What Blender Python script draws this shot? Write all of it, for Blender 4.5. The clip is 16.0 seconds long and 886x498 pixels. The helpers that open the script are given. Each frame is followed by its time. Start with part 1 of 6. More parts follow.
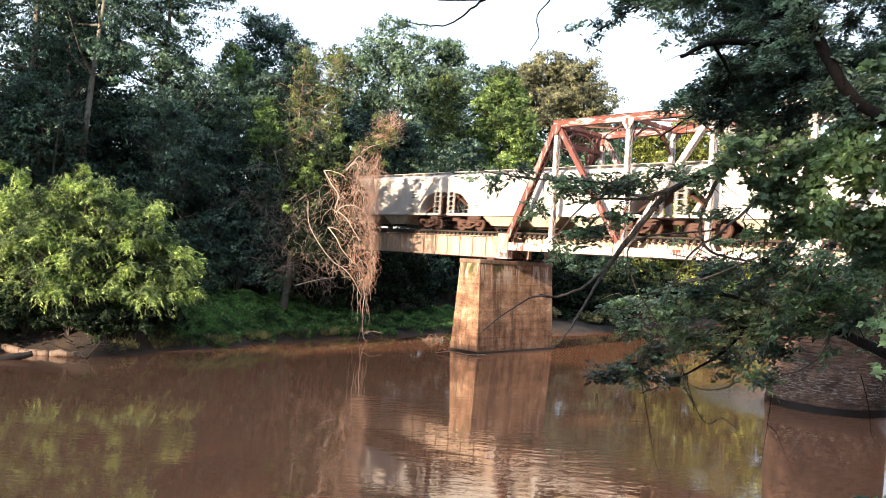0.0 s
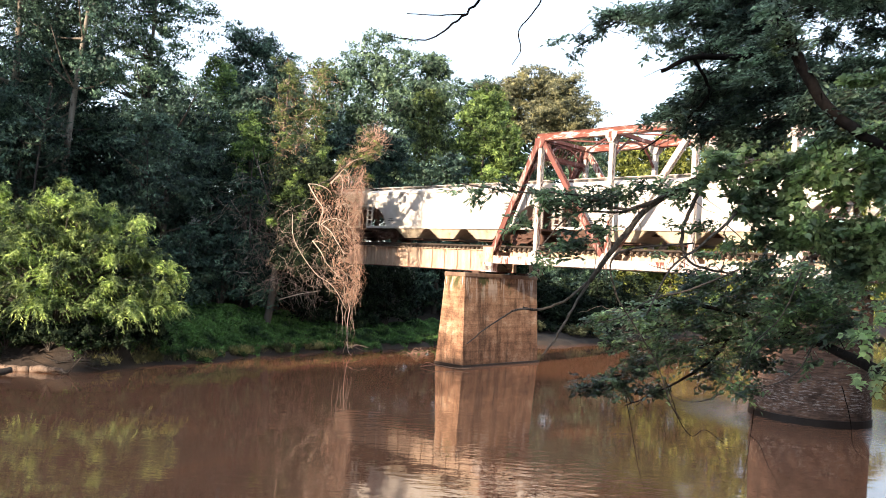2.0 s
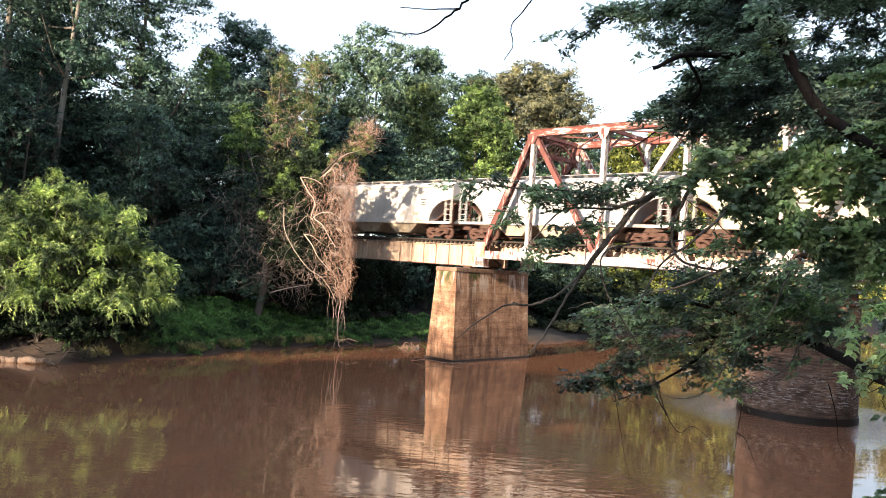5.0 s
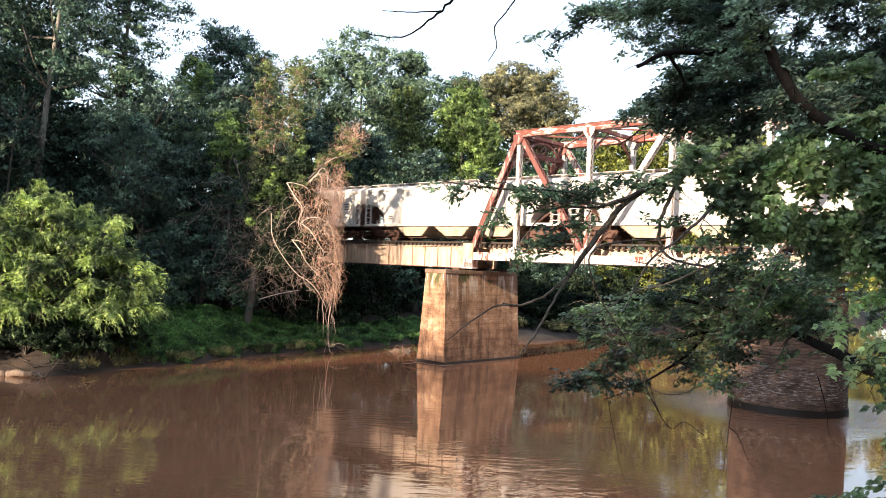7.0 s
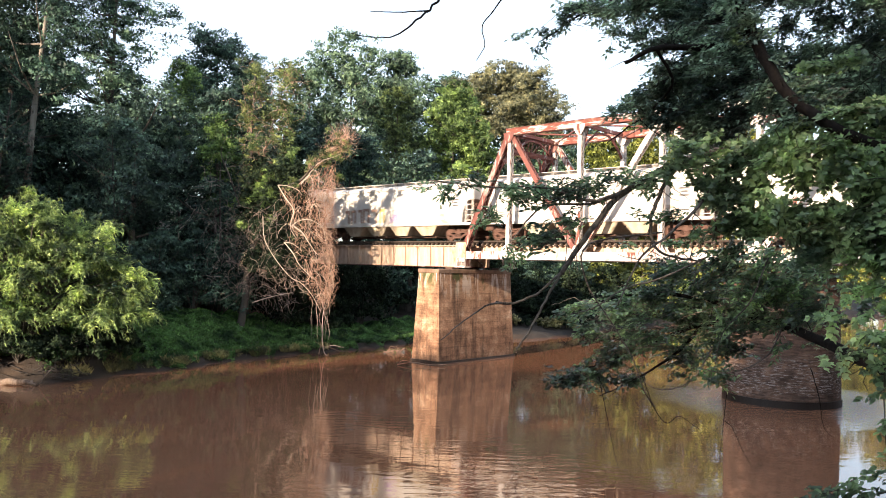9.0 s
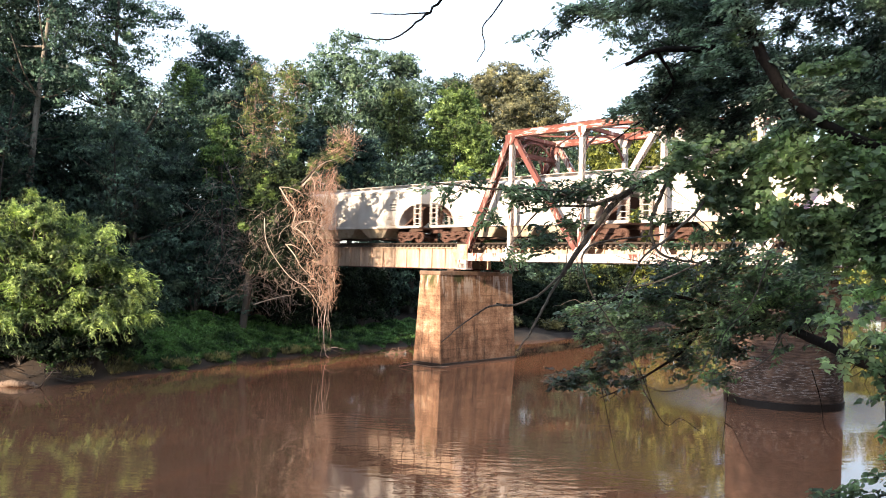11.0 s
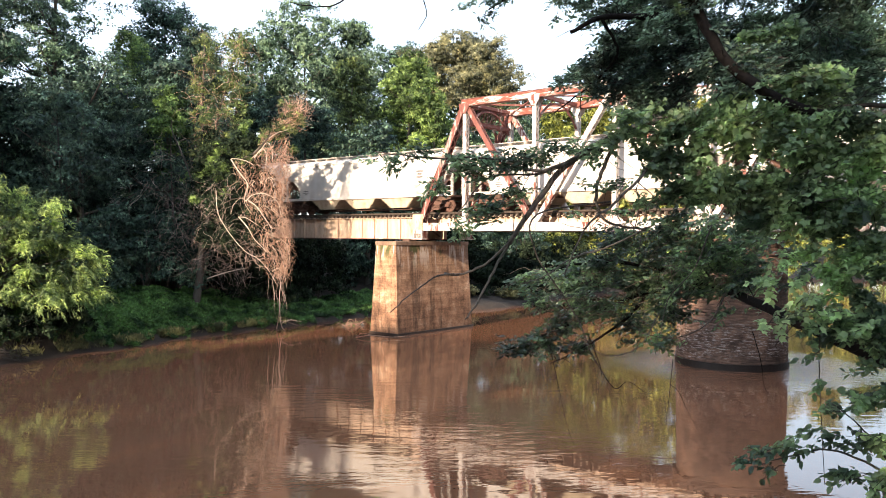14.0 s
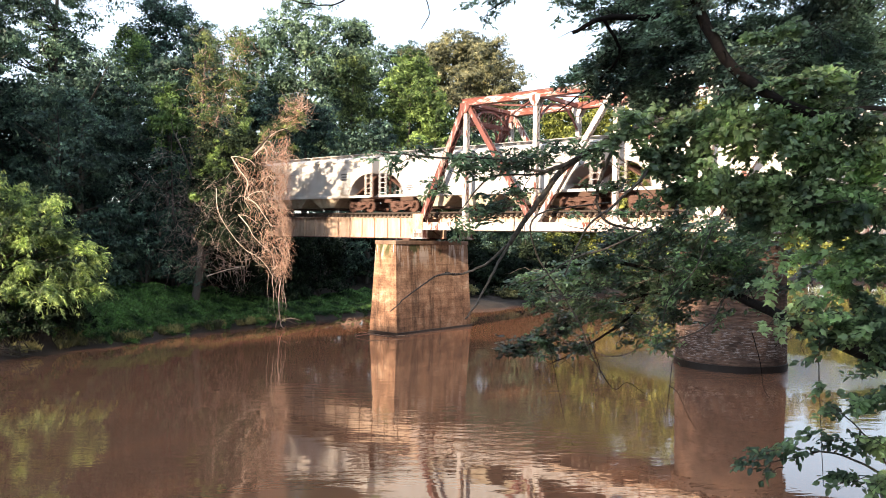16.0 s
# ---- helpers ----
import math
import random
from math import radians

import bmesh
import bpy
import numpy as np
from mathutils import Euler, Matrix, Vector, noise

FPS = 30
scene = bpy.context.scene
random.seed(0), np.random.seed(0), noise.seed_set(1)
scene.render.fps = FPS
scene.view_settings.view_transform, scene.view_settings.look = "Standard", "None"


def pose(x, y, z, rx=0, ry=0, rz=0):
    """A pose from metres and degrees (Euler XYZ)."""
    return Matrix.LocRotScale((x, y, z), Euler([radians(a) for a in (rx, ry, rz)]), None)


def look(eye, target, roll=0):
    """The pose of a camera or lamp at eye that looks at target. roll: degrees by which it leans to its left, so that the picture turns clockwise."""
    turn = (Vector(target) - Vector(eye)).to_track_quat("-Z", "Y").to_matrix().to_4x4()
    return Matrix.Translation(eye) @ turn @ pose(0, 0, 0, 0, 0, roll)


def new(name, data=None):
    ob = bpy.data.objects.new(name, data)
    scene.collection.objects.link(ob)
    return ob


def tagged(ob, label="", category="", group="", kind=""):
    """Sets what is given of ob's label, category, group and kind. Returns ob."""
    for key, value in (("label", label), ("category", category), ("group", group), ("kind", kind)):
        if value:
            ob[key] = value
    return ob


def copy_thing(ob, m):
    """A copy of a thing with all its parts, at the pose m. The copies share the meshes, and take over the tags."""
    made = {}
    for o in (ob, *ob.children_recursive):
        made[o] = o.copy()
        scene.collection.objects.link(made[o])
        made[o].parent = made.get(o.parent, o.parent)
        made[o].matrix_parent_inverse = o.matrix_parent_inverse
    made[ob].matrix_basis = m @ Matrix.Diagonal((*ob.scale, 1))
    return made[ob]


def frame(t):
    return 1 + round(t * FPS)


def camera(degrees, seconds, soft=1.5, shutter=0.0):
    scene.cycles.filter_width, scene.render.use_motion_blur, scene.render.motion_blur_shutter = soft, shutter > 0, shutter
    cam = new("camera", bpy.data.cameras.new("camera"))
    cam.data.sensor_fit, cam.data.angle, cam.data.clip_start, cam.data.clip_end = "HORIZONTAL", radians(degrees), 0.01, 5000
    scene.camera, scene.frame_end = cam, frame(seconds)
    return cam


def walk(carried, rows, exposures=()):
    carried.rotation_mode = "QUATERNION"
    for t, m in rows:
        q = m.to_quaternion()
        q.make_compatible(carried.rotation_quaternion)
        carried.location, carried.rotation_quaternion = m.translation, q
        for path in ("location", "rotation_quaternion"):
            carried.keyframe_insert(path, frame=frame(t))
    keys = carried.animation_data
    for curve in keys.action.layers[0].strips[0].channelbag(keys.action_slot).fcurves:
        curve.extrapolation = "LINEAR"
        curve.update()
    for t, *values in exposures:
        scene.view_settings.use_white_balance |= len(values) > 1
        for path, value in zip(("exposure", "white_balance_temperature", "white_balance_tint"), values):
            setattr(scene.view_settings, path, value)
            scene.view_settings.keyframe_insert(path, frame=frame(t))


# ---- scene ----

# ---- camera and its way: t, x, yaw, pitch, roll ----
cam = camera(59.57, 16.0, soft=0.95, shutter=0.5)
EYE_HEIGHT = 6.412
PATH = (
    (0.0, -0.030, 1.50, 0.35, 3.56), (0.5, -0.026, 1.42, 0.17, 3.07), (1.0, -0.021, 0.78, 1.02, 2.90),
    (1.5, -0.017, 0.57, 1.54, 3.14), (2.0, -0.013, 0.46, 1.40, 3.38), (2.5, -0.009, 0.28, 1.19, 3.26),
    (3.0, -0.004, -0.04, 1.31, 3.01), (3.5, 0.000, 0.00, 1.44, 3.63), (4.0, 0.000, -0.01, 1.07, 4.13),
    (6.5, 0.000, -0.79, 1.07, 3.07), (7.0, 0.000, -1.00, 1.27, 2.58), (7.5, 0.000, -1.32, 1.42, 2.10),
    (8.0, 0.000, -1.56, 1.57, 1.85), (8.5, 0.003, -1.72, 1.55, 1.86), (9.0, 0.005, -1.54, 1.25, 1.45),
    (11.5, 0.018, -1.40, 1.49, 1.47), (12.0, 0.020, -2.07, 1.58, 1.33), (12.5, 0.060, -3.51, 0.78, 1.28),
    (13.0, 0.080, -4.14, -0.08, 1.28), (13.5, 0.095, -4.35, -0.57, 0.76), (14.0, 0.110, -4.63, -0.77, 0.53),
    (14.5, 0.107, -4.73, -0.56, 0.35), (15.0, 0.105, -4.63, -0.56, -0.05), (15.5, 0.103, -4.52, -0.83, 0.16),
    (16.0, 0.100, -4.66, -0.81, 0.97),
)
walk(cam, [(t, pose(x, 0, EYE_HEIGHT, 90 + pitch, 0, yaw) @ pose(0, 0, 0, 0, 0, roll)) for t, x, yaw, pitch, roll in PATH],
     exposures=((0.0, 1.5), (12.5, 1.5), (14.5, 1.6), (16.0, 1.55)))

# ---- sky and sun: a low evening sun behind the camera and to its left ----
SUN_FROM = Vector((-0.618, -0.787, 0.0)).normalized()
SUN_HEIGHT = radians(16)
world = bpy.data.worlds.new("evening_sky")
scene.world = world
world.use_nodes = True
wn = world.node_tree
sky = wn.nodes.new("ShaderNodeTexSky")
sky.sky_type, sky.sun_disc = "NISHITA", False
sky.sun_elevation, sky.sun_rotation = SUN_HEIGHT, math.atan2(SUN_FROM.x, SUN_FROM.y)
sky.air_density, sky.dust_density, sky.ozone_density = 1.0, 0.4, 1.0
wn.nodes["Background"].inputs["Strength"].default_value = 0.15
haze = wn.nodes.new("ShaderNodeMix")  # thin bright summer haze over the whole sky
haze.data_type = "RGBA"
haze.inputs[0].default_value = 0.6
haze.inputs[7].default_value = (3.3, 3.6, 4.1, 1)
wn.links.new(sky.outputs[0], haze.inputs[6])
wn.links.new(haze.outputs[2], wn.nodes["Background"].inputs["Color"])
sun = new("sun", bpy.data.lights.new("sun", "SUN"))
sun.data.energy, sun.data.angle, sun.data.color = 5.0, radians(0.6), (1.0, 0.80, 0.60)
sun.matrix_basis = look(SUN_FROM * 100 * math.cos(SUN_HEIGHT) + Vector((0, 0, 100 * math.sin(SUN_HEIGHT))), (0, 0, 0))

# ---- materials ----


def shader(name, rough=0.8, metal=0.0, spec=0.5):
    m = bpy.data.materials.new(name)
    m.use_nodes = True
    b = m.node_tree.nodes["Principled BSDF"]
    b.inputs["Roughness"].default_value, b.inputs["Metallic"].default_value = rough, metal
    b.inputs["Specular IOR Level"].default_value = spec
    return m, m.node_tree, b


def noise_of(tree, scale, detail=6, stretch=(1, 1, 1), rough=0.6):
    co, mp, nz = (tree.nodes.new(k) for k in ("ShaderNodeTexCoord", "ShaderNodeMapping", "ShaderNodeTexNoise"))
    mp.inputs["Scale"].default_value = stretch
    nz.inputs["Scale"].default_value, nz.inputs["Detail"].default_value, nz.inputs["Roughness"].default_value = scale, detail, rough
    tree.links.new(co.outputs["Object"], mp.inputs[0])
    tree.links.new(mp.outputs[0], nz.inputs["Vector"])
    return nz.outputs["Fac"]


def ramp(tree, fac, stops):
    r = tree.nodes.new("ShaderNodeValToRGB")
    while len(r.color_ramp.elements) < len(stops):
        r.color_ramp.elements.new(0.5)
    for e, (at, c) in zip(r.color_ramp.elements, stops):
        e.position, e.color = at, (*c, 1)
    tree.links.new(fac, r.inputs[0])
    return r.outputs[0]


def blend(tree, fac, a, b, mode="MIX"):
    n = tree.nodes.new("ShaderNodeMix")
    n.data_type, n.blend_type = "RGBA", mode
    for sock, v in ((n.inputs[0], fac), (n.inputs[6], a), (n.inputs[7], b)):
        if isinstance(v, (int, float)):
            sock.default_value = v
        elif isinstance(v, tuple):
            sock.default_value = (*v, 1)
        else:
            tree.links.new(v, sock)
    return n.outputs[2]


def bump(tree, b, fac, strength, distance=0.02):
    n = tree.nodes.new("ShaderNodeBump")
    n.inputs["Strength"].default_value, n.inputs["Distance"].default_value = strength, distance
    tree.links.new(fac, n.inputs["Height"])
    tree.links.new(n.outputs[0], b.inputs["Normal"])


def worn(name, c1, c2, patch, patch_at, scale=1.2, rough=0.7, metal=0.0, streak=(1, 1, 0.25), fine=25, grime=(0.5, 0.45, 0.4), spec=0.4, edge=0.05):
    """A surface of two near tones with patches of a third (rust, moss, bare spots) and run-down grime."""
    m, tree, b = shader(name, rough, metal, spec)
    base = ramp(tree, noise_of(tree, fine), ((0.3, c1), (0.7, c2)))
    wear = blend(tree, 0.4, noise_of(tree, scale, 6, streak, 0.6), noise_of(tree, scale * 5, 8, streak, 0.7))
    where = ramp(tree, wear, ((patch_at, (0, 0, 0)), (patch_at + edge, (1, 1, 1))))
    col = blend(tree, where, base, patch)
    soil = ramp(tree, noise_of(tree, scale * 2.3, 8, (1, 1, streak[2] * 0.4)), ((0.4, (1, 1, 1)), (0.75, grime)))
    tree.links.new(blend(tree, 0.8, col, soil, "MULTIPLY"), b.inputs["Base Color"])
    bump(tree, b, noise_of(tree, fine * 1.6), 0.25)
    return m


def leafy(name, dark, light, glow=0.35, rough=0.55, patch=0.45, spec=0.35, vary=1.45, tuft=1.5):
    """Leaves: each its own tone between dark and light, thin enough to let light through; shaded hollows and lit tufts
    are painted in.
    """
    m, tree, b = shader(name, rough, 0, spec)
    g = tree.nodes.new("ShaderNodeNewGeometry")
    info = tree.nodes.new("ShaderNodeObjectInfo")
    def tone(f, k=1.0):
        return tuple(min(1, k * (a + (b - a) * f)) for a, b in zip(dark, light))
    col = ramp(tree, g.outputs["Random Per Island"], ((0.0, tone(0.22)), (0.72, tone(0.80)), (1.0, tone(1, vary))))
    shade = ramp(tree, info.outputs["Random"], ((0, (0.8, 0.85, 0.8)), (1, (1.1, 1.05, 1.0))))
    # cool dark hollows and warm bright tufts put shade and light into the colour
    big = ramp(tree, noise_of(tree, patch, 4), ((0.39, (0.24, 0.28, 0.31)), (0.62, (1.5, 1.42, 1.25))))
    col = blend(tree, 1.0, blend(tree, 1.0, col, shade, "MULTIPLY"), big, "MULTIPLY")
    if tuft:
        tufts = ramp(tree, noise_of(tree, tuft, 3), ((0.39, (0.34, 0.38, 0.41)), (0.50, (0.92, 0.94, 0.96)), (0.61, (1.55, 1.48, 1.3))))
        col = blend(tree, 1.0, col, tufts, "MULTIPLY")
    tree.links.new(col, b.inputs["Base Color"])
    thin = tree.nodes.new("ShaderNodeBsdfTranslucent")
    tree.links.new(col, thin.inputs[0])
    mix = tree.nodes.new("ShaderNodeMixShader")
    mix.inputs[0].default_value = glow
    tree.links.new(b.outputs[0], mix.inputs[1])
    tree.links.new(thin.outputs[0], mix.inputs[2])
    tree.links.new(mix.outputs[0], tree.nodes["Material Output"].inputs[0])
    return m


WHITE_STEEL = worn("peeling_white_paint", (0.50, 0.445, 0.41), (0.64, 0.585, 0.55), (0.17, 0.055, 0.038), 0.53, 1.5, 0.6)
RED_STEEL = worn("rust_red_paint", (0.14, 0.048, 0.038), (0.215, 0.08, 0.066), (0.48, 0.37, 0.34), 0.55, 1.0, 0.7)
MIXED_STEEL = worn("half_peeled_paint", (0.56, 0.47, 0.43), (0.70, 0.63, 0.59), (0.19, 0.055, 0.038), 0.50, 1.2, 0.65)
CHORD_PAINT = worn("streaky_peeling_red_and_white_paint", (0.54, 0.45, 0.41), (0.66, 0.59, 0.55), (0.20, 0.06, 0.042), 0.455, 1.6, 0.65, streak=(1.0, 0.3, 1.6))
GIRDER_PAINT = worn("streaked_girder_paint", (0.50, 0.36, 0.26), (0.62, 0.48, 0.375), (0.36, 0.17, 0.09), 0.55, 1.3, 0.7, streak=(1, 1, 0.45), edge=0.10)
DARK_STEEL = worn("dark_rusted_steel", (0.07, 0.04, 0.03), (0.12, 0.07, 0.05), (0.2, 0.09, 0.05), 0.6, 2, 0.8)
RAIL_STEEL = worn("rail_steel", (0.12, 0.08, 0.06), (0.2, 0.13, 0.1), (0.2, 0.09, 0.05), 0.6, 3, 0.5, 0.6)
CREOSOTE = worn("creosoted_timber", (0.035, 0.026, 0.02), (0.075, 0.055, 0.042), (0.13, 0.1, 0.08), 0.62, 4, 0.85)
TIE_END = worn("weathered_timber_end", (0.10, 0.08, 0.065), (0.2, 0.16, 0.13), (0.05, 0.04, 0.03), 0.6, 6, 0.9)
CONCRETE = worn("stained_concrete", (0.22, 0.145, 0.10), (0.32, 0.215, 0.155), (0.09, 0.057, 0.04), 0.46, 0.6, 0.9, streak=(1.5, 1.5, 0.3), grime=(0.6, 0.53, 0.47), edge=0.22)
WET_CONCRETE = worn("wet_dark_concrete", (0.022, 0.016, 0.014), (0.042, 0.03, 0.025), (0.07, 0.048, 0.038), 0.6, 1.5, 0.5)
CAR_WHITE = worn("dusty_white_car_paint", (0.54, 0.505, 0.475), (0.65, 0.61, 0.575), (0.36, 0.29, 0.23), 0.58, 0.8, 0.45, streak=(1, 0.35, 1), grime=(0.7, 0.64, 0.57))
CAR_GREY = worn("pale_grey_car_paint", (0.40, 0.40, 0.41), (0.49, 0.485, 0.485), (0.32, 0.26, 0.21), 0.58, 0.8, 0.45, streak=(1, 0.35, 1), grime=(0.7, 0.64, 0.57))
CAR_CREAM = worn("cream_car_paint", (0.47, 0.41, 0.32), (0.55, 0.49, 0.395), (0.34, 0.27, 0.19), 0.58, 0.8, 0.45, streak=(1, 0.35, 1), grime=(0.7, 0.62, 0.5))
BAY_PAINT = worn("dust_covered_hopper_paint", (0.44, 0.36, 0.26), (0.54, 0.46, 0.35), (0.26, 0.18, 0.12), 0.57, 1.6, 0.8)
TRUCK_IRON = worn("rusty_cast_iron", (0.085, 0.045, 0.034), (0.14, 0.072, 0.054), (0.05, 0.032, 0.026), 0.56, 3, 0.85)
BARK = worn("grey_brown_bark", (0.075, 0.064, 0.055), (0.13, 0.114, 0.10), (0.05, 0.04, 0.034), 0.55, 5, 0.95, streak=(1, 1, 0.15))
PALE_BARK = worn("pale_mottled_bark", (0.17, 0.15, 0.125), (0.27, 0.25, 0.215), (0.07, 0.055, 0.045), 0.5, 2, 0.9, streak=(1, 1, 0.3))
DARK_BARK = worn("dark_bark", (0.034, 0.029, 0.026), (0.062, 0.052, 0.046), (0.09, 0.08, 0.07), 0.6, 8, 0.95)
# bark set near black all over, with little gloss
BLACK_BARK = worn("near_black_bark", (0.010, 0.008, 0.008), (0.022, 0.018, 0.016), (0.04, 0.032, 0.028), 0.66, 8, 0.95, spec=0.12)
TWIG = worn("grey_twig_bark", (0.19, 0.15, 0.12), (0.31, 0.255, 0.215), (0.09, 0.07, 0.05), 0.6, 9, 0.9)
VINE_TWIG = worn("pinkish_grey_dry_twig", (0.30, 0.235, 0.205), (0.46, 0.375, 0.335), (0.14, 0.10, 0.08), 0.6, 9, 0.9)
BLEACHED = worn("bleached_bare_stem", (0.50, 0.41, 0.33), (0.64, 0.55, 0.46), (0.3, 0.22, 0.16), 0.62, 6, 0.85)
LIMB_BARK = worn("grey_limb_bark", (0.10, 0.086, 0.076), (0.19, 0.166, 0.15), (0.05, 0.042, 0.037), 0.54, 12, 0.9, spec=0.25)
GREY_WOOD = worn("bleached_driftwood", (0.19, 0.135, 0.10), (0.28, 0.205, 0.155), (0.09, 0.06, 0.045), 0.52, 3, 0.85)
MARK_DARK = worn("dark_stencil_paint", (0.09, 0.085, 0.085), (0.14, 0.13, 0.13), (0.3, 0.28, 0.26), 0.62, 5, 0.6)
GRAFFITI_BROWN = worn("brown_spray_paint", (0.26, 0.15, 0.12), (0.36, 0.24, 0.19), (0.5, 0.42, 0.37), 0.6, 4, 0.6)
GRAFFITI_YELLOW = worn("yellow_spray_paint", (0.55, 0.40, 0.12), (0.6, 0.46, 0.2), (0.5, 0.42, 0.37), 0.6, 4, 0.6)
GRAFFITI_VIOLET = worn("violet_spray_paint", (0.42, 0.28, 0.5), (0.52, 0.38, 0.58), (0.5, 0.42, 0.37), 0.6, 4, 0.6)

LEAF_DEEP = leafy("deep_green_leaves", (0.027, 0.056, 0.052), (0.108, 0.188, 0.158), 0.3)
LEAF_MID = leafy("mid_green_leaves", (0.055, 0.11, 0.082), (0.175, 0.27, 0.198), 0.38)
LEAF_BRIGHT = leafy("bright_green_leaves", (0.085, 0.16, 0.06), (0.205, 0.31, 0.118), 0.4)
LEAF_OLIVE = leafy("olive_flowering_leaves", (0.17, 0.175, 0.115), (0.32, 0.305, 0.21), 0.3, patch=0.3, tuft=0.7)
# yellow-green brightened so that sunlight is already in the leaf colour
LEAF_SUNNY = leafy("yellow_green_leaves_brightened_as_sunlit", (0.13, 0.165, 0.045), (0.32, 0.36, 0.11), 0.42)
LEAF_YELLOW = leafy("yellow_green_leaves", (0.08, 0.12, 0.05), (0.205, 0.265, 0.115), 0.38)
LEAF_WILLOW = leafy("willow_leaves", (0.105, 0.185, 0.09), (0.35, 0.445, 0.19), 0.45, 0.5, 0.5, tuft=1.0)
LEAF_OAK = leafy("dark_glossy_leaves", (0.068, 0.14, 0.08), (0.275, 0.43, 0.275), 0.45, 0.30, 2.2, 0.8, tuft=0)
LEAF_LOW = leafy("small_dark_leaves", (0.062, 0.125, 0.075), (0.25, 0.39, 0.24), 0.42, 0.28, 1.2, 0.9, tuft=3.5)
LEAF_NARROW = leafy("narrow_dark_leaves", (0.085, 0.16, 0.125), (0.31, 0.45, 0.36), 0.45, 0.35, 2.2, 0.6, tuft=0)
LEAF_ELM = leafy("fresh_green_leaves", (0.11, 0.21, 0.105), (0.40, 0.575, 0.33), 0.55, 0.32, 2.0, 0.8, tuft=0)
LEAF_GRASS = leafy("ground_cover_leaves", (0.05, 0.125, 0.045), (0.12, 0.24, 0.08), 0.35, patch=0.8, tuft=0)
LEAF_STRAW = leafy("dry_grass_with_sunlit_tint", (0.16, 0.16, 0.075), (0.40, 0.38, 0.21), 0.35, 0.6, 0.9, tuft=0)


def vine_material():
    """Dry creeper stems, each its own tone between brown, tan and bleached pink."""
    m, tree, b = shader("dry_tan_vine", 0.9, 0, 0.2)
    g = tree.nodes.new("ShaderNodeNewGeometry")
    col = ramp(tree, g.outputs["Random Per Island"], ((0.0, (0.15, 0.08, 0.055)), (0.3, (0.42, 0.245, 0.17)), (0.75, (0.58, 0.385, 0.29)), (1.0, (0.66, 0.50, 0.40))))
    big = ramp(tree, noise_of(tree, 0.8, 4), ((0.35, (0.6, 0.6, 0.62)), (0.62, (1.1, 1.1, 1.1))))
    tree.links.new(blend(tree, 1.0, col, big, "MULTIPLY"), b.inputs["Base Color"])
    return m


DRY_VINE = vine_material()


def ground_material():
    m, tree, b = shader("muddy_earth", 0.9)
    col = ramp(tree, noise_of(tree, 0.6, 8), ((0.35, (0.017, 0.012, 0.009)), (0.55, (0.031, 0.021, 0.015)), (0.7, (0.062, 0.041, 0.027))))
    grit = ramp(tree, noise_of(tree, 14), ((0.35, (0.7, 0.68, 0.65)), (0.65, (1.1, 1.1, 1.1))))
    tree.links.new(blend(tree, 1.0, col, grit, "MULTIPLY"), b.inputs["Base Color"])
    bump(tree, b, noise_of(tree, 6, 10), 0.6, 0.08)
    return m


EDDY_AT = (18.7, 39.3)


def water_material():
    m, tree, b = shader("muddy_river_water", 0.015, 0, 0.7)
    b.inputs["IOR"].default_value = 1.6
    col = ramp(tree, noise_of(tree, 0.05, 4), ((0.35, (0.166, 0.078, 0.044)), (0.65, (0.198, 0.096, 0.055))))
    tree.links.new(col, b.inputs["Base Color"])
    # long swell with finer ripples; slick and ruffled stretches drift apart
    slow = noise_of(tree, 0.6, 3, (1.0, 2.2, 1))
    fine = noise_of(tree, 1.3, 3, (0.8, 2.4, 1), 0.5)
    where = ramp(tree, noise_of(tree, 0.07, 3, (1, 1.6, 1)), ((0.44, (0.05, 0.05, 0.05)), (0.60, (1, 1, 1))))
    def patch_of(at, outer, inner):
        co, off, m = (tree.nodes.new(k) for k in ("ShaderNodeTexCoord", "ShaderNodeVectorMath", "ShaderNodeMapRange"))
        off.operation, off.inputs[1].default_value = "DISTANCE", (*at, 0)
        m.inputs["From Min"].default_value, m.inputs["From Max"].default_value = outer, inner
        tree.links.new(co.outputs["Object"], off.inputs[0])
        tree.links.new(off.outputs["Value"], m.inputs["Value"])
        return m.outputs[0]
    breeze = ramp(tree, patch_of((0.5, 24.5), 11, 4), ((0.0, (0.22, 0.22, 0.22)), (1.0, (1, 1, 1))))
    ruffle = blend(tree, 1.0, blend(tree, 1.0, fine, where, "MULTIPLY"), breeze, "MULTIPLY")
    n1, n2 = tree.nodes.new("ShaderNodeBump"), tree.nodes.new("ShaderNodeBump")
    n1.inputs["Strength"].default_value, n1.inputs["Distance"].default_value = 0.22, 0.018
    n2.inputs["Strength"].default_value, n2.inputs["Distance"].default_value = 0.5, 0.04
    tree.links.new(slow, n1.inputs["Height"])
    tree.links.new(ruffle, n2.inputs["Height"])
    tree.links.new(n1.outputs[0], n2.inputs["Normal"])
    # broken water round the foot of the round pier
    chop = tree.nodes.new("ShaderNodeMath")
    chop.operation = "MULTIPLY"
    tree.links.new(noise_of(tree, 1.7, 4, (0.7, 1.8, 1)), chop.inputs[0])
    tree.links.new(patch_of(EDDY_AT, 7.5, 3.2), chop.inputs[1])
    n3 = tree.nodes.new("ShaderNodeBump")
    n3.inputs["Strength"].default_value, n3.inputs["Distance"].default_value = 0.8, 0.16
    tree.links.new(chop.outputs[0], n3.inputs["Height"])
    tree.links.new(n2.outputs[0], n3.inputs["Normal"])
    tree.links.new(n3.outputs[0], b.inputs["Normal"])
    return m


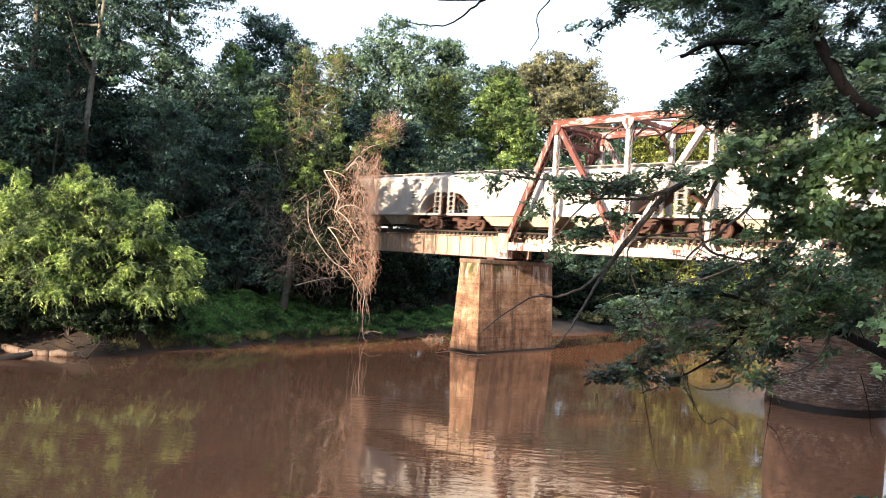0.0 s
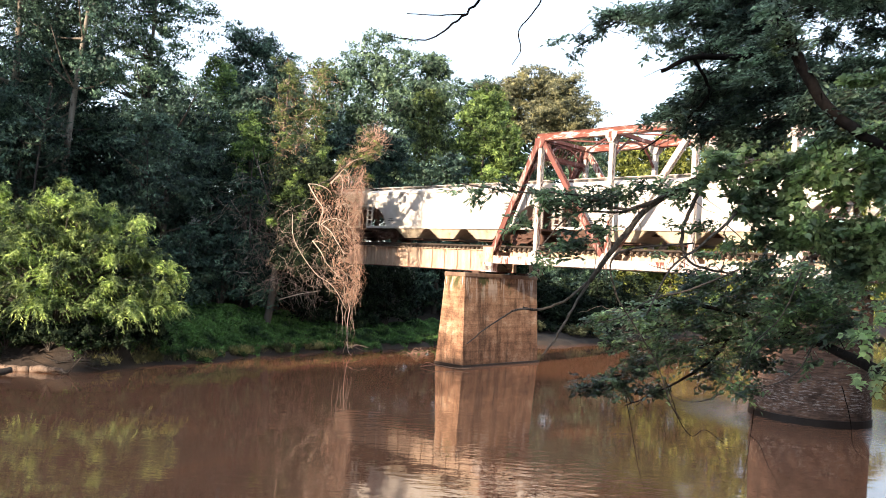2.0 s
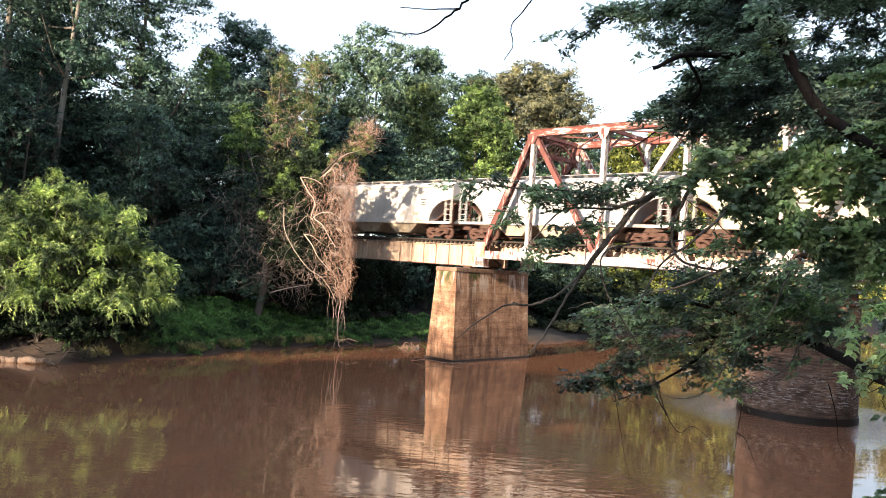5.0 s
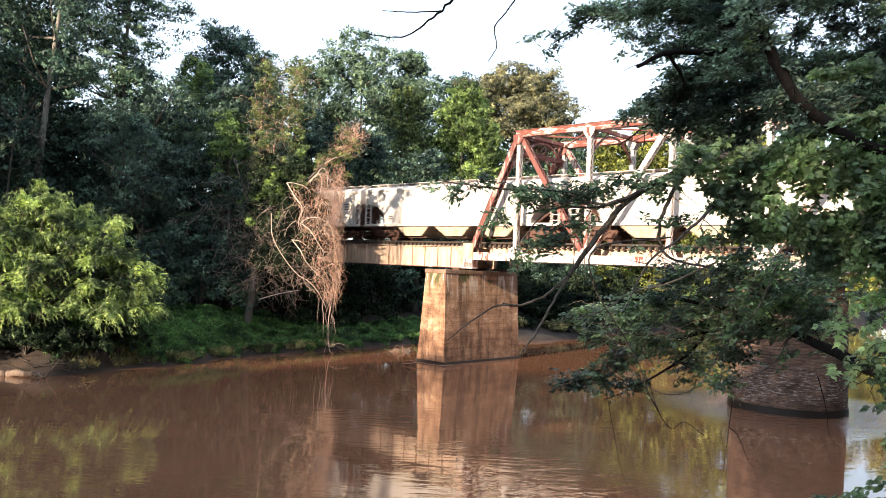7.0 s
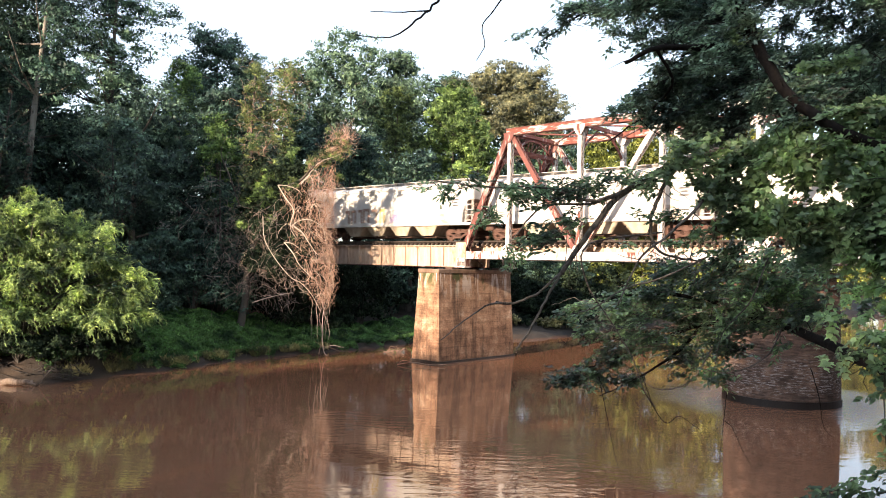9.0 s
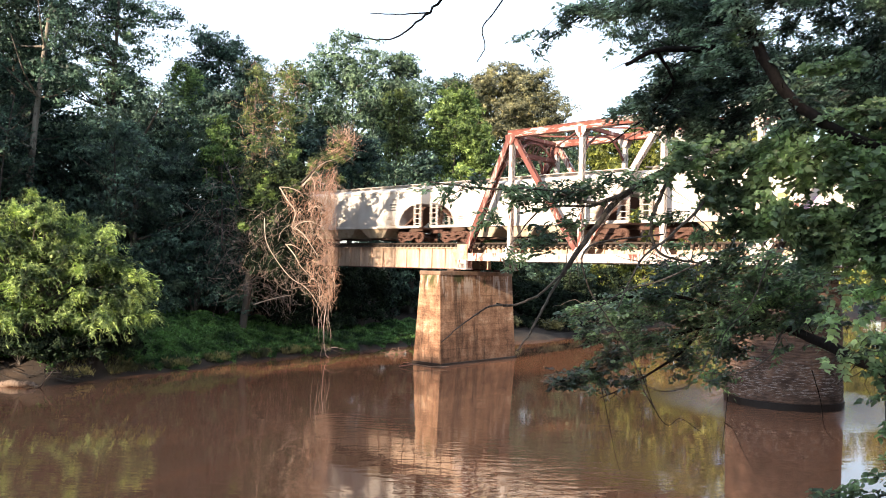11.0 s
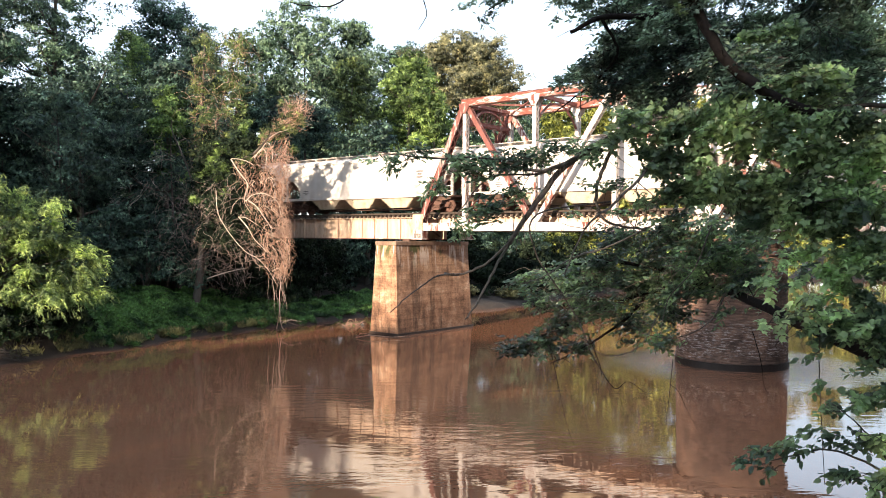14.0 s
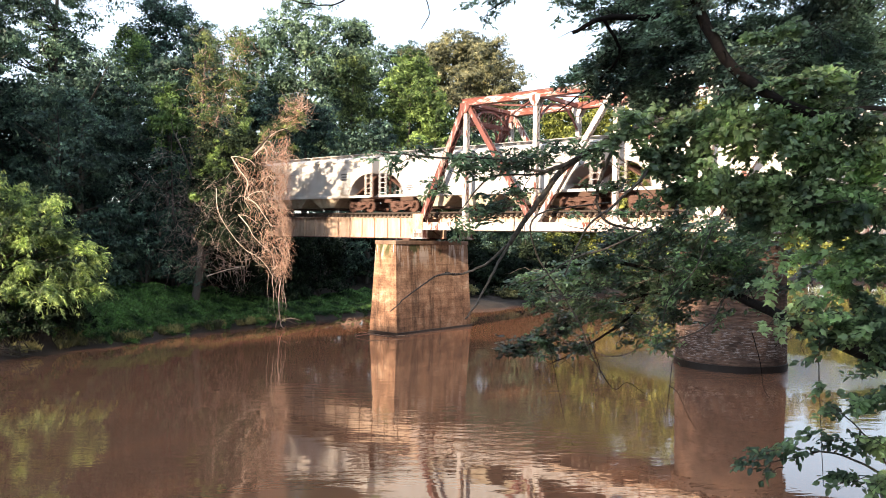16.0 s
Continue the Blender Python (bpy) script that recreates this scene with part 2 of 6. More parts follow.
def drum_material():
    """Old brown masonry: uneven courses, bleached lime on the lower ones, rust-brown above."""
    m, tree, b = shader("coursed_weathered_masonry", 0.85, 0, 0.25)
    col = ramp(tree, noise_of(tree, 0.8, 9, (1, 1, 0.7), 0.68), ((0.34, (0.06, 0.042, 0.036)), (0.5, (0.13, 0.085, 0.066)), (0.66, (0.23, 0.14, 0.10))))
    stones = ramp(tree, noise_of(tree, 2.2, 4, (1, 1, 5.5), 0.6), ((0.38, (0.55, 0.53, 0.52)), (0.6, (1.35, 1.3, 1.25))))
    col = blend(tree, 0.9, col, stones, "MULTIPLY")
    co, sp = tree.nodes.new("ShaderNodeTexCoord"), tree.nodes.new("ShaderNodeSeparateXYZ")
    tree.links.new(co.outputs["Object"], sp.inputs[0])
    wob = tree.nodes.new("ShaderNodeMath")
    wob.operation, wob.inputs[1].default_value = "MULTIPLY_ADD", 3.0
    tree.links.new(noise_of(tree, 0.6, 5), wob.inputs[0])
    tree.links.new(sp.outputs["Z"], wob.inputs[2])
    tall = tree.nodes.new("ShaderNodeMath")
    tall.operation, tall.inputs[1].default_value = "DIVIDE", 8.0
    tree.links.new(wob.outputs[0], tall.inputs[0])
    zone = ramp(tree, tall.outputs[0], ((0.22, (0, 0, 0)), (0.28, (1, 1, 1)), (0.42, (0.9, 0.9, 0.9)), (0.52, (0, 0, 0))))
    fleck = ramp(tree, noise_of(tree, 2.6, 6, (1, 1, 7), 0.72), ((0.53, (0, 0, 0)), (0.60, (1, 1, 1))))
    col = blend(tree, blend(tree, 1.0, zone, fleck, "MULTIPLY"), col, (0.46, 0.39, 0.36))
    tree.links.new(col, b.inputs["Base Color"])
    bump(tree, b, noise_of(tree, 5, 8, (1, 1, 2)), 0.6, 0.04)
    return m


def pier_material():
    """Old board-marked concrete: rust-brown, with dark runs, and pale lime drips below the cap."""
    m, tree, b = shader("stained_pier_concrete", 0.9, 0, 0.3)
    base = ramp(tree, noise_of(tree, 0.9, 9, (1, 1, 1.3), 0.68), ((0.34, (0.17, 0.10, 0.066)), (0.48, (0.31, 0.188, 0.122)), (0.58, (0.38, 0.245, 0.165)), (0.70, (0.52, 0.40, 0.30))))
    layers = ramp(tree, noise_of(tree, 1.6, 6, (0.22, 0.22, 3.2), 0.7), ((0.36, (0.55, 0.52, 0.50)), (0.5, (0.98, 0.97, 0.96)), (0.64, (1.3, 1.28, 1.25))))
    base = blend(tree, 0.45, base, layers, "MULTIPLY")
    mottle = ramp(tree, noise_of(tree, 7, 8, (1, 1, 1.5), 0.7), ((0.36, (0.62, 0.6, 0.58)), (0.6, (1.12, 1.12, 1.12))))
    base = blend(tree, 0.8, base, mottle, "MULTIPLY")
    runs = ramp(tree, noise_of(tree, 1.2, 8, (1.2, 1.2, 0.16), 0.72), ((0.38, (0.30, 0.28, 0.28)), (0.5, (0.92, 0.89, 0.87)), (0.6, (1.1, 1.06, 1.02))))
    col = blend(tree, 0.85, base, runs, "MULTIPLY")
    co, sp = tree.nodes.new("ShaderNodeTexCoord"), tree.nodes.new("ShaderNodeSeparateXYZ")
    tree.links.new(co.outputs["Object"], sp.inputs[0])
    mul = tree.nodes.new("ShaderNodeMath")
    mul.operation, mul.inputs[1].default_value = "DIVIDE", 8.0
    tree.links.new(sp.outputs["Z"], mul.inputs[0])
    near_cap = ramp(tree, mul.outputs[0], ((0.52, (0, 0, 0)), (0.70, (1, 1, 1))))
    drip = ramp(tree, noise_of(tree, 3.4, 4, (1, 1, 0.09)), ((0.54, (0, 0, 0)), (0.585, (1, 1, 1))))
    col = blend(tree, blend(tree, 1.0, near_cap, drip, "MULTIPLY"), col, (0.52, 0.44, 0.38))
    moss = ramp(tree, noise_of(tree, 0.9, 6, (1, 1, 0.5)), ((0.55, (0, 0, 0)), (0.62, (1, 1, 1))))
    col = blend(tree, blend(tree, 1.0, near_cap, moss, "MULTIPLY"), col, (0.07, 0.075, 0.03))
    wv = tree.nodes.new("ShaderNodeTexWave")
    wv.bands_direction = "Z"
    wv.inputs["Scale"].default_value, wv.inputs["Distortion"].default_value, wv.inputs["Detail"].default_value = 0.62, 2.0, 3
    tree.links.new(co.outputs["Object"], wv.inputs["Vector"])
    # flood stains plus painted tree shade: brown zone over the lower third, uneven edge
    wob = tree.nodes.new("ShaderNodeMath")
    wob.operation, wob.inputs[1].default_value = "MULTIPLY_ADD", 0.10
    tree.links.new(noise_of(tree, 1.2, 6, (1, 1, 0.4)), wob.inputs[0])
    tree.links.new(mul.outputs[0], wob.inputs[2])
    flood_and_shade = ramp(tree, wob.outputs[0], ((0.0, (0.50, 0.47, 0.48)), (0.20, (0.60, 0.56, 0.55)), (0.30, (0.80, 0.76, 0.73)), (0.33, (1.04, 1.0, 0.97)), (0.44, (1.05, 1.02, 1.0)), (0.46, (0.90, 0.88, 0.86)), (0.62, (1.05, 1.03, 1.0))))
    col = blend(tree, 0.85, col, flood_and_shade, "MULTIPLY")
    boards = ramp(tree, wv.outputs["Fac"], ((0.0, (0.55, 0.53, 0.52)), (0.10, (1, 1, 1))))
    tree.links.new(blend(tree, 0.3, col, boards, "MULTIPLY"), b.inputs["Base Color"])
    bump(tree, b, noise_of(tree, 9, 8), 0.4, 0.03)
    return m


PIER = pier_material()
# leaf tones darkened to put deep shade into the undergrowth's colour
LEAF_SHADED = leafy("leaves_darkened_for_shade", (0.008, 0.015, 0.011), (0.026, 0.042, 0.028), 0.15, rough=0.8, spec=0.1)
GROUND, WATER, MASONRY = ground_material(), water_material(), drum_material()

# ---- mesh helpers ----


def obj(name, bm, material, parent=None, label=""):
    me = bpy.data.meshes.new(name)
    bmesh.ops.recalc_face_normals(bm, faces=bm.faces)
    bm.to_mesh(me)
    bm.free()
    me.materials.append(material)
    ob = new(name, me)
    if parent is not None:
        ob.parent = parent
    if label:
        tagged(ob, label)
    return ob


def part(name, bm, material, parent, label=""):
    return obj(name, bm, material, parent, label)


def thing(name, m, label, category, group="", kind=""):
    e = new(name)
    e.empty_display_size = 0.5
    e.matrix_basis = m
    return tagged(e, label, category, group, kind)


def box(bm, lo, hi, bevel=0.0):
    lo, hi = Vector(lo), Vector(hi)
    made = bmesh.ops.create_cube(bm, size=1, matrix=Matrix.Translation((lo + hi) / 2) @ Matrix.Diagonal((*(hi - lo), 1)))
    if bevel:
        edges = list({e for v in made["verts"] for e in v.link_edges})
        bmesh.ops.bevel(bm, geom=edges, offset=bevel, segments=1, affect="EDGES")
    return bm


def beam(bm, a, b, w, h, side=(1, 0, 0)):
    """A bar from a to b, w wide along side and h deep across it."""
    a, b, side = Vector(a), Vector(b), Vector(side)
    d = (b - a).normalized()
    up = d.cross(side).normalized()
    side = up.cross(d).normalized()
    vs = [bm.verts.new(p + side * (sx * w / 2) + up * (sy * h / 2)) for p in (a, b) for sx, sy in ((-1, -1), (1, -1), (1, 1), (-1, 1))]
    for f in ((0, 1, 2, 3), (7, 6, 5, 4), (0, 4, 5, 1), (1, 5, 6, 2), (2, 6, 7, 3), (3, 7, 4, 0)):
        bm.faces.new([vs[i] for i in f])
    return bm


def smooth_line(points, steps=6):
    """A rounded line through a few control points (Catmull-Rom)."""
    p = [Vector(q) for q in points]
    p = [p[0] * 2 - p[1], *p, p[-1] * 2 - p[-2]]
    out = []
    for i in range(1, len(p) - 2):
        for k in range(steps):
            t = k / steps
            out.append(0.5 * (2 * p[i] + (p[i + 1] - p[i - 1]) * t + (2 * p[i - 1] - 5 * p[i] + 4 * p[i + 1] - p[i + 2]) * t * t
                              + (3 * p[i] - p[i - 1] - 3 * p[i + 1] + p[i + 2]) * t ** 3))
    return out + [p[-2]]


class Sticks:
    """Collects tapered round limbs and twigs for one mesh."""

    def __init__(self):
        self.v, self.f = [], []

    def limb(self, pts, r0, r1, sides=5):
        n, base, s = len(pts), len(self.v), None
        for i, q in enumerate(pts):
            d = (Vector(pts[min(i + 1, n - 1)]) - Vector(pts[max(i - 1, 0)])).normalized()
            s = d.orthogonal() if s is None else s - d * s.dot(d)  # the ring turns with the limb, without twist
            s = s.normalized() if s.length > 1e-4 else d.orthogonal().normalized()
            u = d.cross(s)
            r = r0 + (r1 - r0) * i / max(1, n - 1)
            for k in range(sides):
                a = 2 * math.pi * k / sides
                self.v.append(tuple(Vector(q) + s * (r * math.cos(a)) + u * (r * math.sin(a))))
        for i in range(n - 1):
            for k in range(sides):
                a, b = base + i * sides + k, base + i * sides + (k + 1) % sides
                self.f.append((a, b, b + sides, a + sides))
        self.f.append(tuple(base + (n - 1) * sides + k for k in range(sides)))
        return self

    def mesh(self, name, material, smooth=True):
        me = bpy.data.meshes.new(name)
        me.from_pydata(self.v, [], self.f)
        me.materials.append(material)
        if smooth:
            me.shade_smooth()
        return me


def leaf_mesh(name, at, along, normal, length, width, material, fold=0.18, points=4):
    """Leaves as one mesh, from arrays: foot, direction, facing, length and width of each. points: 3 for far leaves, 4 or 6 for near ones, 8 for lobed ones."""
    n = len(at)
    along = along / np.maximum(np.linalg.norm(along, axis=1, keepdims=True), 1e-6)
    side = np.cross(normal, along)
    side /= np.maximum(np.linalg.norm(side, axis=1, keepdims=True), 1e-6)
    up = np.cross(along, side)
    L, W = np.reshape(length, (-1, 1)) * np.ones((n, 1)), np.reshape(width, (-1, 1)) * np.ones((n, 1))
    if points == 3:
        vs = np.stack([at + side * W / 2, at + along * L, at - side * W / 2], 1)
        tri = np.array([[0, 1, 2]])
    elif points == 8:  # lobed
        out = ((0, 0, 0), (0.10, 0.34, 0.5), (0.47, 0.56, 0.7), (0.56, 0.22, 0.3), (1, 0, -0.6), (0.56, -0.22, 0.3), (0.47, -0.56, 0.7), (0.10, -0.34, 0.5))
        vs = np.stack([at + along * L * a + side * W * b + up * W * fold * c for a, b, c in out], 1)
        tri = np.array([[0, k, k + 1] for k in range(1, 7)])
    elif points == 4:
        vs = np.stack([at, at + along * L * 0.45 + side * W / 2 + up * W * fold, at + along * L, at + along * L * 0.45 - side * W / 2 + up * W * fold], 1)
        tri = np.array([[0, 1, 2], [0, 2, 3]])
    else:
        vs = np.stack([at, at + along * L * 0.3 + side * W * 0.42 + up * W * fold, at + along * L * 0.68 + side * W * 0.4 + up * W * fold * 0.8,
                       at + along * L - up * W * 0.15, at + along * L * 0.68 - side * W * 0.4 + up * W * fold * 0.8, at + along * L * 0.3 - side * W * 0.42 + up * W * fold], 1)
        tri = np.array([[0, 1, 2], [0, 2, 3], [0, 3, 4], [0, 4, 5]])
    k = vs.shape[1]
    faces = (tri[None] + (np.arange(n) * k)[:, None, None]).reshape(-1, 3)
    me = bpy.data.meshes.new(name)
    me.vertices.add(n * k)
    me.vertices.foreach_set("co", vs.astype(np.float32).ravel())
    me.loops.add(len(faces) * 3)
    me.loops.foreach_set("vertex_index", faces.astype(np.int32).ravel())
    me.polygons.add(len(faces))
    me.polygons.foreach_set("loop_start", np.arange(0, len(faces) * 3, 3, dtype=np.int32))
    me.update(calc_edges=True)
    me.materials.append(material)
    return me


def scatter(rng, n):
    d = rng.normal(size=(n, 3))
    return d / np.linalg.norm(d, axis=1, keepdims=True)

# ---- the lie of the land: bridge axes v (across) and u (along, away from the camera) ----
BRIDGE_AT = (5.468, 48.904)
BRIDGE_TURN = 45.86
BR = pose(*BRIDGE_AT, 0, 0, 0, BRIDGE_TURN)
CA, SA = math.cos(radians(BRIDGE_TURN)), math.sin(radians(BRIDGE_TURN))


def place(v, u):
    return BRIDGE_AT[0] + CA * v - SA * u, BRIDGE_AT[1] + SA * v + CA * u


def axes(x, y):
    dx, dy = x - BRIDGE_AT[0], y - BRIDGE_AT[1]
    return CA * dx + SA * dy, -SA * dx + CA * dy


def step(a, b, x):
    t = np.clip((x - a) / (b - a), 0, 1)
    return t * t * (3 - 2 * t)


def far_shore(v):
    return 11.1 + 2.7 * step(-22, -7, v) + 1.9 * step(-23, -27, v) + 1.2 * np.exp(-((v - 8) / 5) ** 2) - 2.4 * np.exp(-((v - 21) / 7) ** 2) + 0.25 * np.sin(v * 0.9) + 0.18 * np.sin(v * 2.3 + 1) - 60 * step(138, 160, v) - 50 * step(-52, -70, v)


def land(x, y):
    """Height of the ground."""
    v, u = axes(x, y)
    d = u - far_shore(v)
    rise = 0.25 + 0.75 * step(3, -12, v) + 0.5 * step(14, 40, v)
    far = np.where(d > 0, 0.34 * step(0, 0.35, d) + rise * (0.5 * step(0.5, 3, d) + 1.9 * step(1.5, 8, d)) + 1.5 * step(8, 22, d), -1.8 * step(0, -4, d))
    far = far + 0.75 * step(0.45, 0.95, d) * step(-17.0, -19.5, v) * step(6.0, 3.0, d)
    bank = 6.6 * step(6, 3.2, np.abs(v - 2.47)) * step(27, 33, u)
    far = np.where(u > 24, np.maximum(far, bank), far)
    near = np.maximum(-1.8, np.where(u < -26.5, 4.7 * step(-26.5, -30.0, u), -1.8 * step(-26.5, -24, u)))
    wiggle = 0.10 * np.sin(x * 0.83 + y * 0.31) * np.sin(y * 0.71 - x * 0.2) + 0.05 * np.sin(x * 2.3) * np.sin(y * 2.1)
    return np.where(u > -10, far, near) + wiggle * step(0.3, 2.5, np.abs(d)) * np.where(u > -10, 1, 1)


def build_ground():
    def lines(lo, hi, fine_lo, fine_hi, fine):
        mid = np.arange(fine_lo, fine_hi, fine)
        a = fine_lo - np.geomspace(1, fine_lo - lo, 22)[::-1]
        b = fine_hi + np.geomspace(1, hi - fine_hi, 22)
        return np.concatenate([a, mid, b])
    xs, ys = lines(-2500, 2500, -45, 45, 0.5), lines(-2500, 3000, -12, 110, 0.5)
    X, Y = np.meshgrid(xs, ys)
    Z = land(X, Y)
    nx, ny = len(xs), len(ys)
    co = np.stack([X, Y, Z], -1).reshape(-1, 3)
    i = (np.arange(ny - 1)[:, None] * nx + np.arange(nx - 1)).ravel()
    me = bpy.data.meshes.new("ground")
    me.from_pydata(co, [], np.stack([i, i + 1, i + nx + 1, i + nx], 1))
    me.materials.append(GROUND)
    me.shade_smooth()
    tagged(new("ground", me), "brown muddy earth of the river banks and bed", "ground", kind="structure")


def build_water():
    bm = bmesh.new()
    vs = [bm.verts.new(p) for p in ((-400, -60, 0), (400, -60, 0), (400, 600, 0), (-400, 600, 0))]
    bm.faces.new(vs)
    tagged(obj("water", bm, WATER), "brown muddy river with a glossy rippled surface", "river", kind="structure")


build_ground()
build_water()

# ---- the bridge ----
HALF_GAUGE, RAIL_TOP, MID_V = 0.76, 8.20, 2.47
PANEL, END_U = 5.21, 3.74
TRUSS_W, Z_LOW, Z_TOP = 4.95, 7.21, 15.0


def tapered(bm, half0, half1, z0, z1, rings=6):
    """A battered block; rings let its faces carry slight unevenness."""
    prev = None
    for k in range(rings + 1):
        t = k / rings
        hv, hu = half0[0] + (half1[0] - half0[0]) * t, half0[1] + (half1[1] - half0[1]) * t
        ring = [bm.verts.new((sx * hv, sy * hu, z0 + (z1 - z0) * t)) for sx, sy in ((-1, -1), (1, -1), (1, 1), (-1, 1))]
        if prev:
            for i in range(4):
                bm.faces.new((prev[i], prev[(i + 1) % 4], ring[(i + 1) % 4], ring[i]))
        else:
            bm.faces.new(ring[::-1])
        prev = ring
    bm.faces.new(prev)
    corners = [e for e in bm.edges if len(e.link_faces) == 2 and e.calc_face_angle(0) > 1.0]
    bmesh.ops.bevel(bm, geom=corners, offset=0.04, segments=1, affect="EDGES")
    return bm


def concrete_pier():
    top = thing("bridge_pier", BR @ pose(2.19, 5.35, 0), "tall tapered stained concrete bridge pier standing in the river", "bridge pier", "bridge piers")
    part("shaft", tapered(bmesh.new(), (4.02, 1.37), (3.84, 0.90), -1.9, 5.93), PIER, top)
    part("tide_mark", tapered(bmesh.new(), (4.026, 1.376), (4.018, 1.360), -1.9, 0.16, 2), WET_CONCRETE, top, "dark wet band at the waterline")
    part("cap", box(bmesh.new(), (-3.90, -0.955, 5.93), (3.90, 0.955, 6.20), 0.03), CONCRETE, top, "concrete bearing cap with a worn edge")
    for s in (-1, 1):
        part("bearing_plate", box(bmesh.new(), (s * 1.05 - 0.35, 0.1, 6.20), (s * 1.05 + 0.35, 0.75, 6.34), 0.02), DARK_STEEL, top)
    for v in (-2.19, 2.76):
        part("bearing_plate", box(bmesh.new(), (v - 0.36, -0.92, 6.20), (v + 0.36, -0.30, 6.34), 0.02), DARK_STEEL, top)


def round_pier():
    top = thing("pivot_pier", BR @ pose(2.2, -16.07, 0), "round weathered masonry pivot pier under the truss bridge", "bridge pier", "bridge piers")

    rng = random.Random(17)

    def drum(r0, r1, z0, z1, name, mat, label="", course=0.0):
        """A drum; with a course height its sides step in uneven masonry courses with sunken joints."""
        bm = bmesh.new()
        n, prev = 72, None
        rows = max(1, round((z1 - z0) / course)) if course else 8
        levels = []
        for k in range(rows):
            a, b = k / rows, (k + 1) / rows
            levels += [(a, -0.03), (a + 0.12 / rows, 0.0), (b - 0.12 / rows, 0.0)] if course else [(a, 0.0)]
        for t, sunk in levels + [(1.0, 0.0)]:
            r = r0 + (r1 - r0) * t + sunk + (rng.uniform(-0.012, 0.012) if course else 0)
            ring = [bm.verts.new(((r + (rng.uniform(-0.012, 0.012) if course else 0)) * math.cos(2 * math.pi * i / n), r * math.sin(2 * math.pi * i / n), z0 + (z1 - z0) * t)) for i in range(n)]
            if prev:
                for i in range(n):
                    bm.faces.new((prev[i], prev[(i + 1) % n], ring[(i + 1) % n], ring[i]))
            prev = ring
        bm.faces.new(prev)
        part(name, bm, mat, top, label)
    drum(2.86, 2.825, -1.9, 0.34, "footing", WET_CONCRETE, "dark wet footing at the waterline")
    drum(2.78, 2.66, 0.34, 5.75, "shaft", MASONRY, course=0.155)
    drum(2.85, 2.85, 5.75, 6.1, "cap", DARK_STEEL, "dark overhanging cap ring")
    for i in range(24):
        a = 2 * math.pi * i / 24
        part("roller", box(bmesh.new(), (2.35 * math.cos(a) - 0.12, 2.35 * math.sin(a) - 0.12, 6.1), (2.35 * math.cos(a) + 0.12, 2.35 * math.sin(a) + 0.12, 6.55), 0.02), DARK_STEEL, top)


def abutment():
    top = thing("abutment", BR @ pose(2.47, 29.0, 0), "dark concrete bridge abutment in deep shade", "abutment")
    part("wall", box(bmesh.new(), (-3.4, -0.7, -0.5), (3.4, 0.7, 6.3), 0.05), CONCRETE, top)


def girder_span():
    """Deck plate girders with stiffeners; the ties lie on their top flanges."""
    top = thing("plate_girder_span", BR, "pale rust-streaked riveted steel plate girder span", "bridge span")
    u0, u1, z0, z1 = 4.55, 29.4, 6.34, 7.86
    for v in (MID_V - 1.15, MID_V + 1.15):
        part("web", box(bmesh.new(), (v - 0.012, u0, z0 + 0.04), (v + 0.012, u1, z1 - 0.04)), GIRDER_PAINT, top)
        part("top_flange", box(bmesh.new(), (v - 0.19, u0, z1 - 0.04), (v + 0.19, u1, z1)), GIRDER_PAINT, top)
        part("bottom_flange", box(bmesh.new(), (v - 0.19, u0, z0), (v + 0.19, u1, z0 + 0.045)), RED_STEEL, top, "rusted bottom flange")
        bm = bmesh.new()
        for z in (z0 + 0.045, z1 - 0.175):
            box(bm, (v - 0.045, u0, z), (v + 0.045, u1, z + 0.135))
        part("flange_angle", bm, GIRDER_PAINT, top)
        u = u0 + 0.06
        while u < u1:
            bm = bmesh.new()
            box(bm, (v - 0.15, u - 0.012, z0 + 0.05), (v + 0.15, u + 0.012, z1 - 0.05))
            box(bm, (v - 0.035, u - 0.06, z0 + 0.05), (v + 0.035, u + 0.06, z1 - 0.05))
            part("stiffener", bm, GIRDER_PAINT, top)
            u += 1.28 if u > u0 + 0.5 else 0.8
    for k in range(6):
        u = u0 + 0.5 + k * 3.8
        bm = bmesh.new()
        for a, b in (((-1.1, z0 + 0.2), (1.1, z1 - 0.2)), ((-1.1, z1 - 0.2), (1.1, z0 + 0.2))):
            beam(bm, (MID_V + a[0], u, a[1]), (MID_V + b[0], u, b[1]), 0.09, 0.09, (0, 1, 0))
        part("cross_frame", bm, DARK_STEEL, top)


def channel(a, b, wide, deep, s):
    """One C-shaped rolled channel, its back outwards on side s."""
    a, b = Vector(a), Vector(b)
    d = (b - a).normalized()
    up = Vector((1, 0, 0)).cross(d).normalized()
    x, h, fl, t = s * wide / 2, deep / 2, 0.11, 0.022
    prof = [(x, -h), (x, h), (x - s * fl, h), (x - s * fl, h - t), (x - s * t, h - t), (x - s * t, -h + t), (x - s * fl, -h + t), (x - s * fl, -h)]
    bm = bmesh.new()
    ends = [[bm.verts.new(p + Vector((px, 0, 0)) + up * q) for px, q in prof] for p in (a, b)]
    for i in range(8):
        k = (i + 1) % 8
        bm.faces.new((ends[0][i], ends[0][k], ends[1][k], ends[1][i]))
    for e in ends:
        bm.faces.new(e)
    return bm


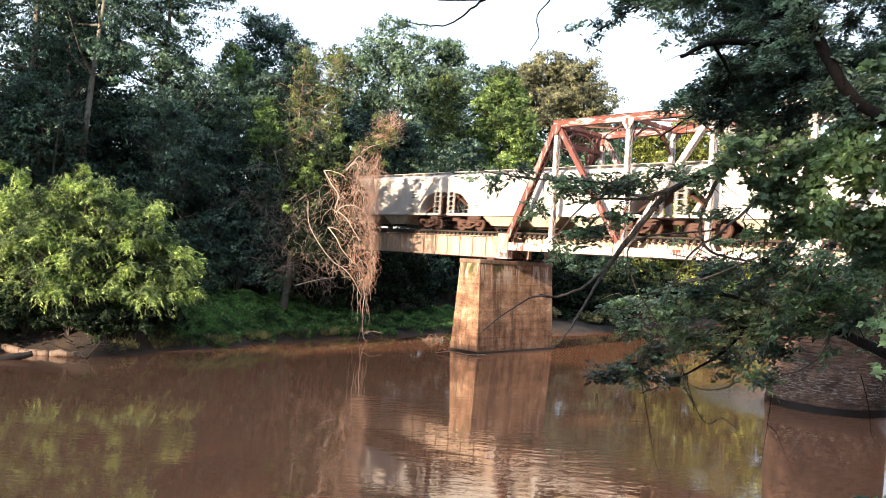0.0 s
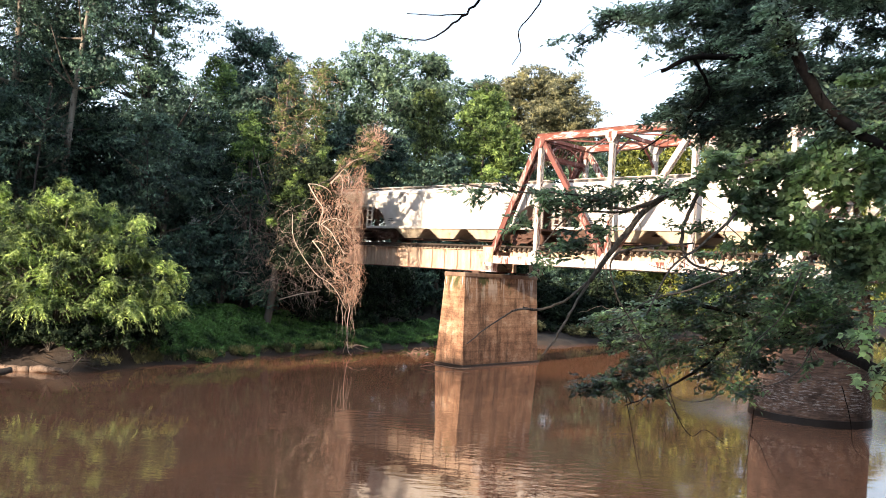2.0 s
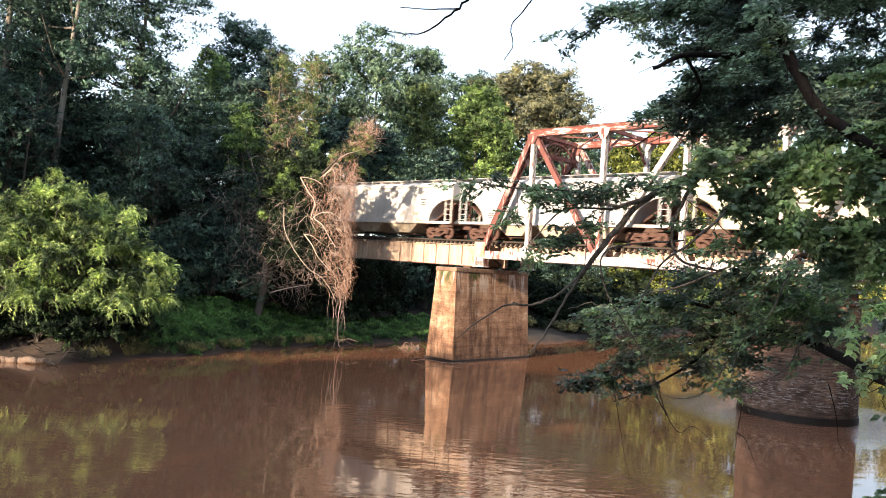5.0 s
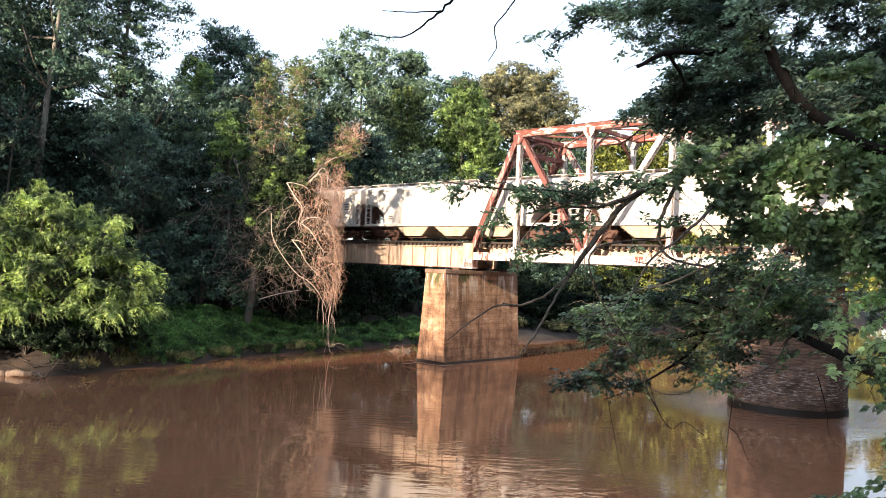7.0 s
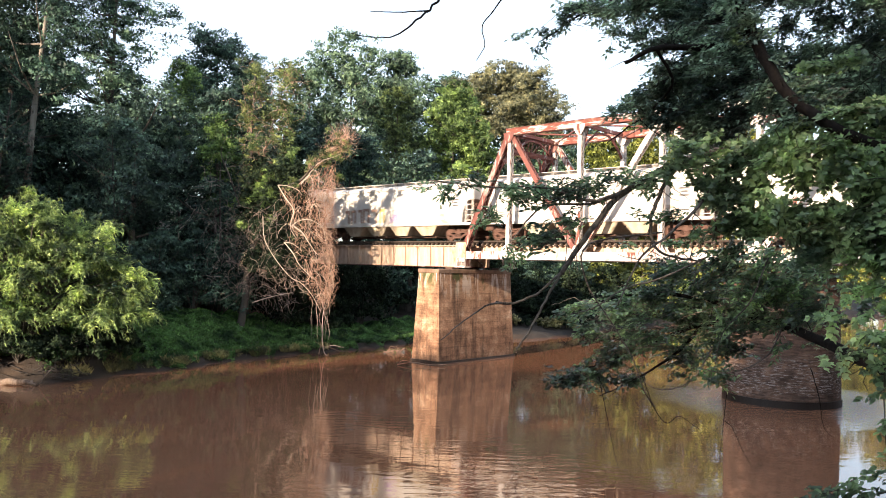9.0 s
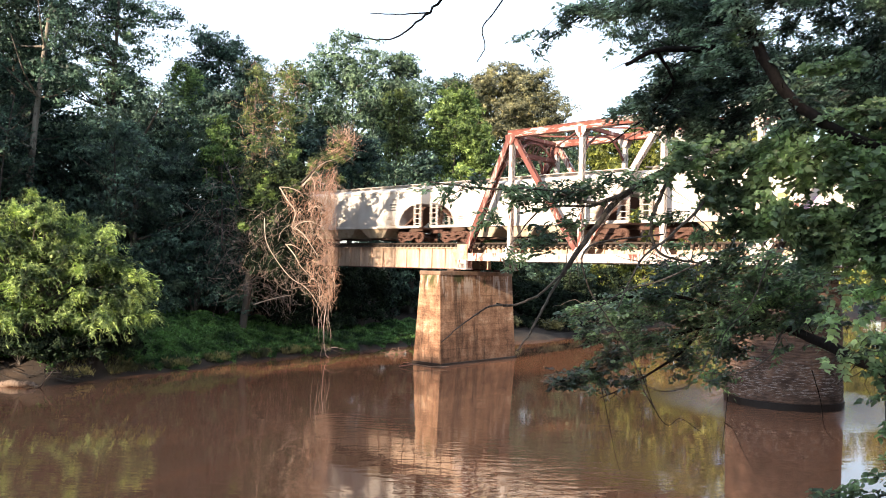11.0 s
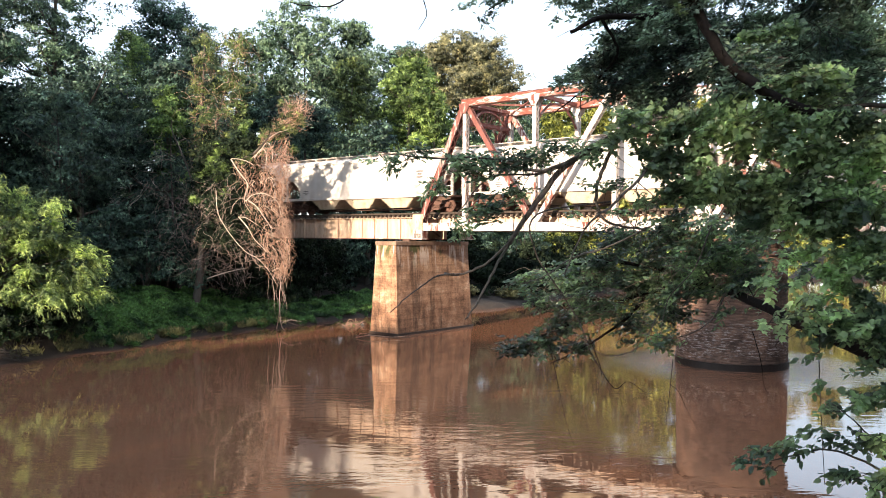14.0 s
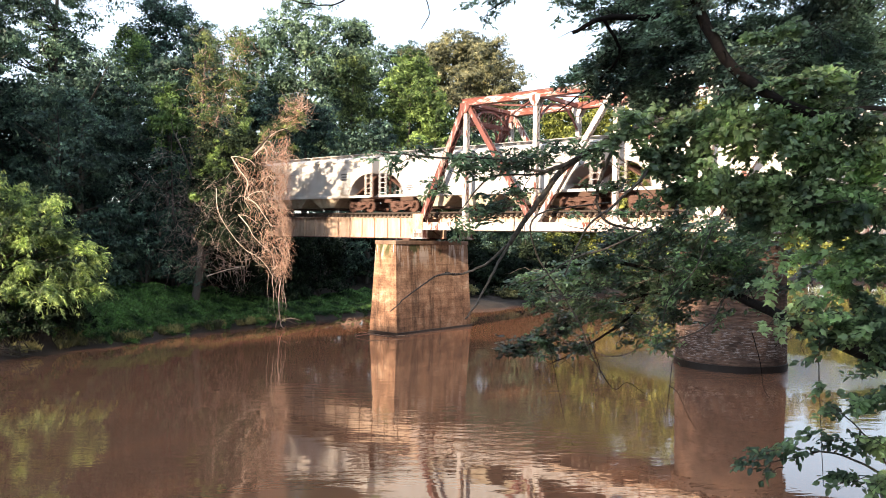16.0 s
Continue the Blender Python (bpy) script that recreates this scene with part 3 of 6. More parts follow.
def laced(a, b, wide, deep, material, name, parent, label=""):
    """A built-up member: two channels joined by zigzag lacing bars (wide: across the truss plane, along v)."""
    a, b = Vector(a), Vector(b)
    d = (b - a).normalized()
    up = Vector((1, 0, 0)).cross(d).normalized()
    ob = part(name, channel(a, b, wide, deep, -1), material, parent, label)
    part("channel", channel(a, b, wide, deep, 1), material, ob)
    n = max(3, int((b - a).length / (wide * 0.85)))
    for e in (-1, 1):
        off = up * (e * (deep / 2 + 0.008))
        bm = bmesh.new()
        for i in range(n):
            s = 1 if i % 2 else -1
            p, q = a + (b - a) * (i / n), a + (b - a) * ((i + 1) / n)
            beam(bm, p + off + Vector((s * (wide / 2 - 0.07), 0, 0)), q + off + Vector((-s * (wide / 2 - 0.07), 0, 0)), 0.06, 0.012, (1, 0, 0))
        tagged(part("lacing", bm, material, ob), kind="stuff")
    return ob


def truss_span():
    top = thing("truss_bridge", BR, "through truss railway bridge of peeling white and rust-red steel", "bridge span")
    nodes = [0, -PANEL, -2 * PANEL, -3 * PANEL, -4 * PANEL, -5 * PANEL, -6 * PANEL]
    far_end = nodes[-1] - END_U
    for v in (0.0, TRUSS_W):
        # chords: top one a boxed section with a cover plate, laced beneath
        first = part("top_chord", box(bmesh.new(), (v - 0.24, -1.8 * PANEL, Z_TOP - 0.22), (v + 0.24, 0.22, Z_TOP + 0.2), 0.015), CHORD_PAINT, top, "peeling top chord of riveted plate")
        part("cover_plate", box(bmesh.new(), (v - 0.28, -1.8 * PANEL, Z_TOP + 0.2), (v + 0.28, 0.26, Z_TOP + 0.225)), RED_STEEL, first)
        rest = part("top_chord", box(bmesh.new(), (v - 0.24, nodes[-1] - 0.2, Z_TOP - 0.22), (v + 0.24, -1.8 * PANEL - 0.004, Z_TOP + 0.2), 0.015), WHITE_STEEL, top)
        part("cover_plate", box(bmesh.new(), (v - 0.28, nodes[-1] - 0.24, Z_TOP + 0.2), (v + 0.28, -1.8 * PANEL - 0.004, Z_TOP + 0.225)), WHITE_STEEL, rest)
        for s in (-1, 1):
            bm = box(bmesh.new(), (v + s * 0.2 - 0.018, far_end, Z_LOW - 0.26), (v + s * 0.2 + 0.018, END_U + 0.3, Z_LOW + 0.22))
            box(bm, (v + s * 0.2 - (0.1 if s > 0 else 0.02), far_end, Z_LOW - 0.285), (v + s * 0.2 + (0.02 if s > 0 else 0.1), END_U + 0.3, Z_LOW - 0.262))
            part("bottom_chord", bm, WHITE_STEEL, top)
        # end posts
        for u_low, u_top in ((END_U, 0.0), (far_end, nodes[-1])):
            post = laced((v, u_low, Z_LOW), (v, u_top, Z_TOP), 0.46, 0.34, RED_STEEL, "end_post", top, "rust-red laced end post")
            d = Vector((0, u_top - u_low, Z_TOP - Z_LOW)).normalized()
            out = Vector((1, 0, 0)).cross(d) * (-1 if u_low > u_top else 1)
            if out.z < 0:
                out = -out
            bm = beam(bmesh.new(), Vector((v, u_low, Z_LOW)) + out * 0.19, Vector((v, u_top, Z_TOP)) + out * 0.19, 0.5, 0.02)
            part("cover_plate", bm, RED_STEEL, post)
        # verticals
        for i, u in enumerate(nodes):
            laced((v, u, Z_LOW), (v, u, Z_TOP), 0.34, 0.26, WHITE_STEEL, "vertical", top)
        # diagonals: down from the hip, up to the next joint, and so on
        low = True
        for a, b in zip(nodes, nodes[1:]):
            pa, pb = ((v, a, Z_TOP), (v, b, Z_LOW)) if low else ((v, a, Z_LOW), (v, b, Z_TOP))
            laced(pa, pb, 0.34, 0.3, (RED_STEEL if v == 0 else MIXED_STEEL) if a == 0 else WHITE_STEEL, "diagonal", top)
            low = not low
        # gusset plates
        for i, u in enumerate(nodes):
            for z, w, h in ((Z_TOP - 0.25, 0.40, 0.42), (Z_LOW + 0.2, 0.42, 0.42)):
                for s in (-1, 1):
                    bm = bmesh.new()
                    x0 = v + s * 0.252
                    ps = [(-w, h * 0.5), (w, h * 0.5), (w * 0.9, -h * 0.2), (w * 0.35, -h), (-w * 0.35, -h), (-w * 0.9, -h * 0.2)]
                    if z < 10:
                        ps = [(p, -q) for p, q in ps]
                    for dx in (-0.008, 0.008):
                        bm.faces.new([bm.verts.new((x0 + dx, u + p, z + q)) for p, q in ps])
                    part("gusset", bm, RED_STEEL if i == 0 and z > 10 else WHITE_STEEL, top)
        # shoe at the pier end
        bm = box(bmesh.new(), (v - 0.33, END_U - 0.35, 6.72), (v + 0.33, END_U + 0.42, 6.98), 0.02)
        for k in range(7):
            box(bm, (v - 0.3, END_U - 0.33 + k * 0.11, 6.34), (v + 0.3, END_U - 0.29 + k * 0.11, 6.72))
        box(bm, (v - 0.36, END_U - 0.42, 6.34), (v + 0.36, END_U + 0.5, 6.42))
        part("shoe", bm, MIXED_STEEL, top, "rust-red riveted bearing shoe")
        bm = box(bmesh.new(), (v - 0.27, END_U - 0.4, 6.98), (v - 0.245, END_U + 0.5, 8.0))
        box(bm, (v + 0.245, END_U - 0.4, 6.98), (v + 0.27, END_U + 0.5, 8.0))
        part("gusset", bm, GIRDER_PAINT, top)
    # cross members over the track
    for i, u in enumerate(nodes):
        for z in (Z_TOP, Z_TOP - 1.15):
            if i in (0, len(nodes) - 1) or z == Z_TOP:
                part("top_strut", beam(bmesh.new(), (0.2, u, z), (TRUSS_W - 0.2, u, z), 0.2, 0.22, (0, 1, 0)), RED_STEEL, top)
        bm = bmesh.new()
        n = 8
        for k in range(n):  # arched knee bracing
            a, b = k / n, (k + 1) / n
            f = lambda t: (0.2 + (TRUSS_W - 0.4) * t, u, Z_TOP - 0.25 - 1.25 * abs(2 * t - 1) ** 2.2)
            beam(bm, f(a), f(b), 0.11, 0.11, (0, 1, 0))
            if k in (0, 2, 4, 6):
                part("knee_bar", beam(bmesh.new(), f(a), (f(b)[0], u, Z_TOP - 0.1), 0.06, 0.06, (0, 1, 0)), RED_STEEL, top)
        bmesh.ops.remove_doubles(bm, verts=bm.verts, dist=0.03)
        part("sway_brace", bm, RED_STEEL, top)
    for a, b in zip(nodes, nodes[1:]):
        for p, q in ((a, b), (b, a)):
            part("lateral_brace", beam(bmesh.new(), (0.2, p, Z_TOP - 0.05), (TRUSS_W - 0.2, q, Z_TOP - (0.05 if p == a else 0.15)), 0.1, 0.09, (0, 1, 0)), RED_STEEL, top)
    # portal at the end: lattice between the end posts
    for (u_low, u_top) in ((END_U, 0.0),):
        at = lambda t: Vector((0, u_top + (u_low - u_top) * t, Z_TOP + (Z_LOW - Z_TOP) * t))
        bm = bmesh.new()
        for t in (0.02, 0.15):
            beam(bm, at(t) + Vector((0.2, 0, 0)), at(t) + Vector((TRUSS_W - 0.2, 0, 0)), 0.14, 0.14, (0, 1, 0))
        for k in range(10):
            for a, b in ((0.02, 0.15), (0.15, 0.02)):
                w = (TRUSS_W - 0.4) / 10
                beam(bm, at(a) + Vector((0.2 + k * w, 0, 0)), at(b) + Vector((0.2 + (k + 1) * w, 0, 0)), 0.05, 0.03, (0, 1, 0))
        for s in (0, 1):
            q = [at(0.15) + Vector((0.2 + 1.1, 0, 0)), at(0.2) + Vector((0.65, 0, 0)), at(0.29) + Vector((0.25, 0, 0))]
            for a, b in zip(q, q[1:]):
                if s:
                    a, b = Vector((TRUSS_W - a.x, a.y, a.z)), Vector((TRUSS_W - b.x, b.y, b.z))
                beam(bm, a, b, 0.12, 0.12, (0, 1, 0))
        part("portal_brace", bm, RED_STEEL, top)
    # floor: beams across, stringers along
    for u in nodes + [END_U - 0.2, far_end + 0.2]:
        part("floor_beam", box(bmesh.new(), (0.2, u - 0.11, Z_LOW - 0.26), (TRUSS_W - 0.2, u + 0.11, Z_LOW + 0.5)), DARK_STEEL, top)
    for s in (-1, 1):
        v = MID_V + s * 1.0
        bm = box(bmesh.new(), (v - 0.012, far_end, Z_LOW - 0.1), (v + 0.012, END_U + 0.3, Z_LOW + 0.63))
        for z in (Z_LOW - 0.12, Z_LOW + 0.62):
            box(bm, (v - 0.14, far_end, z), (v + 0.14, END_U + 0.3, z + 0.03))
        k = far_end + 0.4
        while k < END_U:
            box(bm, (v - 0.1, k, Z_LOW - 0.09), (v + 0.1, k + 0.02, Z_LOW + 0.62))
            k += 1.3
        part("stringer", bm, GIRDER_PAINT, top, "rust-streaked floor stringer")


def track():
    top = thing("railway_track", BR, "railway track of dark rails on creosoted bridge ties", "railway track")
    for s in (-1, 1):
        v = MID_V + s * HALF_GAUGE
        bm = box(bmesh.new(), (v - 0.036, -48, RAIL_TOP - 0.04), (v + 0.036, 60, RAIL_TOP), 0.01)
        box(bm, (v - 0.01, -48, RAIL_TOP - 0.15), (v + 0.01, 60, RAIL_TOP - 0.03))
        box(bm, (v - 0.07, -48, RAIL_TOP - 0.17), (v + 0.07, 60, RAIL_TOP - 0.15))
        part("rail", bm, RAIL_STEEL, top)
        part("guard_timber", box(bmesh.new(), (MID_V + s * 1.16 - 0.1, -48, RAIL_TOP - 0.14), (MID_V + s * 1.16 + 0.1, 24.5, RAIL_TOP - 0.02), 0.015), CREOSOTE, top)
    me = None
    k = 0
    u = -46.0
    while u < 45:
        if me is None:
            tie = part("tie", box(bmesh.new(), (-1.3, -0.105, -0.12), (1.3, 0.105, 0.12), 0.012), CREOSOTE, top)
            me = tie.data
        else:
            tie = new("tie", me)
            tie.parent = top
        tie.location = (MID_V, u, RAIL_TOP - 0.17 - 0.125)
        tie.rotation_euler = (0, 0, random.uniform(-0.01, 0.01))
        u += 0.42
    bm = bmesh.new()
    for s in (-1, 1):
        u = -46.0
        while u < 24:
            box(bm, (MID_V + s * 1.34 - 0.03, u - 0.055, RAIL_TOP - 0.34), (MID_V + s * 1.34 + 0.03, u + 0.055, RAIL_TOP - 0.25))
            u += 0.42
    tagged(part("tie_end", bm, TIE_END, top, "pale weathered tie ends"), kind="stuff")


concrete_pier()
round_pier()
abutment()
girder_span()
truss_span()
track()

# ---- the train: covered hoppers, built about the middle of the car at the rail top; y runs along the track ----
SPEED = 14.6
WHEEL_R = 0.45


def wheelset(parent, y):
    e = bmesh.new()
    for s in (-1, 1):
        m = Matrix.Translation((s * 0.75, 0, 0)) @ Matrix.Rotation(math.pi / 2, 4, "Y")
        bmesh.ops.create_cone(e, cap_ends=True, segments=20, radius1=WHEEL_R, radius2=WHEEL_R, depth=0.12, matrix=m)
        m = Matrix.Translation((s * 0.80, 0, 0)) @ Matrix.Rotation(math.pi / 2, 4, "Y")
        bmesh.ops.create_cone(e, cap_ends=True, segments=14, radius1=0.17, radius2=0.17, depth=0.16, matrix=m)
        for k in range(4):
            a = k * math.pi / 2
            box(e, (s * 0.815 - 0.02, 0.26 * math.cos(a) - 0.06, 0.26 * math.sin(a) - 0.06), (s * 0.815 + 0.02, 0.26 * math.cos(a) + 0.06, 0.26 * math.sin(a) + 0.06))
    bmesh.ops.create_cone(e, cap_ends=True, segments=10, radius1=0.09, radius2=0.09, depth=1.7, matrix=Matrix.Rotation(math.pi / 2, 4, "Y"))
    w = part("wheelset", e, TRUCK_IRON, parent, "rusty wheels on one axle")
    w.location = (0, y, WHEEL_R)
    return w


def hopper_car(length, paint, arch=2.1, bays=3, ribs=0, label=""):
    top = thing("hopper_car", BR, label, "rail car", "train of covered hopper cars")
    half = length / 2 - 0.38
    hw = 1.56
    # body: long hull whose lower ends are cut back in an arch over the trucks
    n = 8
    arc = [(half - 0.30 - arch * math.cos(math.pi / 2 * k / n), 1.13 + 1.65 * math.sin(math.pi / 2 * k / n)) for k in range(n + 1)]
    side = [(-y, z) for y, z in arc] + [(-half, 2.80), (-half, 3.80), (half, 3.80), (half, 2.80)] + arc[::-1]
    bm = bmesh.new()
    faces = []
    for x in (-hw, hw):
        faces.append(bm.faces.new([bm.verts.new((x, y, z)) for y, z in side]))
    a, b = faces[0].verts[:], faces[1].verts[:]
    for i in range(len(a)):
        j = (i + 1) % len(a)
        bm.faces.new((a[i], a[j], b[j], b[i]))
    part("body", bm, paint, top)
    # roof, rounded across
    bm = bmesh.new()
    prof = [(-hw - 0.03, 3.78), (-hw - 0.03, 3.86), (-1.2, 4.06), (-0.6, 4.17), (0, 4.2), (0.6, 4.17), (1.2, 4.06), (hw + 0.03, 3.86), (hw + 0.03, 3.78)]
    rows = [[bm.verts.new((x, y, z)) for x, z in prof] for y in (-half - 0.03, half + 0.03)]
    for i in range(len(prof)):
        j = (i + 1) % len(prof)
        bm.faces.new((rows[0][i], rows[0][j], rows[1][j], rows[1][i]))
    for r in rows:
        bm.faces.new(r)
    part("roof", bm, paint, top)
    # running board on posts along both roof edges
    bm = bmesh.new()
    for x in (-0.75, 0.75):
        box(bm, (x - 0.3, -half, 4.28), (x + 0.3, half, 4.31))
        y = -half + 0.3
        while y < half:
            box(bm, (x - 0.28, y - 0.03, 4.05), (x + 0.28, y + 0.03, 4.28))
            y += 1.15
    part("running_board", bm, paint, top, "grated roof walkway")
    bm = bmesh.new()
    box(bm, (-0.42, -half + 0.6, 4.14), (0.42, half - 0.6, 4.27), 0.03)
    part("hatch", bm, paint, top, "long roof hatch cover")
    # side sill and top rail
    for s in (-1, 1):
        x = s * (hw + 0.02)
        bm = box(bmesh.new(), (min(x, x + s * 0.05), -half + 0.1, 1.04), (max(x, x + s * 0.05), half - 0.1, 1.22), 0.01)
        part("side_sill", bm, paint, top)
        bm = box(bmesh.new(), (min(x, x + s * 0.05), -half, 3.70), (max(x, x + s * 0.05), half, 3.80))
        part("top_rail", bm, paint, top)
        if ribs:
            bm = bmesh.new()
            for k in range(ribs):
                y = -half + arch + 0.6 + (2 * half - 2 * arch - 1.2) * k / (ribs - 1)
                box(bm, (min(x, x + s * 0.05), y - 0.04, 1.22), (max(x, x + s * 0.05), y + 0.04, 3.70))
            part("side_post", bm, paint, top)
        for e in (-1, 1):
            # corner posts and ladder in front of the open end
            bm = bmesh.new()
            y0 = e * (half - 0.05)
            y1 = e * (half - 0.62)
            for y in (y0, y1):
                box(bm, (min(x, x - s * 0.06), y - 0.05, 1.1), (max(x, x - s * 0.06), y + 0.05, 3.7))
            for k in range(7):
                box(bm, (min(x, x - s * 0.03), min(y0, y1), 1.35 + k * 0.36), (max(x, x - s * 0.03), max(y0, y1), 1.39 + k * 0.36))
            part("ladder", bm, paint, top)
    # end slopes' inner frame, seen dark through the arch
    for e in (-1, 1):
        bm = bmesh.new()
        beam(bm, (0, e * (half - 0.4 - arch), 1.15), (0, e * (half - 0.2), 2.6), 1.9, 0.1)
        box(bm, (-1.5, min(e * (half - 0.95), e * half), 1.0), (1.5, max(e * (half - 0.95), e * half), 1.1))
        for x in (-0.9, 0.9):
            box(bm, (x - 0.05, e * (half - 0.5) - 0.05, 1.1), (x + 0.05, e * (half - 0.5) + 0.05, 2.8))
        part("end_frame", bm, TRUCK_IRON, top, "rusty end platform and slope supports")
        bm = box(bmesh.new(), (-0.12, min(e * (half - 0.2), e * (half + 0.40)), 0.72), (0.12, max(e * (half - 0.2), e * (half + 0.40)), 0.98), 0.04)
        part("coupler", bm, TRUCK_IRON, top)
    part("centre_sill", box(bmesh.new(), (-0.3, -half + 0.1, 0.78), (0.3, half - 0.1, 1.12)), DARK_STEEL, top)
    # hopper bays
    room = 2 * (half - 3.2)
    for k in range(bays):
        y = -room / 2 + room * (k + 0.5) / bays
        w = room / bays
        bm = bmesh.new()
        lower = [bm.verts.new((sx * 1.30, y + sy * w * 0.20, 0.36)) for sx, sy in ((-1, -1), (1, -1), (1, 1), (-1, 1))]
        upper = [bm.verts.new((sx * 1.52, y + sy * w * 0.45, 1.12)) for sx, sy in ((-1, -1), (1, -1), (1, 1), (-1, 1))]
        for i in range(4):
            bm.faces.new((lower[i], lower[(i + 1) % 4], upper[(i + 1) % 4], upper[i]))
        bm.faces.new(lower)
        bay = part("hopper_bay", bm, BAY_PAINT, top, "tan dust-covered discharge bay")
        bm = box(bmesh.new(), (-0.95, y - w * 0.24, 0.22), (0.95, y + w * 0.24, 0.36), 0.02)
        part("outlet_gate", bm, DARK_STEEL, bay)
    # trucks
    for e in (-1, 1):
        y = e * (half - 1.75)
        bm = box(bmesh.new(), (-1.1, y - 0.2, 0.42), (1.1, y + 0.2, 0.78), 0.03)
        truck = part("truck", bm, TRUCK_IRON, top, "rusty cast-iron truck")
        for s in (-1, 1):
            x = s * 1.0
            bm = bmesh.new()
            x0, x1 = x - 0.07, x + 0.07
            for a, b in ((-0.89, -0.3), (0.3, 0.89)):
                beam(bm, (x, y + a, 0.62), (x, y + b, 0.74 if a > 0 else 0.74), 0.14, 0.16)
            beam(bm, (x, y - 1.12, 0.60), (x, y + 1.12, 0.60), 0.14, 0.13)
            beam(bm, (x, y - 0.8, 0.5), (x, y - 0.28, 0.24), 0.14, 0.13)
            beam(bm, (x, y + 0.8, 0.5), (x, y + 0.28, 0.24), 0.14, 0.13)
            beam(bm, (x, y - 0.32, 0.22), (x, y + 0.32, 0.22), 0.14, 0.13)
            for k in (-0.15, 0, 0.15):
                box(bm, (x0, y + k - 0.05, 0.26), (x1, y + k + 0.05, 0.66))
            for k in (-0.89, 0.89):
                box(bm, (x0 - 0.03, y + k - 0.15, 0.33), (x1 + 0.03, y + k + 0.15, 0.60), 0.03)
            part("side_frame", bm, TRUCK_IRON, truck)
        for k in (-0.89, 0.89):
            wheelset(truck, y + k)
    # stencilled lettering, too small to read, near the ends of the near side
    bm = bmesh.new()
    for k, w in enumerate((0.7, 0.5, 0.62)):
        box(bm, (-hw - 0.006, -half + arch + 0.9 - w / 2, 2.75 - k * 0.2), (-hw - 0.002, -half + arch + 0.9 + w / 2, 2.86 - k * 0.2))
    for k, w in enumerate((0.5, 0.62, 0.4)):
        box(bm, (-hw - 0.006, half - arch - 0.9 - w / 2, 1.75 - k * 0.13), (-hw - 0.002, half - arch - 0.9 + w / 2, 1.81 - k * 0.13))
    tagged(part("lettering", bm, MARK_DARK, top, "rows of small dark stencilled lettering"), kind="stuff")
    return top


# couplings between the cars, along the track at the clip's start; each car lies between two of them
JOINTS = (-44.0, -25.8, -7.5, 10.8, 29.1, 47.6, 63.5, 80.3, 99.3, 118.1, 134.8, 152.4, 168.9, 187.6, 205.7, 224.2, 242.5, 260.8, 279.1)
CAR_LABEL = {"white": "dusty white covered hopper car with arched open ends", "grey": "pale grey covered hopper car with arched open ends",
             "cream": "cream covered hopper car with arched open ends", "tall": "white straight-sided covered hopper car with narrow end gaps"}
train = []


def build_train():
    kinds = {}
    for i, (a, b) in enumerate(zip(JOINTS, JOINTS[1:])):
        kind = "cream" if i == 5 else "grey" if i in (6, 15) else "tall" if i in (9, 10) else "white"
        key = (round(b - a, 1) if kind != "white" else round((b - a) / 0.5) * 0.5, kind)
        if key not in kinds:
            paint = {"cream": CAR_CREAM, "grey": CAR_GREY}.get(kind, CAR_WHITE)
            kinds[key] = hopper_car(b - a, paint, 0.75 if kind == "tall" else 2.0, 4 if kind == "tall" else 3, 0 if kind == "tall" else 0, CAR_LABEL[kind])
            car = kinds[key]
        else:
            car = copy_thing(kinds[key], BR)
        train.append((car, (a + b) / 2, b - a))


build_train()


def car_marks():
    """Faded lettering and a spray-painted band on three of the cars, as plain shapes."""
    rng = random.Random(4)
    car, _, length = train[10]
    y = 4.6
    for k in range(6):
        w = rng.uniform(0.5, 0.75)
        bm = bmesh.new()
        h = rng.uniform(1.0, 1.15)
        box(bm, (-1.566, y - w / 2, 1.35), (-1.562, y - w / 2 + 0.2, 1.35 + h))
        box(bm, (-1.566, y - w / 2, 1.35 + h - 0.22), (-1.562, y + w / 2, 1.35 + h))
        if k % 2:
            box(bm, (-1.566, y + w / 2 - 0.2, 1.35), (-1.562, y + w / 2, 1.35 + h))
        part("graffiti", bm, GRAFFITI_YELLOW if k == 5 else GRAFFITI_BROWN, car, "worn spray-painted shapes")
        y -= w + 0.18
    bm = bmesh.new()
    for k in range(5):
        box(bm, (-1.566, y - 0.3 - k * 0.28, 1.3 + 0.1 * (k % 2)), (-1.562, y - 0.08 - k * 0.28, 1.75 + 0.2 * (k % 3)))
    part("graffiti", bm, GRAFFITI_VIOLET, car, "worn spray-painted shapes")
    car, _, length = train[5]
    for k in range(2):
        bm = bmesh.new()
        y = 3.2 - k * 1.5
        for a, b, c, d in ((0, 0.12, 0, 1.0), (0.12, 0.9, 0.0, 0.14), (0.12, 0.9, 0.86, 1.0), (0.78, 0.9, 0, 1.0)):
            box(bm, (-1.566, y - b, 2.35 + c), (-1.562, y - a, 2.35 + d))
        part("emblem", bm, MARK_DARK, car, "faded outline emblem")
    car, _, length = train[13]
    bm = bmesh.new()
    for a, b, c, d in ((0, 0.7, 0.0, 0.16), (0, 0.16, 0, 0.6), (0.5, 0.66, -0.4, 0.9)):
        box(bm, (-1.566, -5.2 - b, 2.5 + c), (-1.562, -5.2 - a, 2.5 + d))
    part("emblem", bm, MARK_DARK, car, "dark stencilled emblem")


car_marks()

# ---- trees ----


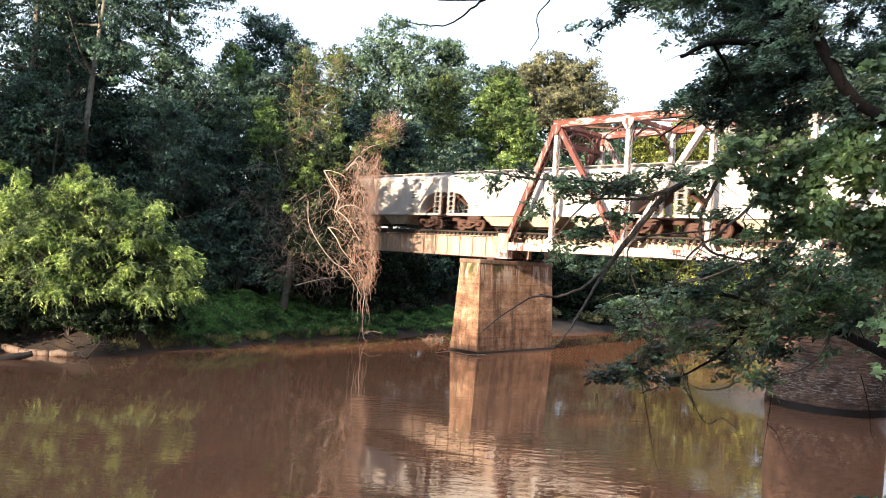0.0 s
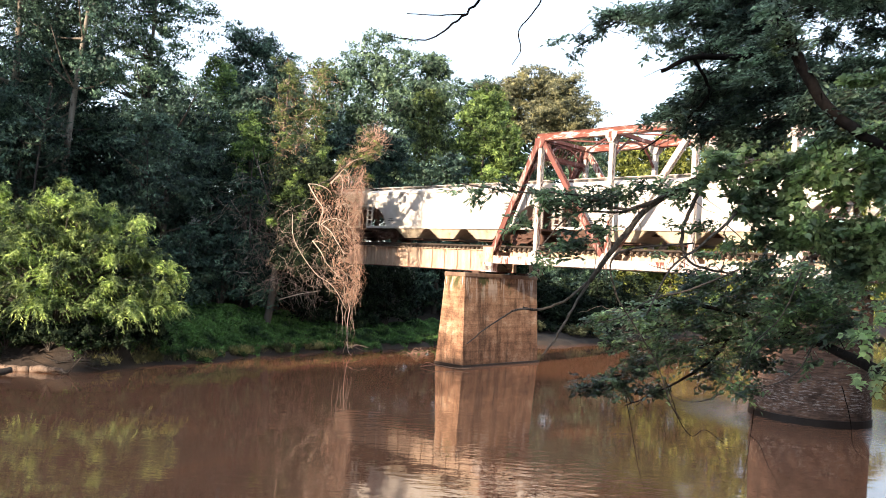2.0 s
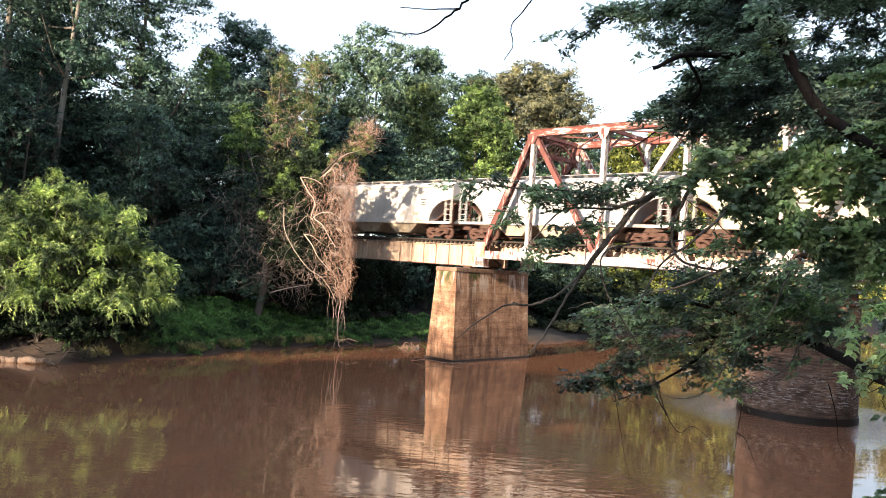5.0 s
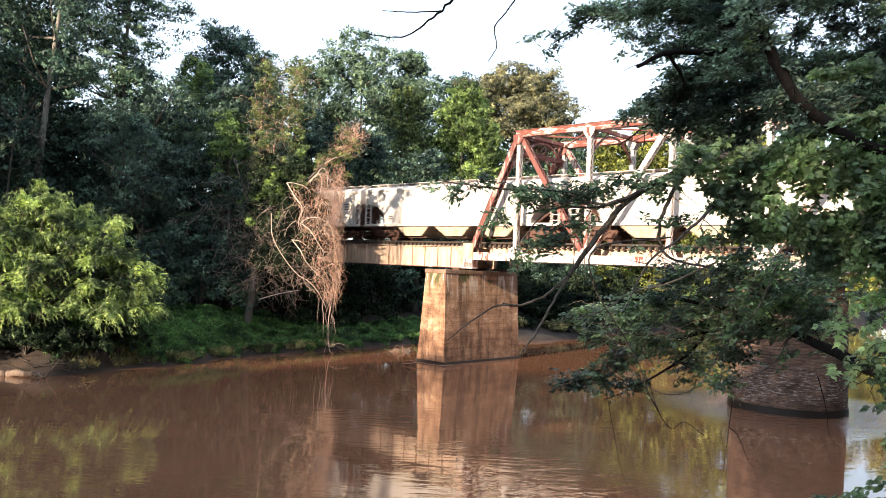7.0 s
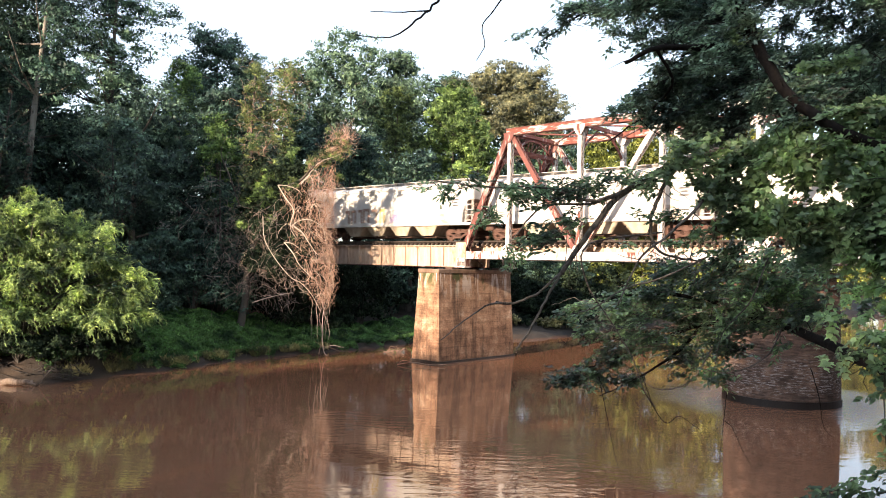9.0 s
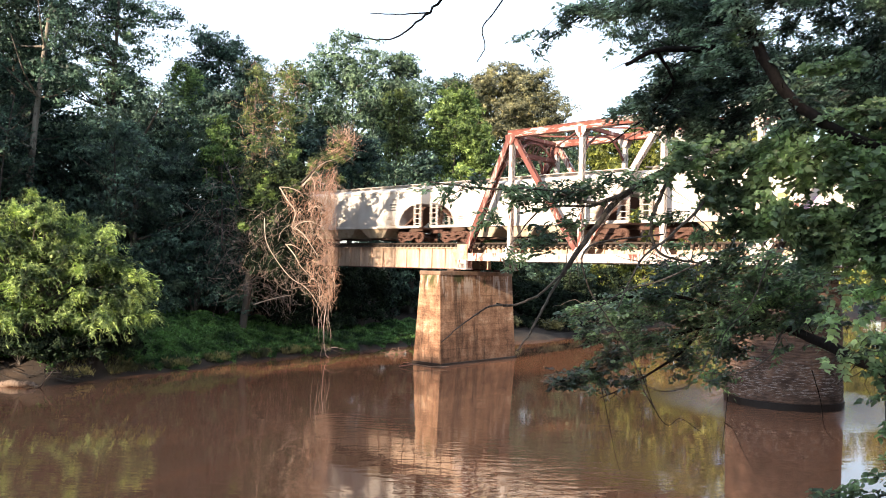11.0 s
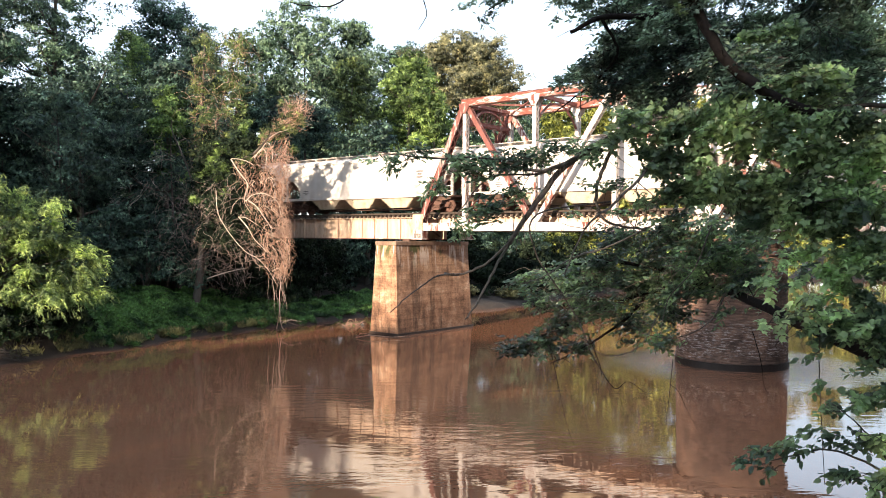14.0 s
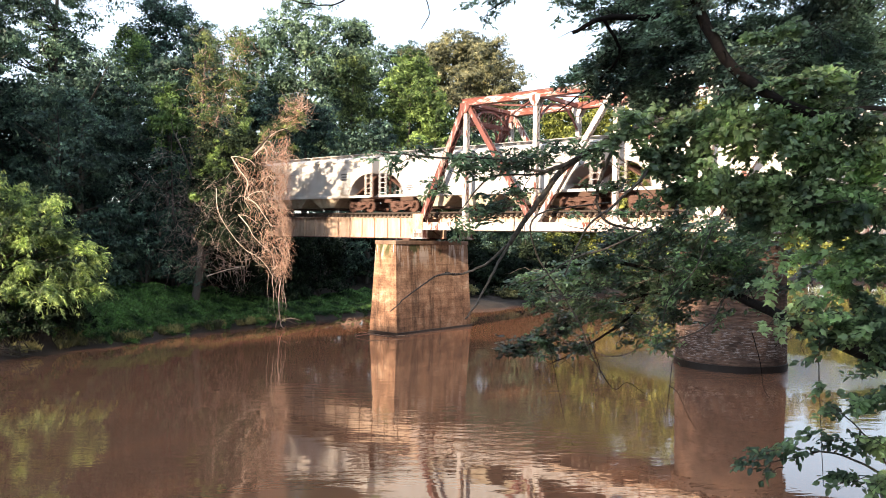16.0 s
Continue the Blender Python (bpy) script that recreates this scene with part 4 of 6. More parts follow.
def trunk_and_limbs(rng, height, spread, radius, low=0.35, lean=(0, 0), limbs=12):
    st = Sticks()
    spine = [Vector((lean[0] * t ** 1.5 + 0.25 * math.sin(4 * t + spread) * t, lean[1] * t ** 1.5 + 0.25 * math.cos(5 * t) * t, height * 0.92 * t - 0.6 * (1 - t))) for t in np.linspace(0, 1, 9)]
    st.limb(spine, radius * 1.15, radius * 0.15, 8)
    tips = []
    for k in range(limbs):
        t = rng.uniform(low, 0.95)
        p = spine[int(t * 8)]
        a = rng.uniform(0, 6.28)
        ln = spread * rng.uniform(0.55, 0.95) * (1.15 - 0.6 * abs(t - 0.5))
        q = p + Vector((math.cos(a) * ln, math.sin(a) * ln, ln * rng.uniform(0.15, 0.7)))
        mid = (p + q) / 2 + Vector((0, 0, -0.08 * ln + rng.uniform(-0.2, 0.2)))
        st.limb(smooth_line((p, mid, q), 3), radius * 0.35, radius * 0.06, 5)
        tips.append(q)
    return st, spine, tips


def crown_points(rng, spine, spread, height, low, clumps, tips, shell=0.12):
    """Clump centres: round an uneven dome about the trunk, and at the limbs' ends."""
    out = []
    ph = rng.uniform(0, 6.28, 6)
    while len(out) < clumps:
        t = rng.uniform(low, 1.0)
        s = (t - low) / (1 - low)
        prof = 0.72 + 0.28 * s / 0.4 if s < 0.4 else math.sqrt(max(0.02, 1 - ((s - 0.4) / 0.62) ** 2))
        a = rng.uniform(0, 6.28)
        r = spread * prof * (0.8 + 0.28 * math.sin(2 * a + ph[0] + 5 * t) + 0.2 * math.sin(5 * a + ph[1] + 9 * t)) * math.sqrt(rng.uniform(shell, 1))
        c = spine[min(8, int(t * 8))]
        out.append((c.x + r * math.cos(a), c.y + r * math.sin(a), height * t))
    out += [tuple(q) for q in tips if q.z < height]
    return np.array(out)


def lobed_points(rng, spine, spread, height, low, lobes, each):
    """Clump centres over the surfaces of round lobes that make up a domed crown."""
    out = []
    for k in range(lobes):
        t = low + (1 - low) * (k + 0.5) / lobes
        q = (t - low) / (1 - low)
        prof = 0.80 + 0.20 * q / 0.4 if q < 0.4 else math.sqrt(max(0.0, 1 - ((q - 0.4) / 0.66) ** 2))
        size = spread * rng.uniform(0.24, 0.36)
        a, r = 2.4 * k + rng.uniform(-0.4, 0.4), max(0, spread * prof - size) * rng.uniform(0.75, 1.05)
        c = spine[min(8, int(t * 8))]
        mid = np.array((c.x + r * math.cos(a), c.y + r * math.sin(a), min(height * t, height - size * 0.75)))
        d = scatter(rng, each) * (1, 1, 0.85) + (0, 0, 0.2)
        out += list(mid + d * size * rng.uniform(0.7, 1.0, (each, 1)))
    return np.array(out)


def leaf_cloud(rng, centres, size, per, leaf, name, material, droop=0.0, flat=0.6, slim=0.6, core=0):
    """A crown of billows: each clump carries lesser tufts on its outer side, and each tuft its leaves."""
    k = 8
    m = len(centres) * k
    rad = np.repeat(size * rng.uniform(0.55, 1.3, (len(centres), 1)), k, 0)
    d1 = scatter(rng, m) + (0, 0, 0.25)
    d1 /= np.linalg.norm(d1, axis=1, keepdims=True)
    tufts = np.repeat(centres, k, 0) + d1 * rad * (0.8, 0.8, 0.8 * (flat + 0.2))
    per = max(3, int(per * 2 / k))
    n = m * per
    d = scatter(rng, n)
    r = rng.uniform(0.2, 1, (n, 1)) ** 0.6
    at = np.repeat(tufts, per, 0) + d * r * np.repeat(rad * rng.uniform(0.28, 0.52, (m, 1)), per, 0) * (1.15, 1.15, flat * 0.8)
    nrm = d * 0.75 + np.repeat(d1, per, 0) * 0.6 + scatter(rng, n) * 0.35 + (0, 0, 0.35)
    along = np.cross(nrm, scatter(rng, n)) + d * 0.4 - np.array((0, 0, droop))
    ln = leaf * 0.74 * rng.uniform(0.6, 1.35, n)
    if core:  # larger leaf sprays within the crown close it against the sky
        mid = centres.mean(0)
        p = (centres[rng.integers(0, len(centres), core)] - mid) * (0.72, 0.72, 0.86) + mid + rng.normal(size=(core, 3)) * size * 0.3
        at, nrm, along = np.concatenate([at, p]), np.concatenate([nrm, scatter(rng, core)]), np.concatenate([along, scatter(rng, core)])
        ln = np.concatenate([ln, leaf * rng.uniform(1.3, 2.2, core)])
    return leaf_mesh(name, at, along, nrm, ln, ln * slim, material, points=3)


def tree(seed, x, y, height, spread, material, label, low=0.3, clumps=110, size=1.15, per=85, leaf=0.42, radius=0.32, bark=None, lean=(0, 0), group="trees of the far bank", ground=None, limbs=12, slim=0.62, core=0, top_z=None, shell=0.12, clear=None, lobes=0):
    rng = np.random.default_rng(seed)
    z = float(land(np.array(x), np.array(y))) if ground is None else ground
    if top_z is not None:
        height = top_z - z - 0.55 * size
    top = thing("tree", pose(x, y, z), label, "tree", group)
    st, spine, tips = trunk_and_limbs(rng, height, spread, radius, low * 0.9, lean, limbs)
    t = new("trunk", st.mesh("trunk", bark or BARK))
    t.parent = top
    centres = lobed_points(rng, spine, spread, height, low, lobes, clumps // lobes) if lobes else crown_points(rng, spine, spread, height, low, clumps, tips, shell)
    if clear:  # leaves cleared from the camera's side of this trunk stretch, to fit the view
        near_stem = np.array([abs(p[0] - spine[min(8, int(max(0, p[2] / height) * 8))].x) < 1.5 and p[1] < 0.6 and clear[0] < p[2] < clear[1] for p in centres])
        centres = centres[~near_stem]
    c = new("crown", leaf_cloud(rng, centres, size, per, leaf, "crown", material, slim=slim, core=core))
    c.parent = top
    return top


def shrub(seed, x, y, height, spread, material, label, clumps=26, per=90, leaf=0.32, size=0.8, group="undergrowth of the far bank"):
    rng = np.random.default_rng(seed)
    z = float(land(np.array(x), np.array(y)))
    top = thing("shrub", pose(x, y, z), label, "shrub", group)
    st = Sticks()
    cs = []
    for k in range(clumps):
        a, r = rng.uniform(0, 6.28), spread * math.sqrt(rng.uniform(0.02, 1))
        q = Vector((r * math.cos(a), r * math.sin(a), max(0.3, height * rng.uniform(0.15, 1) * (1.05 - 0.55 * (r / spread) ** 2))))
        cs.append(tuple(q))
        if k % 3 == 0:
            st.limb(smooth_line(((0, 0, -0.3), (q.x * 0.35, q.y * 0.35, q.z * 0.6), q), 3), 0.05, 0.012, 4)
    s = tagged(new("stems", st.mesh("stems", BARK)), kind="stuff")
    s.parent = top
    c = new("foliage", leaf_cloud(rng, np.array(cs), size, per, leaf, "foliage", material))
    c.parent = top
    return top


DEEP, MIDG, BRIG, OLI, YEL = ("tall broadleaf tree with deep green foliage on the far bank", "broadleaf tree with mid-green foliage behind the bridge",
                              "bright green leafy tree catching the evening sun", "rounded olive-tan crowned tree in warm light", "vine-hung tree with yellow-green sunlit foliage")


def far_trees():
    # tall dark woods at the left of the bridge
    tree(11, -33.0, 57, 31, 6.0, LEAF_DEEP, "tall dark tree with spreading crown", 0.30, 130, 1.4, 115, 0.31, 0.42, PALE_BARK, limbs=16, core=200)
    tree(12, -28.4, 55.5, 31, 4.8, LEAF_DEEP, "tall tree with a pale mottled trunk and high crown", 0.42, 135, 1.3, 115, 0.30, 0.30, PALE_BARK, limbs=18, lean=(2.0, 0), shell=0.3, core=300, clear=(9, 20))
    tree(13, -25.0, 62, 31.5, 4.3, LEAF_MID, DEEP, 0.45, 120, 1.3, 115, 0.30, 0.30, limbs=18, core=250)
    tree(9, -31.8, 60, 34, 4.6, LEAF_DEEP, DEEP, 0.5, 110, 1.4, 100, 0.32, 0.3, limbs=14, core=200)
    tree(14, -38.5, 60, 27, 6.0, LEAF_DEEP, DEEP, 0.2, 120, 1.6, 60, 0.5)
    tree(15, -38.5, 47, 20, 6.0, LEAF_DEEP, DEEP, 0.15, 120, 1.5, 60, 0.5)
    tree(16, -21.2, 57, 15.0, 5.0, LEAF_DEEP, DEEP, 0.06, 110, 1.35, 150, 0.30, core=150)
    tree(17, -30.5, 54, 13.0, 4.6, LEAF_DEEP, DEEP, 0.06, 100, 1.35, 140, 0.30, core=150)
    tree(18, -16.6, 62, 17.0, 4.8, LEAF_DEEP, DEEP, 0.08, 110, 1.3, 150, 0.30, core=150)
    tree(19, -19.6, 73, 28, 6.2, LEAF_DEEP, DEEP, 0.12, 150, 1.5, 130, 0.34, core=300, top_z=28.2)
    tree(20, -11.4, 64, 21.5, 1.9, LEAF_YELLOW, YEL, 0.35, 42, 0.85, 70, 0.28, 0.22, limbs=22)
    tree(21, -15.6, 69, 22.5, 3.4, LEAF_MID, DEEP, 0.12, 110, 1.2, 120, 0.3, core=200, top_z=25.0)
    for k, (x, y, h) in enumerate(((-46, 66, 20), (-40, 72, 20), (-34, 70, 15), (-29, 74, 15), (-25, 70, 15), (-33, 84, 21), (-26, 86, 20), (-20, 88, 18), (-43, 56, 16), (-34, 62, 13))):
        tree(150 + k, x, y, h, 5.5, LEAF_DEEP, DEEP, 0.03, 80, 1.8, 55, 0.6)
    for k, (x, y, h) in enumerate(((-33.5, 66, 20), (-29.8, 64, 12.3))):  # close dark growth between the tall trees
        tree(320 + k, x, y, h, 4.2, LEAF_DEEP, DEEP, 0.05, 110, 1.5, 80, 0.42, core=500)
    # light green heads placed to fit the view, standing in for sunlit tufts
    for k, (x, y, top_at, s) in enumerate(((-15.23, 59, 17.68, 1.5), (-20.59, 66, 23.33, 1.4))):
        tree(40 + k, x, y, 15, s, LEAF_BRIGHT, "slender tree with a light green head, added for sunlit tufts in dark woods", 0.76, 26, 0.8, 85, 0.26, 0.12, limbs=8, top_z=top_at)
    # behind the railway
    tree(22, -10.0, 104, 36.5, 6.6, LEAF_MID, MIDG, 0.35, 150, 1.8, 100, 0.50, limbs=16, core=900, top_z=38.0, shell=0.35)
    tree(23, -3.9, 107, 35.5, 5.0, LEAF_MID, MIDG, 0.35, 120, 1.7, 100, 0.50, core=700, top_z=36.0, shell=0.35)
    tree(24, -15.2, 100, 27.0, 4.6, LEAF_MID, MIDG, 0.1, 120, 1.6, 95, 0.48, core=400, top_z=33.6, shell=0.35)
    tree(25, -3.4, 90, 24.0, 3.0, LEAF_YELLOW, BRIG, 0.40, 120, 0.9, 95, 0.34, core=300, top_z=27.0, lobes=24)
    tree(26, 3.1, 90, 24.4, 4.5, LEAF_BRIGHT, BRIG, 0.38, 240, 0.95, 95, 0.34, core=500, top_z=27.5, lobes=34)
    tree(27, 6.2, 88, 17.6, 2.7, LEAF_BRIGHT, BRIG, 0.35, 110, 0.8, 95, 0.34, core=250, top_z=23.0, lobes=22)
    tree(28, 11.9, 113, 32.5, 10.4, LEAF_OLIVE, OLI, 0.62, 400, 1.3, 110, 0.38, core=2200, top_z=35.6, lobes=40)
    tree(35, 15.0, 120, 26, 9.0, LEAF_MID, MIDG, 0.05, 120, 2.2, 60, 0.7, core=600)
    tree(29, 3.6, 122, 36.5, 6.4, LEAF_DEEP, MIDG, 0.15, 140, 1.8, 85, 0.50, core=700, top_z=37.0)
    tree(30, -8.0, 82, 17.5, 5.0, LEAF_DEEP, DEEP, 0.05, 130, 1.4, 85, 0.42, core=200)
    tree(31, -1.2, 80, 16.0, 4.8, LEAF_DEEP, DEEP, 0.05, 120, 1.4, 85, 0.42, core=200)
    tree(32, -14.0, 80, 19, 5.0, LEAF_DEEP, DEEP, 0.05, 120, 1.4, 85, 0.42, core=200)
    tree(33, 9.6, 92, 16.5, 5.0, LEAF_MID, MIDG, 0.05, 110, 1.4, 85, 0.42, core=200)
    tree(34, 19.4, 116, 28.0, 3.8, LEAF_OLIVE, OLI, 0.1, 110, 1.7, 110, 0.40, core=500, top_z=29.2)
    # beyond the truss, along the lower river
    # most of these take the leaf colour with sunlight painted in
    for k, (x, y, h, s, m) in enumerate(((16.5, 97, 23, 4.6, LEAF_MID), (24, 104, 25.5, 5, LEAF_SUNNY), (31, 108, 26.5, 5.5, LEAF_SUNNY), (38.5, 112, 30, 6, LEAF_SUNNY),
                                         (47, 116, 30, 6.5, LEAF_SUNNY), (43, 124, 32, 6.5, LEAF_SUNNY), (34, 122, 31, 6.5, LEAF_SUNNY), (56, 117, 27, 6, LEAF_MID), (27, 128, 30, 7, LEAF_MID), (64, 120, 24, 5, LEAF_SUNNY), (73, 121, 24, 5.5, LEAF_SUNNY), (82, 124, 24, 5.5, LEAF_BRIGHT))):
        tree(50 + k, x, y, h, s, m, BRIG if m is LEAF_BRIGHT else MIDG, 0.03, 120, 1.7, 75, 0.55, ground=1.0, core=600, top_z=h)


def down_river():
    """The wooded bend where the lower river turns out of sight."""
    rng = random.Random(14)
    for k in range(9):
        x, y = place(168 + rng.uniform(-5, 8), 22 - 9.5 * k)
        tree(160 + k, x, y, rng.uniform(17, 21), 7.5, (LEAF_YELLOW, LEAF_MID, LEAF_BRIGHT)[k % 3], "distant tree on the bend of the lower river", 0.03, 90, 2.4, 70, 0.9, group="trees down the river")


def undergrowth():
    row = [(-33, 47, 5), (-29, 50, 6), (-25.5, 50.5, 5), (-22, 53, 6), (-19.5, 57, 6.5), (-17, 60, 7), (-14.5, 64, 7), (-12, 68, 7), (-9, 71, 7.5), (-6, 74, 7.5), (-16, 71, 9),
           (-2.5, 80, 7), (1.5, 83, 6.5), (5.5, 86, 6.5), (9.5, 88, 6), (13, 87, 6), (17, 90, 6.5), (-22, 62, 9), (-26, 58, 9), (-31, 55, 9), (-36, 52, 8), (-9.5, 76, 9), (-40, 44, 7)]
    # near the bridge the leaves carry darkened tones for deep shade
    for k, (x, y, h) in enumerate(row):
        shrub(100 + k, x, y, h, 2.6, LEAF_SHADED if -13 < x < 12 else LEAF_DEEP, "dense dark green undergrowth shrub", 30, 85, 0.36, 1.05)
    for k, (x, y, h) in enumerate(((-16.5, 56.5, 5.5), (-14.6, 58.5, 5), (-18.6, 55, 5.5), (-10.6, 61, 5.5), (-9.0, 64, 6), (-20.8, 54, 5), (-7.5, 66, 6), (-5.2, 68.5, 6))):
        shrub(300 + k, x, y, h, 2.2, LEAF_DEEP if x < -12 else LEAF_SHADED, "dense dark shrub in the shade of the woods", 34, 90, 0.28, 0.9)
    for k in range(7):  # growth added below the willow, leaves darkened for the undercut bank's shade
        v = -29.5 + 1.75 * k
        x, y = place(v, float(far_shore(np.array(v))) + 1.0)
        shrub(180 + k, x, y, 1.5, 1.25, LEAF_SHADED, "low added growth darkened for the shade under the bank", 22, 90, 0.2, 0.45)
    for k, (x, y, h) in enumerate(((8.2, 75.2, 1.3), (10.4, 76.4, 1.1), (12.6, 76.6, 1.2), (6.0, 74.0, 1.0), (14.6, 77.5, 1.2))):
        shrub(330 + k, x, y, h, 1.2, LEAF_STRAW if k % 2 == 0 else LEAF_SHADED, "low dry brush on the shaded bank", 18, 60, 0.22, 0.4)
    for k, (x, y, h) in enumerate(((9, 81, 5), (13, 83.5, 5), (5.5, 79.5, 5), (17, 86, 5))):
        shrub(340 + k, x, y, h, 2.6, LEAF_SHADED, "shrub beyond the bridge with leaves darkened for shade", 30, 80, 0.4, 1.0)
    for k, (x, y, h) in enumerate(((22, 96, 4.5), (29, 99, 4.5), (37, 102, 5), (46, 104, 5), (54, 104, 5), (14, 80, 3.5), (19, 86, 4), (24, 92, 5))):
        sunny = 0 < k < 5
        shrub(140 + k, x, y, h, 3.6, (LEAF_SUNNY if k % 2 else LEAF_BRIGHT) if sunny else LEAF_SHADED, "yellow-green waterside shrub in tones brightened as if sunlit" if sunny else "waterside shrub with leaves darkened for shade", 34, 85, 0.42, 1.2)


def near_woods():
    """Unseen trees added upstream and on the camera's own bank, to lay long evening shadows over the river."""
    rng = random.Random(6)
    row = [(-68, -24.6, 25, 5), (-80, -24.4, 27, 5), (-46, 27, 24, 6)]
    for k, (v, u, h, s) in enumerate(row):
        x, y = place(v, u)
        tree(70 + k, x, y, h, s, LEAF_MID, "unseen leafy bank tree added to shade the river", 0.06, 100, 1.8, 36, 0.9, group="trees upstream")
    for k, (v, h) in enumerate(((-48, 26.4), (-56, 28.6))):  # unseen high crowns, added to shade the far end of the train
        x, y = place(v, 23.0 + 0.105 * v)
        tree(76 + k, x, y, h, 4.6, LEAF_MID, "unseen high-crowned tree added upstream to block the sun", 0.70, 80, 1.6, 70, 0.7, group="trees upstream", top_z=h)
    for k in range(5):
        x, y = place(-74 - 6 * (k % 2), -19 + 4.3 * k)
        tree(80 + k, x, y, 20, 4.4, LEAF_MID, "unseen leafy bank tree added to shade the river", 0.06, 100, 1.8, 36, 0.9, group="trees upstream", top_z=21.6 + 1.7 * (k % 2) + rng.uniform(-0.3, 0.3))
    x, y = place(-76, 2.4)
    tree(86, x, y, 18, 4.4, LEAF_MID, "unseen leafy bank tree added to shade the river", 0.06, 100, 1.8, 36, 0.9, group="trees upstream", top_z=17.5)
    for k, (v, u, h) in enumerate(((-62, -28.8, 25), (-70, -32.5, 26), (-78, -30, 27))):  # unseen thin crowns, added so that the sun dapples the leaves by the viewpoint
        x, y = place(v, u)
        tree(90 + k, x, y, h, 6, LEAF_MID, "unseen thin-crowned tree added upstream to dapple the sun", 0.3, 40, 1.5, 24, 0.9, group="trees upstream")
    for k in range(9):  # unseen woods, added on the near bank behind the viewpoint to block skylight
        x, y = place(-78 + 15 * k + rng.uniform(-3, 3), -41 - 5 * (k % 2))
        tree(200 + k, x, y, 19 + rng.uniform(-2, 2), 6.5, LEAF_MID, "unseen leafy tree added on the near bank to block skylight", 0.05, 100, 2.0, 24, 1.2, group="trees of the near bank")


def willow():
    """A bush of drooping tufts: sprays of arching shoots set with narrow leaves, with dark hollows between."""
    rng = np.random.default_rng(5)
    x, y = -21.4, 42.4
    z = float(land(np.array(x), np.array(y)))
    top = thing("willow", pose(x, y, z), "rounded light green willow bush drooping over the bank", "willow tree")
    st = Sticks()
    at, along, out = [], [], []
    tufts = []
    for _ in range(5000):
        a, e = rng.uniform(0, 6.28), math.asin(rng.uniform(-0.35, 1))
        s = rng.uniform(0.60, 1.04) * (0.90 + 0.16 * math.sin(3 * a + 1.3) * math.cos(2 * e) + 0.07 * math.sin(7 * a + 3 * e))
        q = Vector((6.5 * s * math.cos(e) ** 0.75 * math.cos(a) - 0.7, 3.5 * s * math.cos(e) ** 0.75 * math.sin(a), 1.7 + 5.6 * s * max(0, math.sin(e)) ** 1.1 - (0.4 if e < 0 else 0)))
        if min(((q - p).length for p, _ in tufts), default=9) > 1.0 and len(tufts) < 150:
            tufts.append((q, Vector((math.cos(e) * math.cos(a), math.cos(e) * math.sin(a), math.sin(e)))))
    for k, (q, o) in enumerate(tufts):
        st.limb(smooth_line(((0.3 * o.x, 0.3 * o.y, -0.4), (q.x * 0.4, q.y * 0.4, q.z * 0.65), q), 4), 0.07, 0.014, 5)
        big = rng.uniform(0.7, 1.35)
        side = o.cross(Vector((0, 0, 1))).normalized()
        for s in range(int(50 * big)):
            ln = rng.uniform(0.45, 1.35) * big
            d0 = (o * rng.uniform(0.2, 0.9) + side * rng.normal() * 0.7 + Vector(rng.normal(size=3)) * 0.2 + Vector((0, 0, 0.35))).normalized()
            n = 22
            tt = np.linspace(0, 1, n)[:, None]
            line = np.array(q) + rng.normal(size=3) * 0.16 * big + np.array(d0) * (1 - (1 - tt) ** 1.4) * ln * 0.95 - np.array((0, 0, 1)) * tt ** 1.9 * ln * rng.uniform(0.35, 0.85)
            across = np.cross(np.array(d0), (0, 0, 1.0))
            sgn = np.where(np.arange(n) % 2 == 0, 1, -1)[:, None]
            at.append(line)
            along.append(np.array(d0) * 0.5 + across * sgn * 0.6 + rng.normal(size=(n, 3)) * 0.3 - np.array((0, 0, 1)) * (0.1 + 0.8 * tt))
            out.append(np.repeat(np.array(o)[None], n, 0))
    at, along, out = np.concatenate(at), np.concatenate(along), np.concatenate(out)
    at[:, 2] = np.maximum(at[:, 2], 0.05)
    s = tagged(new("stems", st.mesh("stems", BARK)), kind="stuff")
    s.parent = top
    nrm = scatter(rng, len(at)) * 0.9 + out * 0.6 + (0, 0, 0.3)
    c = new("foliage", leaf_mesh("foliage", at, along, nrm, 0.20 * rng.uniform(0.6, 1.3, len(at)), 0.055 * rng.uniform(0.8, 1.4, len(at)), LEAF_WILLOW, points=3))
    c.parent = top


